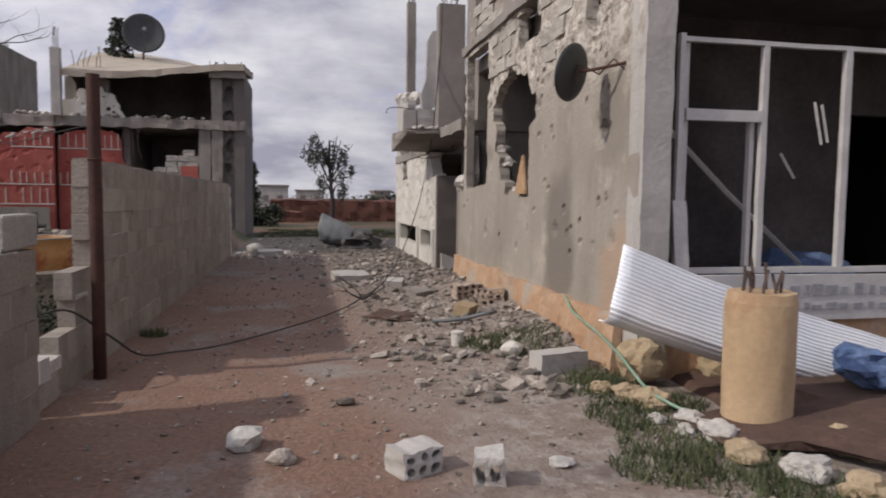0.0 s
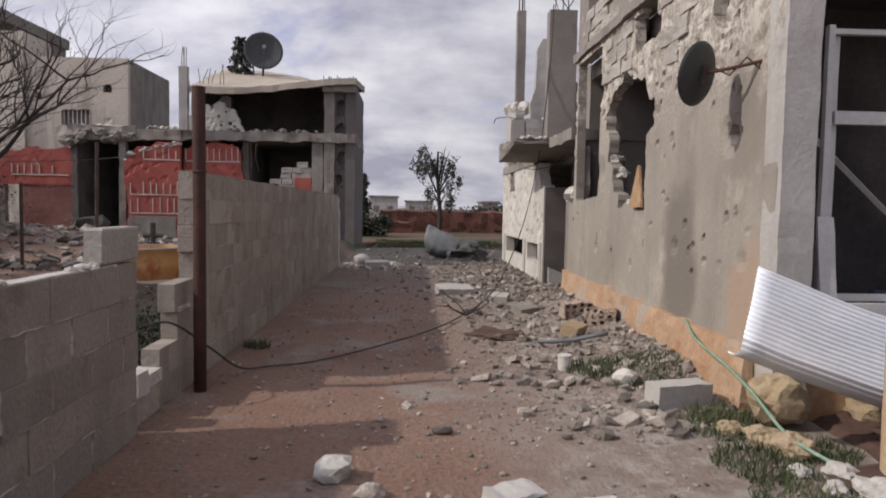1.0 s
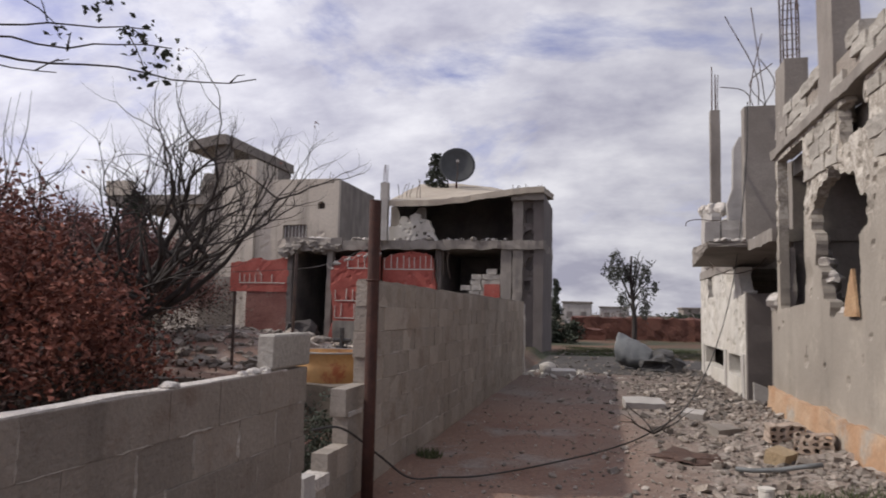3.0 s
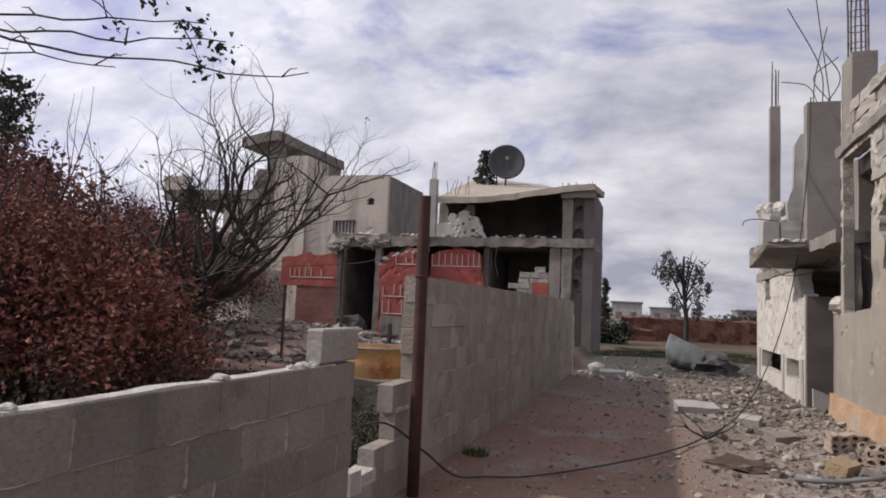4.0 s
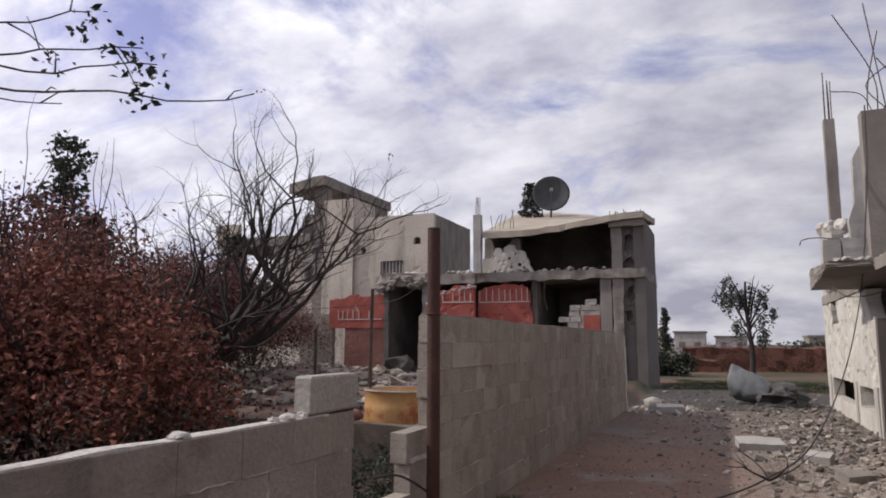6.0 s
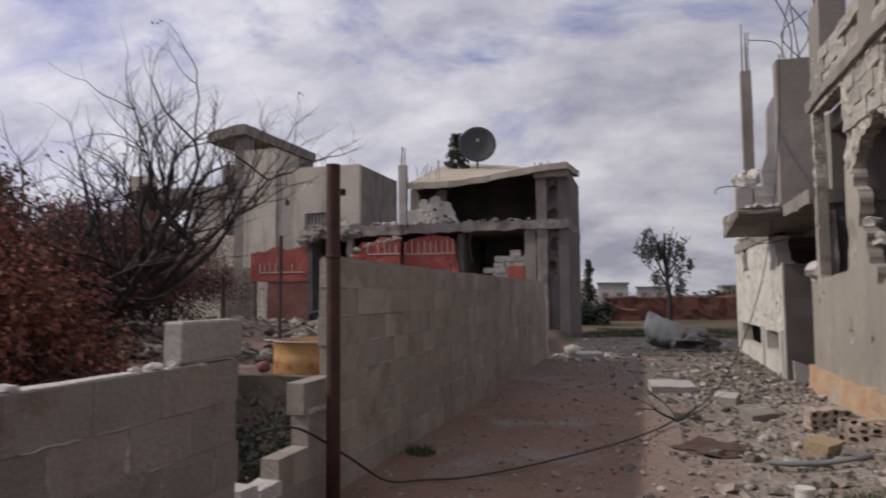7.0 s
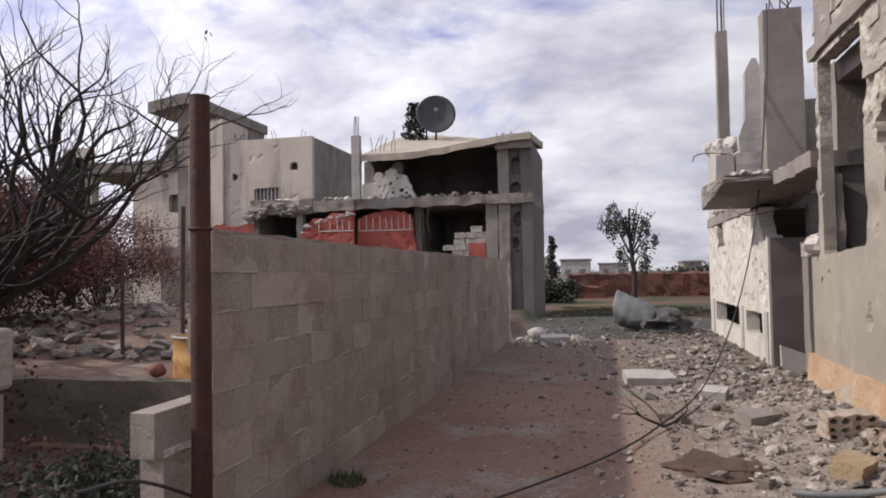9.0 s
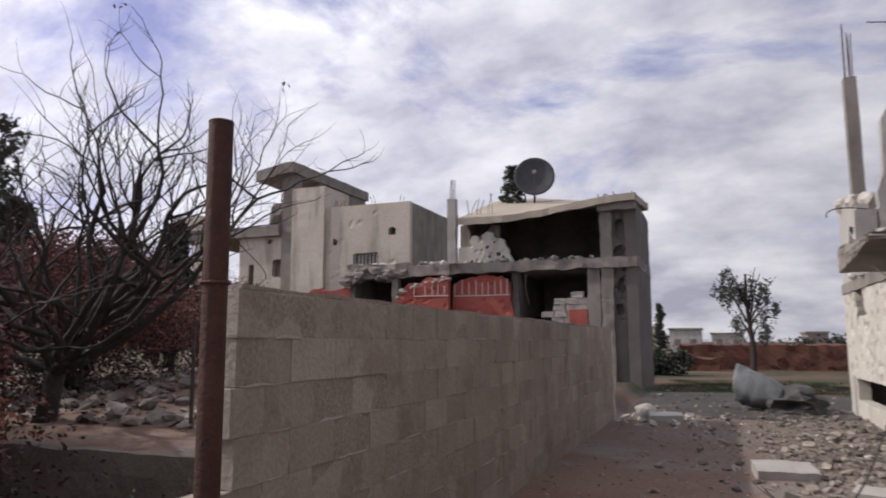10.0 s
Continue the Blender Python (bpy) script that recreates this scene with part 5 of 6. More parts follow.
    for k in range(16):
        part("broken_masonry", moved(rock_shape(rng.uniform(0.25, 0.6), 150 + k, 0.7, 0.4, 2), Matrix.Translation((rng.uniform(-11.4, -9.1), 24.75 + rng.uniform(-0.08, 0.1), 3.7 + rng.uniform(-0.15, 0.25)))), M_CONCRETE, house, "crumbled concrete hanging from the beam")
    # carried up to the roof slab to block sun leaking inside
    part("left_wall", panel((-7.02, 0, 0), (0, 1, 0), (-1, 0, 0), [(25.25, 3.95), (28.9, 3.95), (28.9, 6.62), (25.25, 5.43)], (), 0.16, 0.2, 0.02), M_SOOT_SHADE, house)
    # ground floor
    part("red_wall", panel((0, y, 0), (1, 0, 0), (0, 1, 0), [(-7.46, 0.1), (-5.4, 0.1), (-5.4, 3.72), (-7.46, 3.72)], [([(-7.6, 3.36), (-7.25, 3.40), (-7.0, 3.56), (-6.6, 3.64), (-5.75, 3.62), (-5.6, 3.42), (-5.5, 3.0), (-5.44, 2.4), (-5.2, 2.4), (-5.2, 3.9), (-7.6, 3.9)], 2.2)], 0.2, 0.05, 0.05, 0.012, [(rng.uniform(-7.3, -5.5), rng.uniform(2.3, 3.6), 0.08, 0.04) for _ in range(20)], 8.0), M_RED, house, "chipped red painted wall")
    part("red_wall", panel((0, y - 0.4, 0), (1, 0, 0), (0, 1, 0), [(-9.35, 0.1), (-7.47, 0.1), (-7.47, 3.62), (-7.9, 3.55), (-8.2, 3.6), (-8.5, 3.38), (-8.9, 3.42), (-9.15, 3.12), (-9.35, 2.9)], [([(-9.5, 0.0), (-9.2, 1.0), (-9.3, 2.0), (-9.5, 3.0)], 1.0)], 0.2, 0.09, 0.05, 0.012, [(rng.uniform(-9.3, -7.5), rng.uniform(1.5, 3.3), 0.09, 0.04) for _ in range(26)], 9.0), M_RED, house, "chipped red painted wall")
    for k in range(15):
        u = k / 14
        part("wall_head", moved(rock_shape(rng.uniform(0.16, 0.30), 120 + k, 0.7, 0.36, 2), Matrix.Translation((-9.28 + 1.75 * u, 24.7, 2.98 + 0.56 * u ** 0.6 + rng.uniform(-0.05, 0.05)))), M_CONCRETE_PALE, house, "pale broken top of the wall")
    part("pale_band", gridbox((-9.2, 24.575, 0.3), (-7.6, 24.598, 1.02), 0.12, 0.02), M_CONCRETE, house)
    part("red_wall", panel((0, y - 0.2, 0), (1, 0, 0), (0, 1, 0), [(-13.6, 2.05), (-11.15, 2.05), (-11.15, 3.5), (-13.6, 3.5)], [([(-13.8, 3.12), (-13.0, 3.26), (-12.4, 3.36), (-11.9, 3.30), (-11.0, 3.34), (-11.0, 3.6), (-13.8, 3.6)], 2.2)], 0.2, 0.06, 0.05, 0.015, (), 10.0), M_RED, house, "chipped red painted wall")
    part("lower_wall", panel((0, y - 0.18, 0), (1, 0, 0), (0, 1, 0), [(-12.9, 0.1), (-11.0, 0.1), (-11.15, 2.05), (-12.9, 2.05)], (), 0.2, 0.12, 0.05, 0.015, (), 11.0), M_RED_DULL, house, "faded red lower wall")
    part("side_wall", gridbox((-15.0, 24.9, 0.1), (-13.5, 25.1, 2.6), 0.25, 0.03), M_CONCRETE, house)
    part("red_patch", gridbox((-3.62, 24.985, 1.9), (-3.05, 25.045, 2.46), 0.08, 0.02), M_RED, house, "patch of red paint")
    part("column", gridbox((-3.02, 24.95, 0.1), (-2.64, 25.2, 3.7), 0.2, 0.02, 7.0), M_CONCRETE, house)
    part("column", gridbox((-9.58, 24.75, 0.1), (-9.36, 25.0, 3.72), 0.12, 0.03, 7.0), M_CONCRETE, house)
    part("column", gridbox((-11.2, 24.8, 0.1), (-11.0, 25.1, 3.72), 0.12, 0.03, 7.0), M_CONCRETE_SHADE, house)
    part("partition", gridbox((-5.5, 25.3, 0.1), (-5.3, 28.9, 3.7), 0.4, 0.02), M_SOOT_SHADE, house)
    part("inner_floor", gridbox((-11.0, 25.2, 0.1), (-1.9, 28.9, 0.35), 0.5, 0.02), M_SOOT_SHADE, house)
    hang = [tube(smooth_line([(x, 24.9, 3.75), (x + rng.uniform(-0.1, 0.1), 24.85, 3.2), (x + rng.uniform(-0.15, 0.15), 24.85, rng.uniform(2.4, 2.8))], 3), 0.010, 4) for x in (-5.35, -5.25, -5.15, -4.9)]
    part("hanging_bars", join(*hang), M_BAR, house)
    for k in range(70):
        part("broken_block", moved(rock_shape(rng.uniform(0.10, 0.34), k + 80, 0.75), Matrix.Translation((rng.uniform(-10.9, -2.7), 24.95 + rng.uniform(-0.05, 0.3), 4.04 + rng.uniform(0, 0.05)))), M_MORTAR_PALE if k % 2 else M_CONCRETE, house)
    # charred cloth-like heap in the doorway
    single("debris_heap", moved(rock_shape(1.2, 5.5, 0.8, 0.35, 2), Matrix.Translation((-10.3, 24.3, 0.55))), M_CHAR_SHADE, "dark burnt debris heap in the doorway", "debris")
    return house


burnt_house = build_house_l()
roof_dish = dish("roof_dish", (-5.25, 27.5, 7.30), (0.25, -1.0, 0.30), 0.73, M_DISH, "large dark satellite dish on the tipped roof", [(-5.3, 27.62, 6.3), (-5.27, 27.62, 6.9), (-5.25, 27.58, 7.26)])


def build_roof_branch():
    """A needled branch that stands behind the roof dish."""
    rng = random.Random(17)
    ob = thing("roof_branch", (-5.75, 27.9, 6.3), "dark needled branch standing behind the roof dish", "branch")
    root = Vector((-5.65, 27.9, 6.2))
    part("stem", tube([root, (-5.75, 27.9, 7.0), (-5.95, 27.9, 7.95)], [0.03, 0.022, 0.01], 5), M_BARK, ob)
    for k in range(9):
        start = root.lerp(Vector((-5.95, 27.9, 7.95)), 0.18 + 0.09 * k)
        end = start + Vector((-0.90 + 0.06 * k, rng.uniform(-0.1, 0.1), 0.16 + rng.uniform(-0.08, 0.12)))
        needles = leaves(rng, [start.lerp(end, i / 9) for i in range(1, 10)], 9, 0.035, 0.15, 0.0)
        part("spray", join(tube([start, end], [0.012, 0.005], 4), needles), M_LEAF_DARK, ob)


build_roof_branch()



# ---------------------------------------------------------------- house M: far villa with the stair tower
def build_house_m():
    rng = random.Random(7)
    house = thing("far_villa", (-15.0, 33.0, 0.2), "far plastered villa with stair tower and jutting roof", "house")
    y = 30.9
    holes = [([(-12.75, 6.17), (-12.38, 6.17), (-12.38, 6.52), (-12.75, 6.52)], 0.2), ([(-14.5, 4.75), (-13.25, 4.75), (-13.25, 5.42), (-14.5, 5.42)], 0.2), ([(-15.6, 5.85), (-15.35, 5.8), (-15.3, 6.1), (-15.55, 6.15)], 0.5)]
    part("wall", panel((0, y, 0), (1, 0, 0), (0, 1, 0), box_outline(-15.95, -11.7, 0.1, 7.62), holes, 0.25, 0.13, 0.03, 0.012, [(rng.uniform(-15.8, -12), rng.uniform(4, 7.4), 0.12, 0.05) for _ in range(16)], 1.0), M_HOUSE_M, house)
    # darker material than the front, for the side in shade
    part("side_wall", gridbox((-11.95, 31.15, 0.1), (-11.7, 36.0, 7.6), 0.5, 0.012), M_CONCRETE, house)
    part("roof", gridbox((-15.9, 31.1, 7.25), (-11.9, 36.0, 7.5), 0.5, 0.012), M_CONCRETE, house)
    grille = part("window", gridbox((-14.5, 31.1, 4.75), (-13.25, 31.16, 5.42), 0.3, 0.002), M_SOOT_SHADE, house)
    for k in range(7):
        x = -14.4 + k * 0.18
        part("grille_bar", tube([(x, 30.95, 4.75), (x, 30.95, 5.42)], 0.022, 4), M_WHITE_FRAME, grille)
    # dark plate behind the hole, coloured as the shade inside
    part("hole_back", gridbox((-12.8, 31.3, 6.1), (-12.3, 31.35, 6.6), 0.3, 0.002), M_SOOT_SHADE, house)
    # tower block
    part("tower_wall", gridbox((-17.7, 30.75, 0.1), (-15.97, 33.0, 8.62), 0.3, 0.015, 2.0), M_HOUSE_M, house)
    # tower side also takes the darker material for its shade
    part("tower_side", gridbox((-17.95, 33.05, 7.3), (-17.7, 38.0, 9.45), 0.4, 0.02), M_CONCRETE, house)
    part("tower_roof", gridbox((-19.7, 30.6, 9.42), (-17.6, 38.2, 9.92), 0.3, 0.03, 3.0, lambda p: Vector((p.x, p.y, p.z - 0.30 * max(0.0, min(1.0, (-18.0 - p.x) / 1.7))))), M_CONCRETE, house, "jutting concrete roof of the stair tower")
    part("tower_pier", gridbox((-18.35, 30.9, 0.1), (-17.75, 31.6, 9.4), 0.25, 0.03, 4.0), M_CONCRETE, house)
    part("tower_remnant", moved(rock_shape(0.9, 6.1, 1.5, 0.3, 2), Matrix.Translation((-18.75, 31.2, 7.45))), M_CONCRETE, house, "dark broken wall remnant")
    part("wing_wall", panel((0, y + 0.1, 0), (1, 0, 0), (0, 1, 0), box_outline(-20.8, -18.3, 0.1, 6.95), [([(-18.9, 4.5), (-18.35, 4.5), (-18.35, 5.35), (-18.9, 5.35)], 0.3), ([(-19.2, 6.1), (-18.95, 6.1), (-18.95, 6.35), (-19.2, 6.35)], 0.6)], 0.25, 0.13, 0.03, 0.012, (), 3.0), M_HOUSE_M, house)
    part("window", gridbox((-18.95, 31.3, 4.45), (-18.3, 31.35, 5.4), 0.3, 0.002), M_SOOT_SHADE, house)
    part("terrace_slab", gridbox((-24.3, 30.7, 6.45), (-18.4, 36, 6.95), 0.3, 0.03, 5.0), M_CONCRETE, house)
    part("terrace_wall", gridbox((-24.3, 30.6, 6.95), (-22.9, 31.0, 7.7), 0.3, 0.05, 6.0), M_HOUSE_M, house)
    part("terrace_pier", gridbox((-23.4, 30.8, 0.1), (-22.9, 31.3, 6.45), 0.3, 0.02), M_HOUSE_M, house)
    part("back_wall", gridbox((-20.8, 35.8, 0.1), (-11.95, 36.0, 7.25), 0.6, 0.01), M_SOOT_SHADE, house)
    for x in (-15.5, -15.2, -14.1, -13.6, -12.2):
        rebar_bunch(house, (x, 31.1, 7.6), 2, 0.5, 0.08, rng, 0.25)


build_house_m()

# ---------------------------------------------------------------- garden things
def build_post():
    post = thing("steel_post", (-1.16, 5.77, 0), "rusty brown steel pipe post beside the gap", "post")
    verts, faces = tube([(-1.160, 5.77, -0.2), (-1.16, 5.77, 0.8), (-1.162, 5.77, 1.6), (-1.164, 5.77, 2.366)], 0.049, 18)
    part("pipe", (verts, faces[:-1]), M_RUST, post, smooth=True)
    part("rim", tube([(-1.164 + 0.045 * math.cos(a), 5.77 + 0.045 * math.sin(a), 2.366) for a in [i * math.pi / 8 for i in range(17)]], 0.006, 6), M_RUST, post)
    part("clamp", tube([(-1.162 + 0.052 * math.cos(a), 5.77 + 0.052 * math.sin(a), 1.72) for a in [i * math.pi / 8 for i in range(17)]], 0.008, 6), M_RUST, post)


build_post()
thin = single("thin_post", tube([(-3.27, 8.75, 0.3), (-3.26, 8.75, 1.4), (-3.25, 8.75, 2.18)], 0.022, 6), M_BAR, "thin dark iron post in the garden", "post")
single("thin_post", tube([(-4.6, 9.6, 0.3), (-4.6, 9.6, 1.7)], 0.022, 6), M_BAR, "thin dark iron post in the garden", "post")
wire = single("fence_wire", tube(smooth_line([(-9.0, 9.2, 2.0), (-6.0, 9.0, 1.92), (-3.26, 8.75, 1.98), (-1.16, 5.77, 1.99)], 8), 0.0035, 4), M_CABLE, "thin wire strung between the posts", "wire")
single("retaining_wall", gridbox((-9.6, 8.02, -0.1), (-1.45, 8.22, 0.60), 0.16, 0.03, 3.0), M_CONCRETE_BROWN, "low dirty concrete garden kerb wall", "wall", kind="structure")


def build_barrel():
    ob = thing("cut_barrel", (-2.76, 8.75, 0.55), "cut-down yellow and rust barrel on the kerb", "barrel")
    c, sides = Vector((-2.76, 8.75, 0.0)), 40
    verts, faces = [], []
    prof = [(0.36, 0.52), (0.37, 0.56), (0.362, 0.70), (0.372, 0.74), (0.362, 0.78), (0.368, 0.935), (0.378, 0.945), (0.35, 0.945), (0.345, 0.6), (0.02, 0.58)]
    for r0, z in prof:
        r = r0 * 1.38
        verts += [(c.x + r * math.cos(2 * math.pi * s / sides), c.y + r * math.sin(2 * math.pi * s / sides), z) for s in range(sides)]
    for i in range(len(prof) - 1):
        for s in range(sides):
            t = (s + 1) % sides
            faces.append((i * sides + s, i * sides + t, (i + 1) * sides + t, (i + 1) * sides + s))
    part("drum", (verts, faces), M_BARREL, ob, smooth=True)
    part("rim", tube([(c.x + 0.51 * math.cos(a), c.y + 0.51 * math.sin(a), 0.945) for a in [i * math.pi / 14 for i in range(29)]], 0.012, 6), M_CONCRETE_PALE, ob, "pale worn rim")
    pump = thing("tap_pipe", (-2.86, 9.45, 0.55), "dark iron tap pipe standing behind the barrel", "pipe")
    part("pipe", tube([(-2.86, 9.45, 0.4), (-2.86, 9.45, 1.22)], 0.035, 8), M_DARK_METAL, pump)
    part("valve", tube([(-2.98, 9.45, 1.05), (-2.74, 9.45, 1.05)], 0.028, 8), M_DARK_METAL, pump)
    part("flange", tube([(-2.86, 9.45, 0.93), (-2.86, 9.45, 0.97)], 0.08, 10), M_DARK_METAL, pump)
    single("clay_pot", moved(rock_shape(0.15, 2.0, 0.9, 0.08, 2), Matrix.Translation((-3.10, 8.13, 0.68))), M_RED_DULL, "small reddish round pot on the kerb", "pot", smooth=True)


build_barrel()


def build_tank():
    ob = thing("water_tank", (1.6, 19.8, 0), "crushed grey metal water tank lying on its side", "tank")
    m = Matrix.Translation((1.40, 20.3, 0.42)) @ Euler((0, radians(20), radians(-22))).to_matrix().to_4x4()
    n, sides = 14, 26
    verts, faces = [], []
    for i in range(n + 1):
        t = i / n
        for s in range(sides):
            a = 2 * math.pi * s / sides
            r = 0.37 + 0.04 * math.sin(math.pi * t) - 0.10 * t * t
            p = Vector((-0.46 + 0.98 * t - 0.10 * math.sin(a) * (1 - t), r * math.cos(a), r * math.sin(a)))
            p += rough_at(p, 0.085, 2.2, 3.0)
            verts.append(tuple(m @ p))
    for i in range(n):
        for s in range(sides):
            u = (s + 1) % sides
            faces.append((i * sides + s, i * sides + u, (i + 1) * sides + u, (i + 1) * sides + s))
    faces.append(tuple(range(n * sides, (n + 1) * sides)))
    shell = part("shell", (verts, faces), M_TANK, ob, smooth=True)
    mod = shell.modifiers.new("thickness", "SOLIDIFY")
    mod.thickness = 0.01
    single("scrap_metal", moved(rock_shape(1.15, 9.2, 0.55, 0.40, 3), Matrix.Translation((2.12, 20.0, 0.20))), M_DARK_METAL, "heap of crumpled dark scrap metal by the tank", "scrap")


build_tank()

# ---------------------------------------------------------------- cables and hose
single("ground_cable", tube([Vector((p.x, p.y, max(p.z, ground_z(p.x, p.y) + 0.02))) for p in smooth_line([(-1.42, 5.25, 0.60), (-1.28, 5.5, 0.58), (-1.14, 5.98, 0.30), (-0.98, 6.32, 0.06), (-0.75, 6.52, 0.03), (-0.40, 6.72, 0.03), (0.12, 7.40, 0.03), (0.73, 8.43, 0.03), (1.20, 9.48, 0.06), (1.75, 10.7, 0.25), (2.3, 12.0, 0.95), (2.75, 13.1, 2.0), (3.08, 13.95, 3.4), (3.25, 14.25, 5.4)], 10)], 0.009, 6), M_CABLE, "black cable trailing over the ground up to the column", "cable")
single("hanging_cable", tube(smooth_line([(3.22, 14.05, 5.5), (3.16, 13.9, 4.4), (3.02, 13.6, 3.4), (2.9, 13.3, 2.7)], 8), 0.012, 5), M_CABLE, "black cable hanging beside the column", "cable")
twig_rng = random.Random(12)
tw, tt = [], []
for way in ((0.5, -0.6, 0.35), (-0.3, 0.4, 0.6), (0.7, 0.1, 0.25), (-0.5, -0.5, 0.3)):
    grow(twig_rng, (1.22, 9.40, 0.06), way, 0.38, 0.014, 1, tw, tt, 0.6, -0.02, (2, 3))
dry_branch = thing("dry_branch", (1.22, 9.40, 0.05), "small dry branch lying on the cable", "branch")
for piece in tw:
    part("twig", piece, M_BARK, dry_branch)
single("garden_hose", tube(smooth_line([(2.93, 6.3, 0.52), (2.86, 5.9, 0.42), (2.84, 5.3, 0.34), (2.80, 4.8, 0.26), (2.80, 4.35, 0.12), (2.92, 4.0, 0.05)], 8), 0.012, 7), M_HOSE, "pale green hose lying along the footing", "hose", smooth=True)

# ---------------------------------------------------------------- distance
single("earth_bank", gridbox((-1.6, 46.5, -0.6), (26, 49.0, 1.25), 0.4, 0.18, 1.0), M_REDEARTH, "long bank of bare red earth", "bank", kind="structure")
single("earth_bank", gridbox((-9.0, 44.0, -0.6), (0.6, 45.5, 0.55), 0.4, 0.16, 2.0), M_REDEARTH, "low bank of bare red earth", "bank", kind="structure")
scrub_rng = random.Random(44)
single("scrub", leaves(scrub_rng, [(x, 45.4 + scrub_rng.gauss(0, 1.3), max(0.0, scrub_rng.gauss(0.55, 0.5)) * (0.6 + 0.7 * noise.noise((x * 0.35, 0, 0)) + 0.3)) for x in [scrub_rng.uniform(-2, 24) for _ in range(700)]], 22, 0.22, 0.07, 0.0), M_SCRUB, "low red-brown dry scrub along the earth bank", "scrub", kind="stuff")
hedge_rng = random.Random(14)
single("hedge", leaves(hedge_rng, [(hedge_rng.uniform(-8.5, -0.8), hedge_rng.uniform(38.0, 39.2), hedge_rng.uniform(0.0, 0.95)) for _ in range(420)], 16, 0.16, 0.2, 0.02), M_LEAF_DARK, "dark ragged hedge at the field's edge", "hedge", kind="stuff")
single("hedge", leaves(hedge_rng, [(hedge_rng.uniform(3.0, 26.0), hedge_rng.uniform(50, 52), hedge_rng.uniform(0.6, 1.6)) for _ in range(260)], 14, 0.2, 0.24, 0.02), M_LEAF_DARK, "dark ragged hedge at the field's edge", "hedge", kind="stuff")


def far_house(x0, x1, y0, depth, h, mat, label, floors=2):
    ob = thing("far_house", ((x0 + x1) / 2, y0, 0), label, "house", group="houses on the horizon")
    part("wall", gridbox((x0, y0, -0.5), (x1, y0 + depth, h), 2.0, 0.03), mat, ob)
    part("roof", gridbox((x0 - 0.2, y0 - 0.2, h), (x1 + 0.2, y0 + depth, h + 0.25), 2.0, 0.03), M_CONCRETE, ob)
    n = max(2, int((x1 - x0) / 2.2))
    for f in range(floors):
        for k in range(n):
            x = x0 + (k + 0.5) * (x1 - x0) / n
            z = 0.8 + f * (h - 0.4) / floors
            part("window", gridbox((x - 0.45, y0 - 0.06, z), (x + 0.45, y0 + 0.05, z + 0.95), 1.0, 0.004), M_SOOT_SHADE, ob)


far_house(-6.2, -1.8, 112, 8, 3.1, M_CONCRETE_PALE, "pale flat-roofed house on the horizon", 1)
far_house(-0.6, 4.5, 130, 8, 2.6, M_CONCRETE_PALE, "pale flat-roofed house on the horizon", 1)
far_house(12.0, 14.6, 112, 8, 2.5, M_CONCRETE, "grey flat-roofed house on the horizon", 1)
far_house(-12.5, -8.6, 120, 8, 3.6, M_HOUSE_M, "pale flat-roofed house on the horizon", 1)

def build_road():
    xs, ys = np.arange(-1.3, 14.01, 0.3), np.arange(18.6, 25.21, 0.3)
    verts = [(x, y + 0.35 * noise.noise((x * 0.7, y * 0.2, 2.0)), 0.0) for x in xs for y in ys]
    verts = [(x, y, ground_z(x, y) + 0.012) for x, y, _ in verts]
    n = len(ys)
    faces = [(i * n + j, (i + 1) * n + j, (i + 1) * n + j + 1, i * n + j + 1) for i in range(len(xs) - 1) for j in range(n - 1)]
    single("road", (verts, faces), M_ROAD, "dark worn asphalt cross lane with dust", "road", kind="structure", smooth=True)


build_road()

# ---------------------------------------------------------------- rubble
def set_rock(name, at, size, seed, mat, label, flat=0.75, rough=0.3, level=2, turn=0.0, group=""):
    x, y = at[0], at[1]
    z = at[2] if len(at) > 2 else ground_z(x, y) + size * flat * 0.30
    single(name, moved(rock_shape(size, seed, flat, rough, level), Matrix.Translation((x, y, z)) @ Euler((0, 0, turn)).to_matrix().to_4x4()), mat, label, "stone", group)


set_rock("white_rock", (0.08, 3.98), 0.21, 1.0, M_ROCK_PALE, "whitish rough stone on the bare earth", 0.75)
set_rock("white_rock", (0.30, 3.75), 0.15, 2.0, M_STONE, "grey rough stone on the bare earth", 0.6)
set_rock("white_rock", (1.80, 3.45), 0.14, 3.0, M_ROCK_PALE, "whitish flat stone on the bare earth", 0.4)
set_rock("white_rock", (2.27, 5.90), 0.22, 4.0, M_PLASTER_WHITE, "bright white plaster lump beside the block", 0.7, 0.15)
set_rock("white_rock", (-0.75, 17.9), 0.42, 5.0, M_ROCK_PALE, "pale broken stone at the wall's end", 0.9)
for k, (x, y, s, m) in enumerate(((2.74, 4.55, 0.26, M_ROCK_YELLOW), (2.83, 4.34, 0.30, M_ROCK_YELLOW), (2.88, 3.95, 0.26, M_ROCK_PALE), (2.90, 3.66, 0.30, M_ROCK_PALE), (2.86, 3.33, 0.27, M_ROCK_YELLOW), (3.02, 3.05, 0.30, M_ROCK_PALE), (3.15, 2.78, 0.28, M_ROCK_YELLOW), (2.62, 4.75, 0.20, M_ROCK_YELLOW), (3.52, 3.32, 0.34, M_ROCK_YELLOW), (3.6, 3.2, 0.3, M_ROCK_YELLOW), (2.75, 3.78, 0.16, M_ROCK_PALE), (2.70, 4.05, 0.14, M_ROCK_PALE))):
    set_rock("kerb_stone", (x, y), s * 0.82, 20 + k, m, "rough yellowish field stone in a border" if m is M_ROCK_YELLOW else "rough pale field stone in a border", 0.62, 0.30, 3, k * 0.7, "border stones")
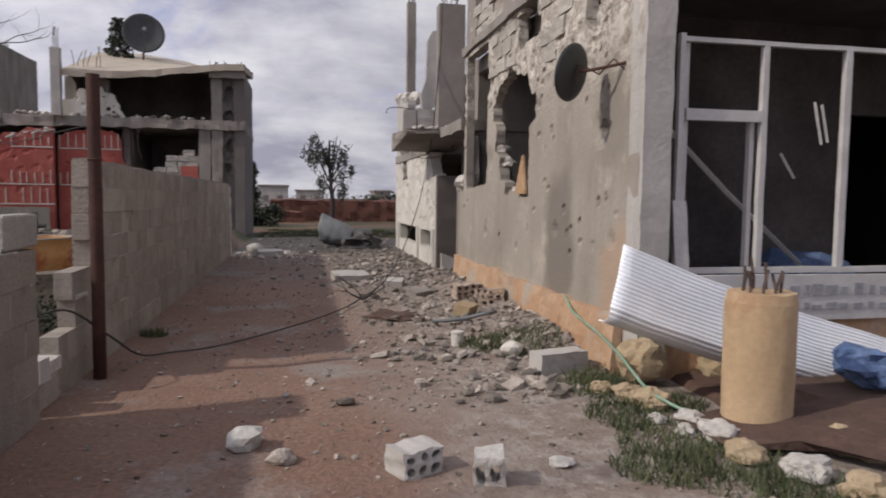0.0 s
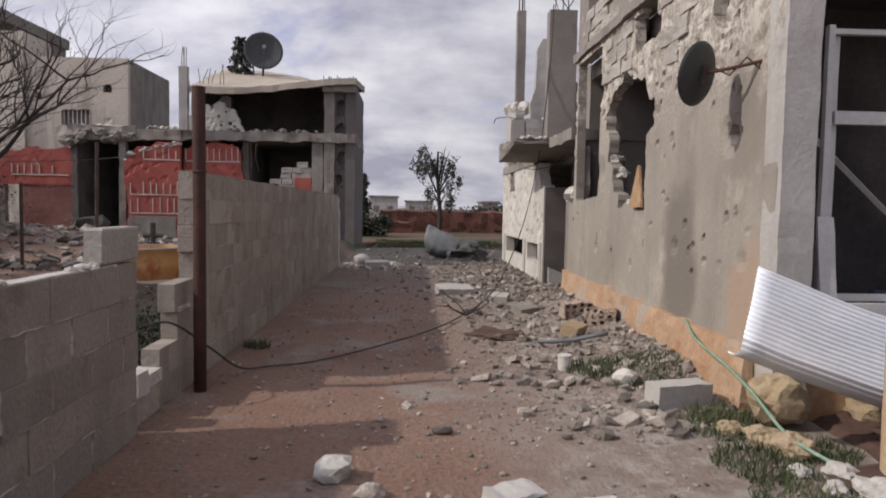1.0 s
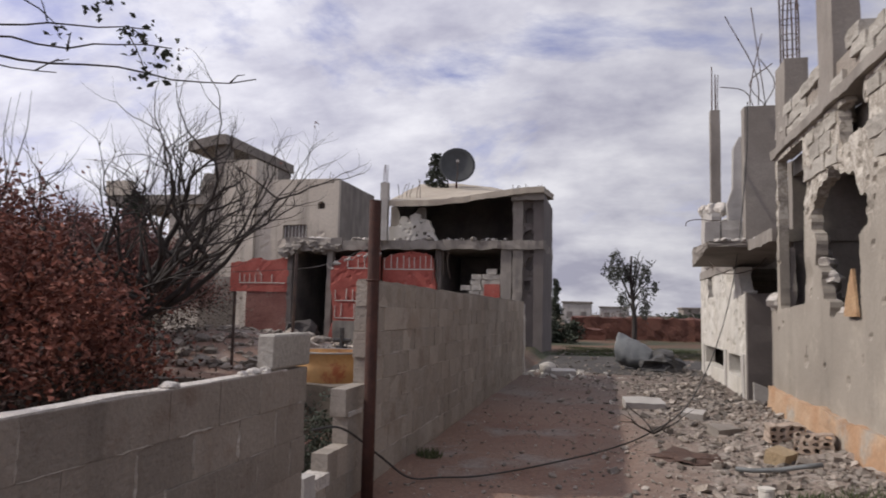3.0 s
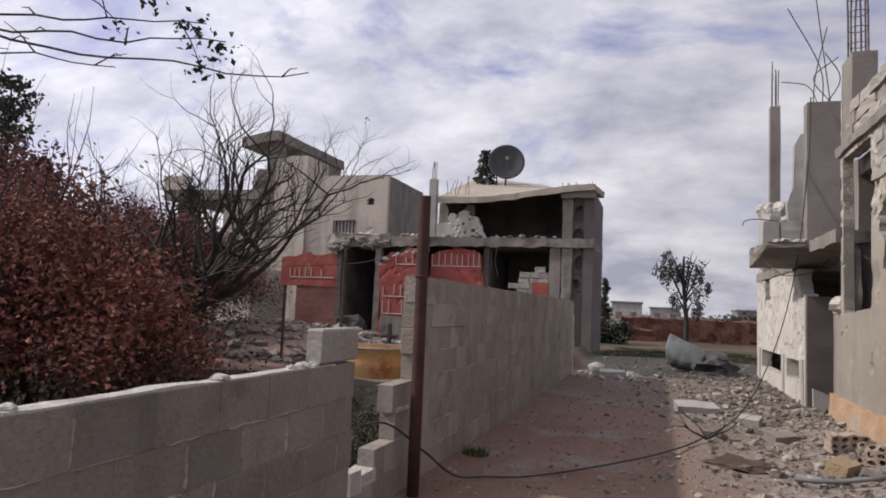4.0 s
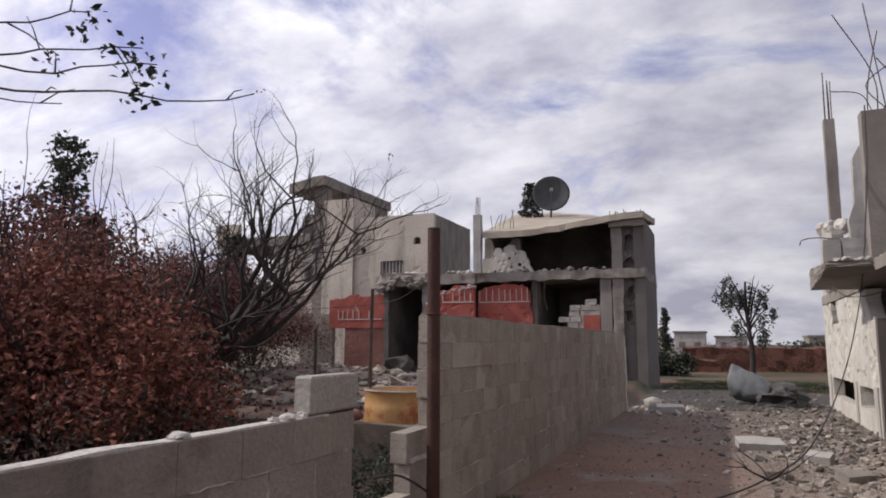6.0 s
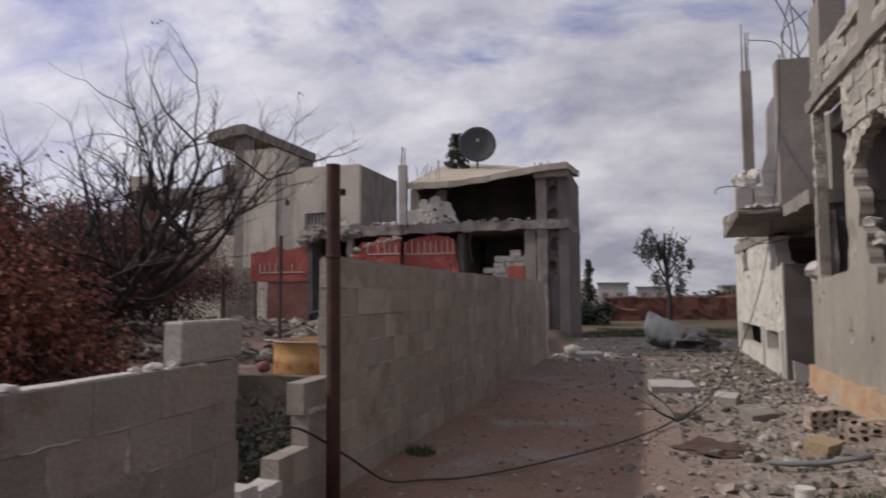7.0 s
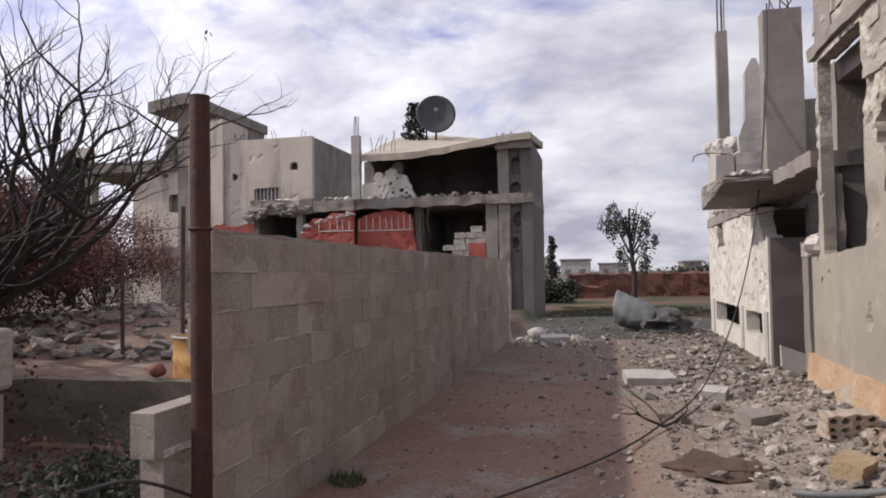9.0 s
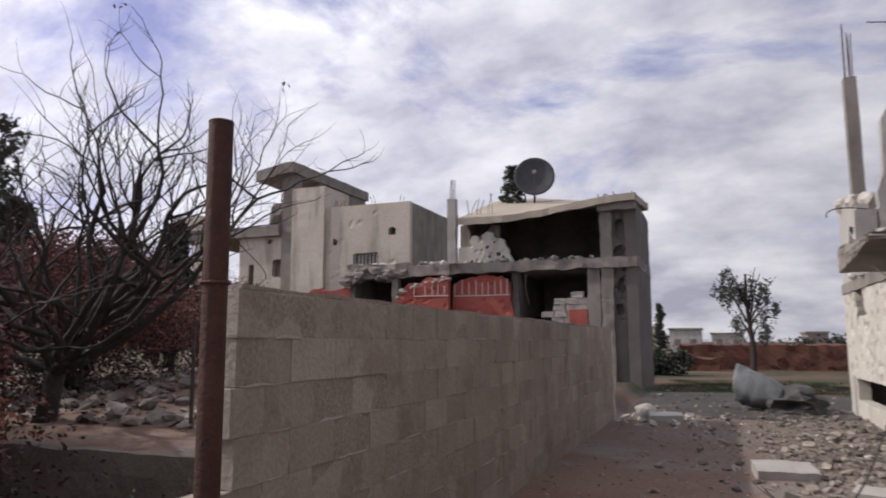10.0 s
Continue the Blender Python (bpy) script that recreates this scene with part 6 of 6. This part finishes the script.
set_rock("kerb_stone", (3.02, 4.90, 0.20), 0.36, 61, M_ROCK_YELLOW, "large yellowish stone under the metal sheet", 1.0, 0.24, 3)
set_rock("kerb_stone", (3.7, 4.85, 0.14), 0.34, 62, M_ROCK_YELLOW, "large yellowish stone under the metal sheet", 0.8, 0.24, 3)


def loose_block(at, turn, label, size=(0.4, 0.2, 0.19), mat=M_CONCRETE_PALE, tilt=0.0, seed=0.0):
    x, y = at
    z = ground_z(x, y) + size[2] / 2 - 0.01
    m = Matrix.Translation((x, y, z + (at[2] if len(at) > 2 else 0))) @ Euler((tilt, 0, turn)).to_matrix().to_4x4()
    h = [s / 2 for s in size]
    single("loose_block", moved(gridbox([-a for a in h], h, 0.07, 0.014, seed), m), mat, label, "block", "loose blocks")


loose_block((2.52, 5.38), 0.22, "grey concrete block lying among rubble", (0.46, 0.2, 0.18), seed=1.0)
loose_block((1.26, 12.4), 0.1, "broken pale concrete slab among rubble", (0.62, 0.5, 0.13), M_CONCRETE_PALE, 0.10, 2.0)
loose_block((2.1, 9.9), 0.5, "broken grey concrete block among rubble", (0.32, 0.22, 0.12), M_CONCRETE, 0.2, 3.0)
loose_block((1.9, 11.2), -0.4, "broken pale concrete block among rubble", (0.30, 0.22, 0.14), M_CONCRETE_PALE, 0.2, 4.0)
loose_block((2.34, 8.0), 0.9, "broken grey concrete block among rubble", (0.26, 0.2, 0.14), M_ROCK_YELLOW, 0.2, 5.0)
loose_block((-0.35, 17.5), 0.15, "broken pale concrete block among rubble", (0.6, 0.35, 0.16), M_CONCRETE_PALE, 0.1, 6.0)
single("loose_block", gridbox((-1.46, 5.05, 0.21), (-1.29, 5.30, 0.30), 0.06, 0.02, 3.0), M_MORTAR_PALE, "pale broken mortar in the wall's gap", "block", "loose blocks")
single("loose_block", gridbox((-1.44, 5.66, 0.645), (-1.29, 5.95, 0.675), 0.05, 0.012, 5.0), M_MORTAR_PALE, "pale broken mortar in the wall's gap", "block", "loose blocks")
single("loose_block", gridbox((-1.45, 4.80, 0.21), (-1.26, 4.98, 0.36), 0.06, 0.02, 8.0), M_CONCRETE_PALE, "small pale broken block in the wall's gap", "block", "loose blocks")


def hollow_block(at, turn, size, holes, mat, label, tilt=0.0):
    """A hollow building block: a real grid of through openings."""
    nx, nz = holes
    outline = box_outline(0, size[0], 0, size[2])
    cut = []
    for i in range(nx):
        for j in range(nz):
            cx, cz = (i + 0.5) * size[0] / nx, (j + 0.5) * size[2] / nz
            rx, rz = size[0] / nx * 0.34, size[2] / nz * 0.34
            cut.append(([(cx + rx * math.cos(a), cz + rz * math.sin(a)) for a in [k * math.pi / 4 for k in range(8)]], 0.0))
    shape = panel((-size[0] / 2, -size[1] / 2, 0), (1, 0, 0), (0, 1, 0), outline, cut, size[1], 0.012, 0.0, 0.002)
    m = Matrix.Translation((at[0], at[1], ground_z(at[0], at[1]) - 0.01 + (at[2] if len(at) > 2 else 0))) @ Euler((tilt, 0, turn)).to_matrix().to_4x4()
    shape = ([Vector(v) + rough_at(v, 0.03, 5.0, turn) for v in shape[0]], shape[1])
    single("hollow_block", moved(shape, m), mat, label, "block", "hollow blocks")


hollow_block((1.0, 3.50), 0.35, (0.25, 0.17, 0.15), (3, 2), M_CONCRETE_PALE, "broken hollow concrete block on the bare earth", -0.1)
hollow_block((1.35, 3.28), -0.2, (0.15, 0.15, 0.17), (2, 1), M_ROCK_PALE, "half a hollow concrete block on end", 0.05)
hollow_block((2.58, 8.95), 0.15, (0.36, 0.2, 0.2), (4, 3), M_TERRACOTTA, "perforated clay block among rubble", 0.1)
hollow_block((2.70, 8.25), -0.25, (0.36, 0.2, 0.2), (4, 3), M_TERRACOTTA, "perforated clay block among rubble", -0.15)
can_z = ground_z(1.9, 6.5)
single("white_can", tube([(1.9, 6.5, can_z), (1.9, 6.5, can_z + 0.115), (1.9, 6.5, can_z + 0.12), (1.9, 6.5, can_z + 0.14)], [0.06, 0.06, 0.064, 0.064], 18), M_PLASTER_WHITE, "small white plastic can among rubble", "can")
single("pipe", tube([(x, 7.45 - 0.2 * (x - 2.18), ground_z(x, 7.45) + 0.07) for x in (1.84, 2.0, 2.2, 2.4, 2.55)], 0.022, 8), M_TANK, "grey plastic pipe lying across the rubble", "pipe", smooth=True)
single("wood_splinter", panel((2.955, 0, 0), (0, 1, 0), (1, 0, 0), [(7.70, 1.52), (8.10, 1.52), (7.84, 1.98), (7.80, 1.98)], (), 0.028, 0.04, 0.0), M_WOOD, "broken triangular wooden board in the opening", "board")
single("soil_patch", moved(rock_shape(0.62, 7.7, 0.12, 0.5, 3), Matrix.Translation((1.52, 8.28, 0.02))), M_SOIL, "flat patch of dark reddish brown soil", "earth")


def scatter(name, label, count, size, place, mat, seed, level=0, flat=0.5):
    """Stones past counting, joined."""
    rng = random.Random(seed)
    kinds = []
    for k in range(14):
        if level == 0:
            bm = bmesh.new()
            bmesh.ops.create_icosphere(bm, subdivisions=1, radius=0.5)
            pts = [v.co.copy() for v in bm.verts]
            tri = [tuple(v.index for v in f.verts) for f in bm.faces]
            bm.free()
            pts = [Vector((p.x * rng.uniform(0.75, 1.2), p.y * rng.uniform(0.75, 1.2), p.z * flat * rng.uniform(0.7, 1.2))) for p in pts]
            sh = rng.uniform(-0.4, 0.4)
            pts = [Vector((max(-0.42, min(0.42, p.x + sh * p.z)), max(-0.36, min(0.36, p.y)), max(-0.26, min(0.26, p.z)))) for p in pts]
        if k % 3:
            bm = bmesh.new()
            bmesh.ops.create_cube(bm, size=0.8)
            grew = [rng.uniform(0.6, 1.25), rng.uniform(0.5, 1.0), flat * rng.uniform(0.5, 1.1)]
            pts = [Vector([v.co[i] * grew[i] * rng.uniform(0.55, 1.15) for i in range(3)]) for v in bm.verts]
            bmesh.ops.triangulate(bm, faces=bm.faces[:])
            tri = [tuple(v.index for v in f.verts) for f in bm.faces]
            bm.free()
        kinds.append((np.array([tuple(p) for p in pts]), np.array(tri)))
    vs, fs, n = [], [], 0
    for _ in range(count):
        spot = place(rng)
        if spot is None:
            continue
        x, y = spot
        s = size[0] * (size[1] / size[0]) ** (rng.random() ** 2.2)
        v, f = kinds[rng.randrange(len(kinds))]
        rot = np.array(Euler((rng.uniform(-0.5, 0.5), rng.uniform(-0.5, 0.5), rng.uniform(0, 6.28))).to_matrix())
        vs.append((v * s) @ rot.T + (x, y, ground_z(x, y) + s * 0.14))
        fs.append(f + n)
        n += len(v)
    single(name, (np.concatenate(vs).tolist(), np.concatenate(fs).tolist()), mat, label, "rubble", kind="stuff")


def by_facade(rng):
    y = rng.uniform(4.6, 16.5)
    x = min(2.95, 2.9 - abs(rng.gauss(0, 0.95)))
    if y > 11.6:
        x += rng.uniform(-0.4, 0.4)
    return (x, y) if x > -0.9 else None


def over_alley(rng):
    return rng.uniform(-1.15, 2.95), rng.uniform(0.8, 22)


def at_wall_end(rng):
    return rng.gauss(-0.4, 0.6), rng.gauss(17.8, 0.7)


def far_rubble(rng):
    x = 3.3 - abs(rng.gauss(0, 1.35))
    return (x, rng.uniform(11, 21)) if x > -0.8 else None


def over_lane(rng):
    return rng.uniform(-1.2, 7.0), rng.uniform(17.5, 28)


def garden_rubble(rng):
    return rng.uniform(-12.0, -1.8), 9.4 + abs(rng.gauss(0, 4.2))


scatter("rubble_field", "grey and pale rubble along the facade", 3300, (0.016, 0.18), by_facade, M_STONE, 1)
scatter("rubble_field", "grey and pale rubble below the balcony house", 1500, (0.02, 0.20), far_rubble, M_STONE_GREY, 2)
scatter("rubble_field", "grey rubble strewn over the cross lane", 700, (0.03, 0.20), over_lane, M_STONE_GREY, 7)
scatter("rubble_field", "grey and pale rubble in the garden", 2600, (0.05, 0.36), garden_rubble, M_STONE, 3)
scatter("rubble_field", "pale rubble at the wall's end", 110, (0.05, 0.24), at_wall_end, M_ROCK_PALE, 4)
scatter("gravel", "small stones strewn over the alley", 6000, (0.010, 0.06), over_alley, M_STONE, 5)
scatter("gravel", "small stones strewn along the facade", 9000, (0.010, 0.05), by_facade, M_STONE, 6)


def tufts(spots, seed, per=60):
    rng = random.Random(seed)
    verts, faces = [], []
    for x, y, r in spots:
        for _ in range(int(per * r * 8)):
            a, q = rng.uniform(0, 6.28), r * math.sqrt(rng.random())
            bx, by = x + q * math.cos(a), y + q * math.sin(a)
            b = Vector((bx, by, ground_z(bx, by) - 0.005))
            h = rng.uniform(0.03, 0.11)
            lean = Vector((rng.uniform(-1, 1), rng.uniform(-1, 1), 0)) * h * 0.6
            w = Vector((rng.uniform(-1, 1), rng.uniform(-1, 1), 0)).normalized() * 0.006
            n = len(verts)
            verts += [b - w, b + w, b + lean + Vector((0, 0, h))]
            faces.append((n, n + 1, n + 2))
    return verts, faces


weed_rng = random.Random(19)
single("lane_weeds", tufts([(weed_rng.uniform(-1.0, 6.0), weed_rng.uniform(25.3, 33.0), 0.45) for _ in range(150)], 18, 30), M_GRASS, "low green weeds along the far lane", "grass", kind="stuff")
single("grass_tufts", tufts([(2.45, 6.15, 0.42), (2.2, 6.4, 0.3), (2.62, 3.72, 0.35), (2.55, 4.2, 0.28), (2.68, 3.2, 0.4), (2.9, 2.9, 0.3), (2.75, 5.1, 0.25), (-1.1, 7.5, 0.14), (2.62, 4.85, 0.3), (2.35, 3.3, 0.3), (3.0, 4.35, 0.22)], 15, 220), M_GRASS, "short green weeds between the stones", "grass", kind="stuff")
gap_rng = random.Random(41)
single("weed_bush", leaves(gap_rng, [(min(-1.72, gap_rng.gauss(-2.2, 0.35)), gap_rng.gauss(6.2, 0.7), abs(gap_rng.gauss(0.0, 0.22))) for _ in range(190)], 26, 0.06, 0.05, 0.0), M_LEAF_DARK, "low dark green weeds behind the wall's gap", "weeds", kind="stuff")
litter_rng = random.Random(16)
litter = []
while len(litter) < 420:
    lx, ly = litter_rng.uniform(-6.5, -1.6), litter_rng.uniform(3.6, 8.0)
    litter.append((lx, ly, ground_z(lx, ly) + 0.01))
single("leaf_litter", leaves(litter_rng, litter, 14, 0.10, 0.055, 0.0), M_LEAF_DRY, "dead brown leaves strewn over the garden soil", "leaves", kind="stuff")
single("garden_soil", moved(rock_shape(1.0, 3.3, 0.03, 0.2, 3), Matrix.Translation((-3.9, 6.0, 0.03)) @ Matrix.Diagonal((4.6, 4.0, 1, 1))), M_SOIL, "dark bare garden soil between the walls", "earth", kind="structure")

# ---------------------------------------------------------------- blocks of the walls
lay_rng = random.Random(2)
STARTS = (4.74, 5.28, 5.66, 5.60, 6.08, 6.06, 6.04, 6.09)
for k, first in enumerate(STARTS):
    lay_course(tall_wall, -1.365, first, 17.45, k * 0.2155, 0.2155, 9.23 + (0 if k % 2 else 0.209), lay_rng, (9.23, 9.23 - 2 * 0.418) if k % 2 else (11.12,), 0.65, BLOCK_MESH_TAN)
for k in range(5):
    lay_course(low_wall, -1.285, -3.95, 4.72 - 0.02 * (k % 2), k * 0.221, 0.221, 4.72 - (0 if k % 2 else 0.209) - 0.418 * 22, lay_rng, (), 0.5)
part("brick", block_mesh("brick", BLOCK, M_BLOCK_PALE, 0.012), None, low_wall, "pale loose block", at=Matrix.Translation((-1.285, 4.49, 1.222)) @ Euler((0.0, 0.01, 0.015)).to_matrix().to_4x4() @ Matrix.Diagonal((0.55, 1.32, 1.0, 1)))
for k in range(3):
    y = 6.0 + 0.2 * k
    while y < 10.9:
        if lay_rng.random() > 0.12 + 0.12 * k and not (8.3 < y + 0.2 < 9.0 and k > 0):
            m = Matrix.Translation((FX + 0.125 + lay_rng.uniform(-0.012, 0.012), y + 0.2, 3.965 + 0.168 * k)) @ Euler((lay_rng.uniform(-0.02, 0.02), 0, lay_rng.uniform(-0.03, 0.03))).to_matrix().to_4x4() @ Matrix.Diagonal((1.05, 0.96, 0.78, 1))
            part("brick", CHIPPED[lay_rng.randrange(5)], None, parapet_a, at=m)
        y += 0.415
for wall, strips in SMEARS.items():
    part("mortar_smear", join(*strips), M_SMEAR, wall, "pale mortar squeezed over the joints", kind="stuff")
for y, size in ((4.22, 0.07), (4.08, 0.09), (3.96, 0.06), (3.30, 0.08), (2.2, 0.06)):
    part("mortar_lump", moved(rock_shape(size, y * 3, 0.6, 0.3, 2), Matrix.Translation((-1.275, y, 1.118))), M_MORTAR_PALE, low_wall)
# stepped remains of a block wall in the burnt house
for k, first in enumerate((-4.55, -4.55, -4.35, -4.5, -4.3, -4.1, -3.72)):
    x = first + (0.0 if k % 2 else 0.16)
    while x < -3.2:
        m = Matrix.Translation((min(x + 0.2, -3.22), 25.14 + lay_rng.uniform(-0.02, 0.02), 1.72 + 0.2 * k)) @ Euler((0, lay_rng.uniform(-0.03, 0.03), radians(90) + lay_rng.uniform(-0.04, 0.04))).to_matrix().to_4x4() @ Matrix.Diagonal((1, 0.93, 0.93, 1))
        part("brick", CHIPPED[lay_rng.randrange(5)], None, burnt_house, at=m)
        x += 0.4
part("broken_wall", gridbox((-4.5, 25.06, 0.1), (-3.05, 25.22, 1.66), 0.3, 0.02), M_CONCRETE_PALE, burnt_house)
pitch_y, pitch_z = 0.41, 0.205
for i in range(12):
    for j in range(8):
        y, z = 6.3 + i * pitch_y + (0.2 if j % 2 else 0), 2.62 + j * pitch_z
        if any(poly_inside(np.array([y]), np.array([z]), poly)[0] > 0.03 for poly in SCARS) and lay_rng.random() > 0.12 and z < 3.66:
            m = Matrix.Translation((FX + 0.107 + lay_rng.uniform(-0.004, 0.012), y, z)) @ Euler((lay_rng.uniform(-0.015, 0.015), 0, lay_rng.uniform(-0.02, 0.02))).to_matrix().to_4x4() @ Matrix.Diagonal((1, 0.95, 0.94, 1))
            part("brick", CHIPPED[lay_rng.randrange(5)], None, facade_a, at=m)
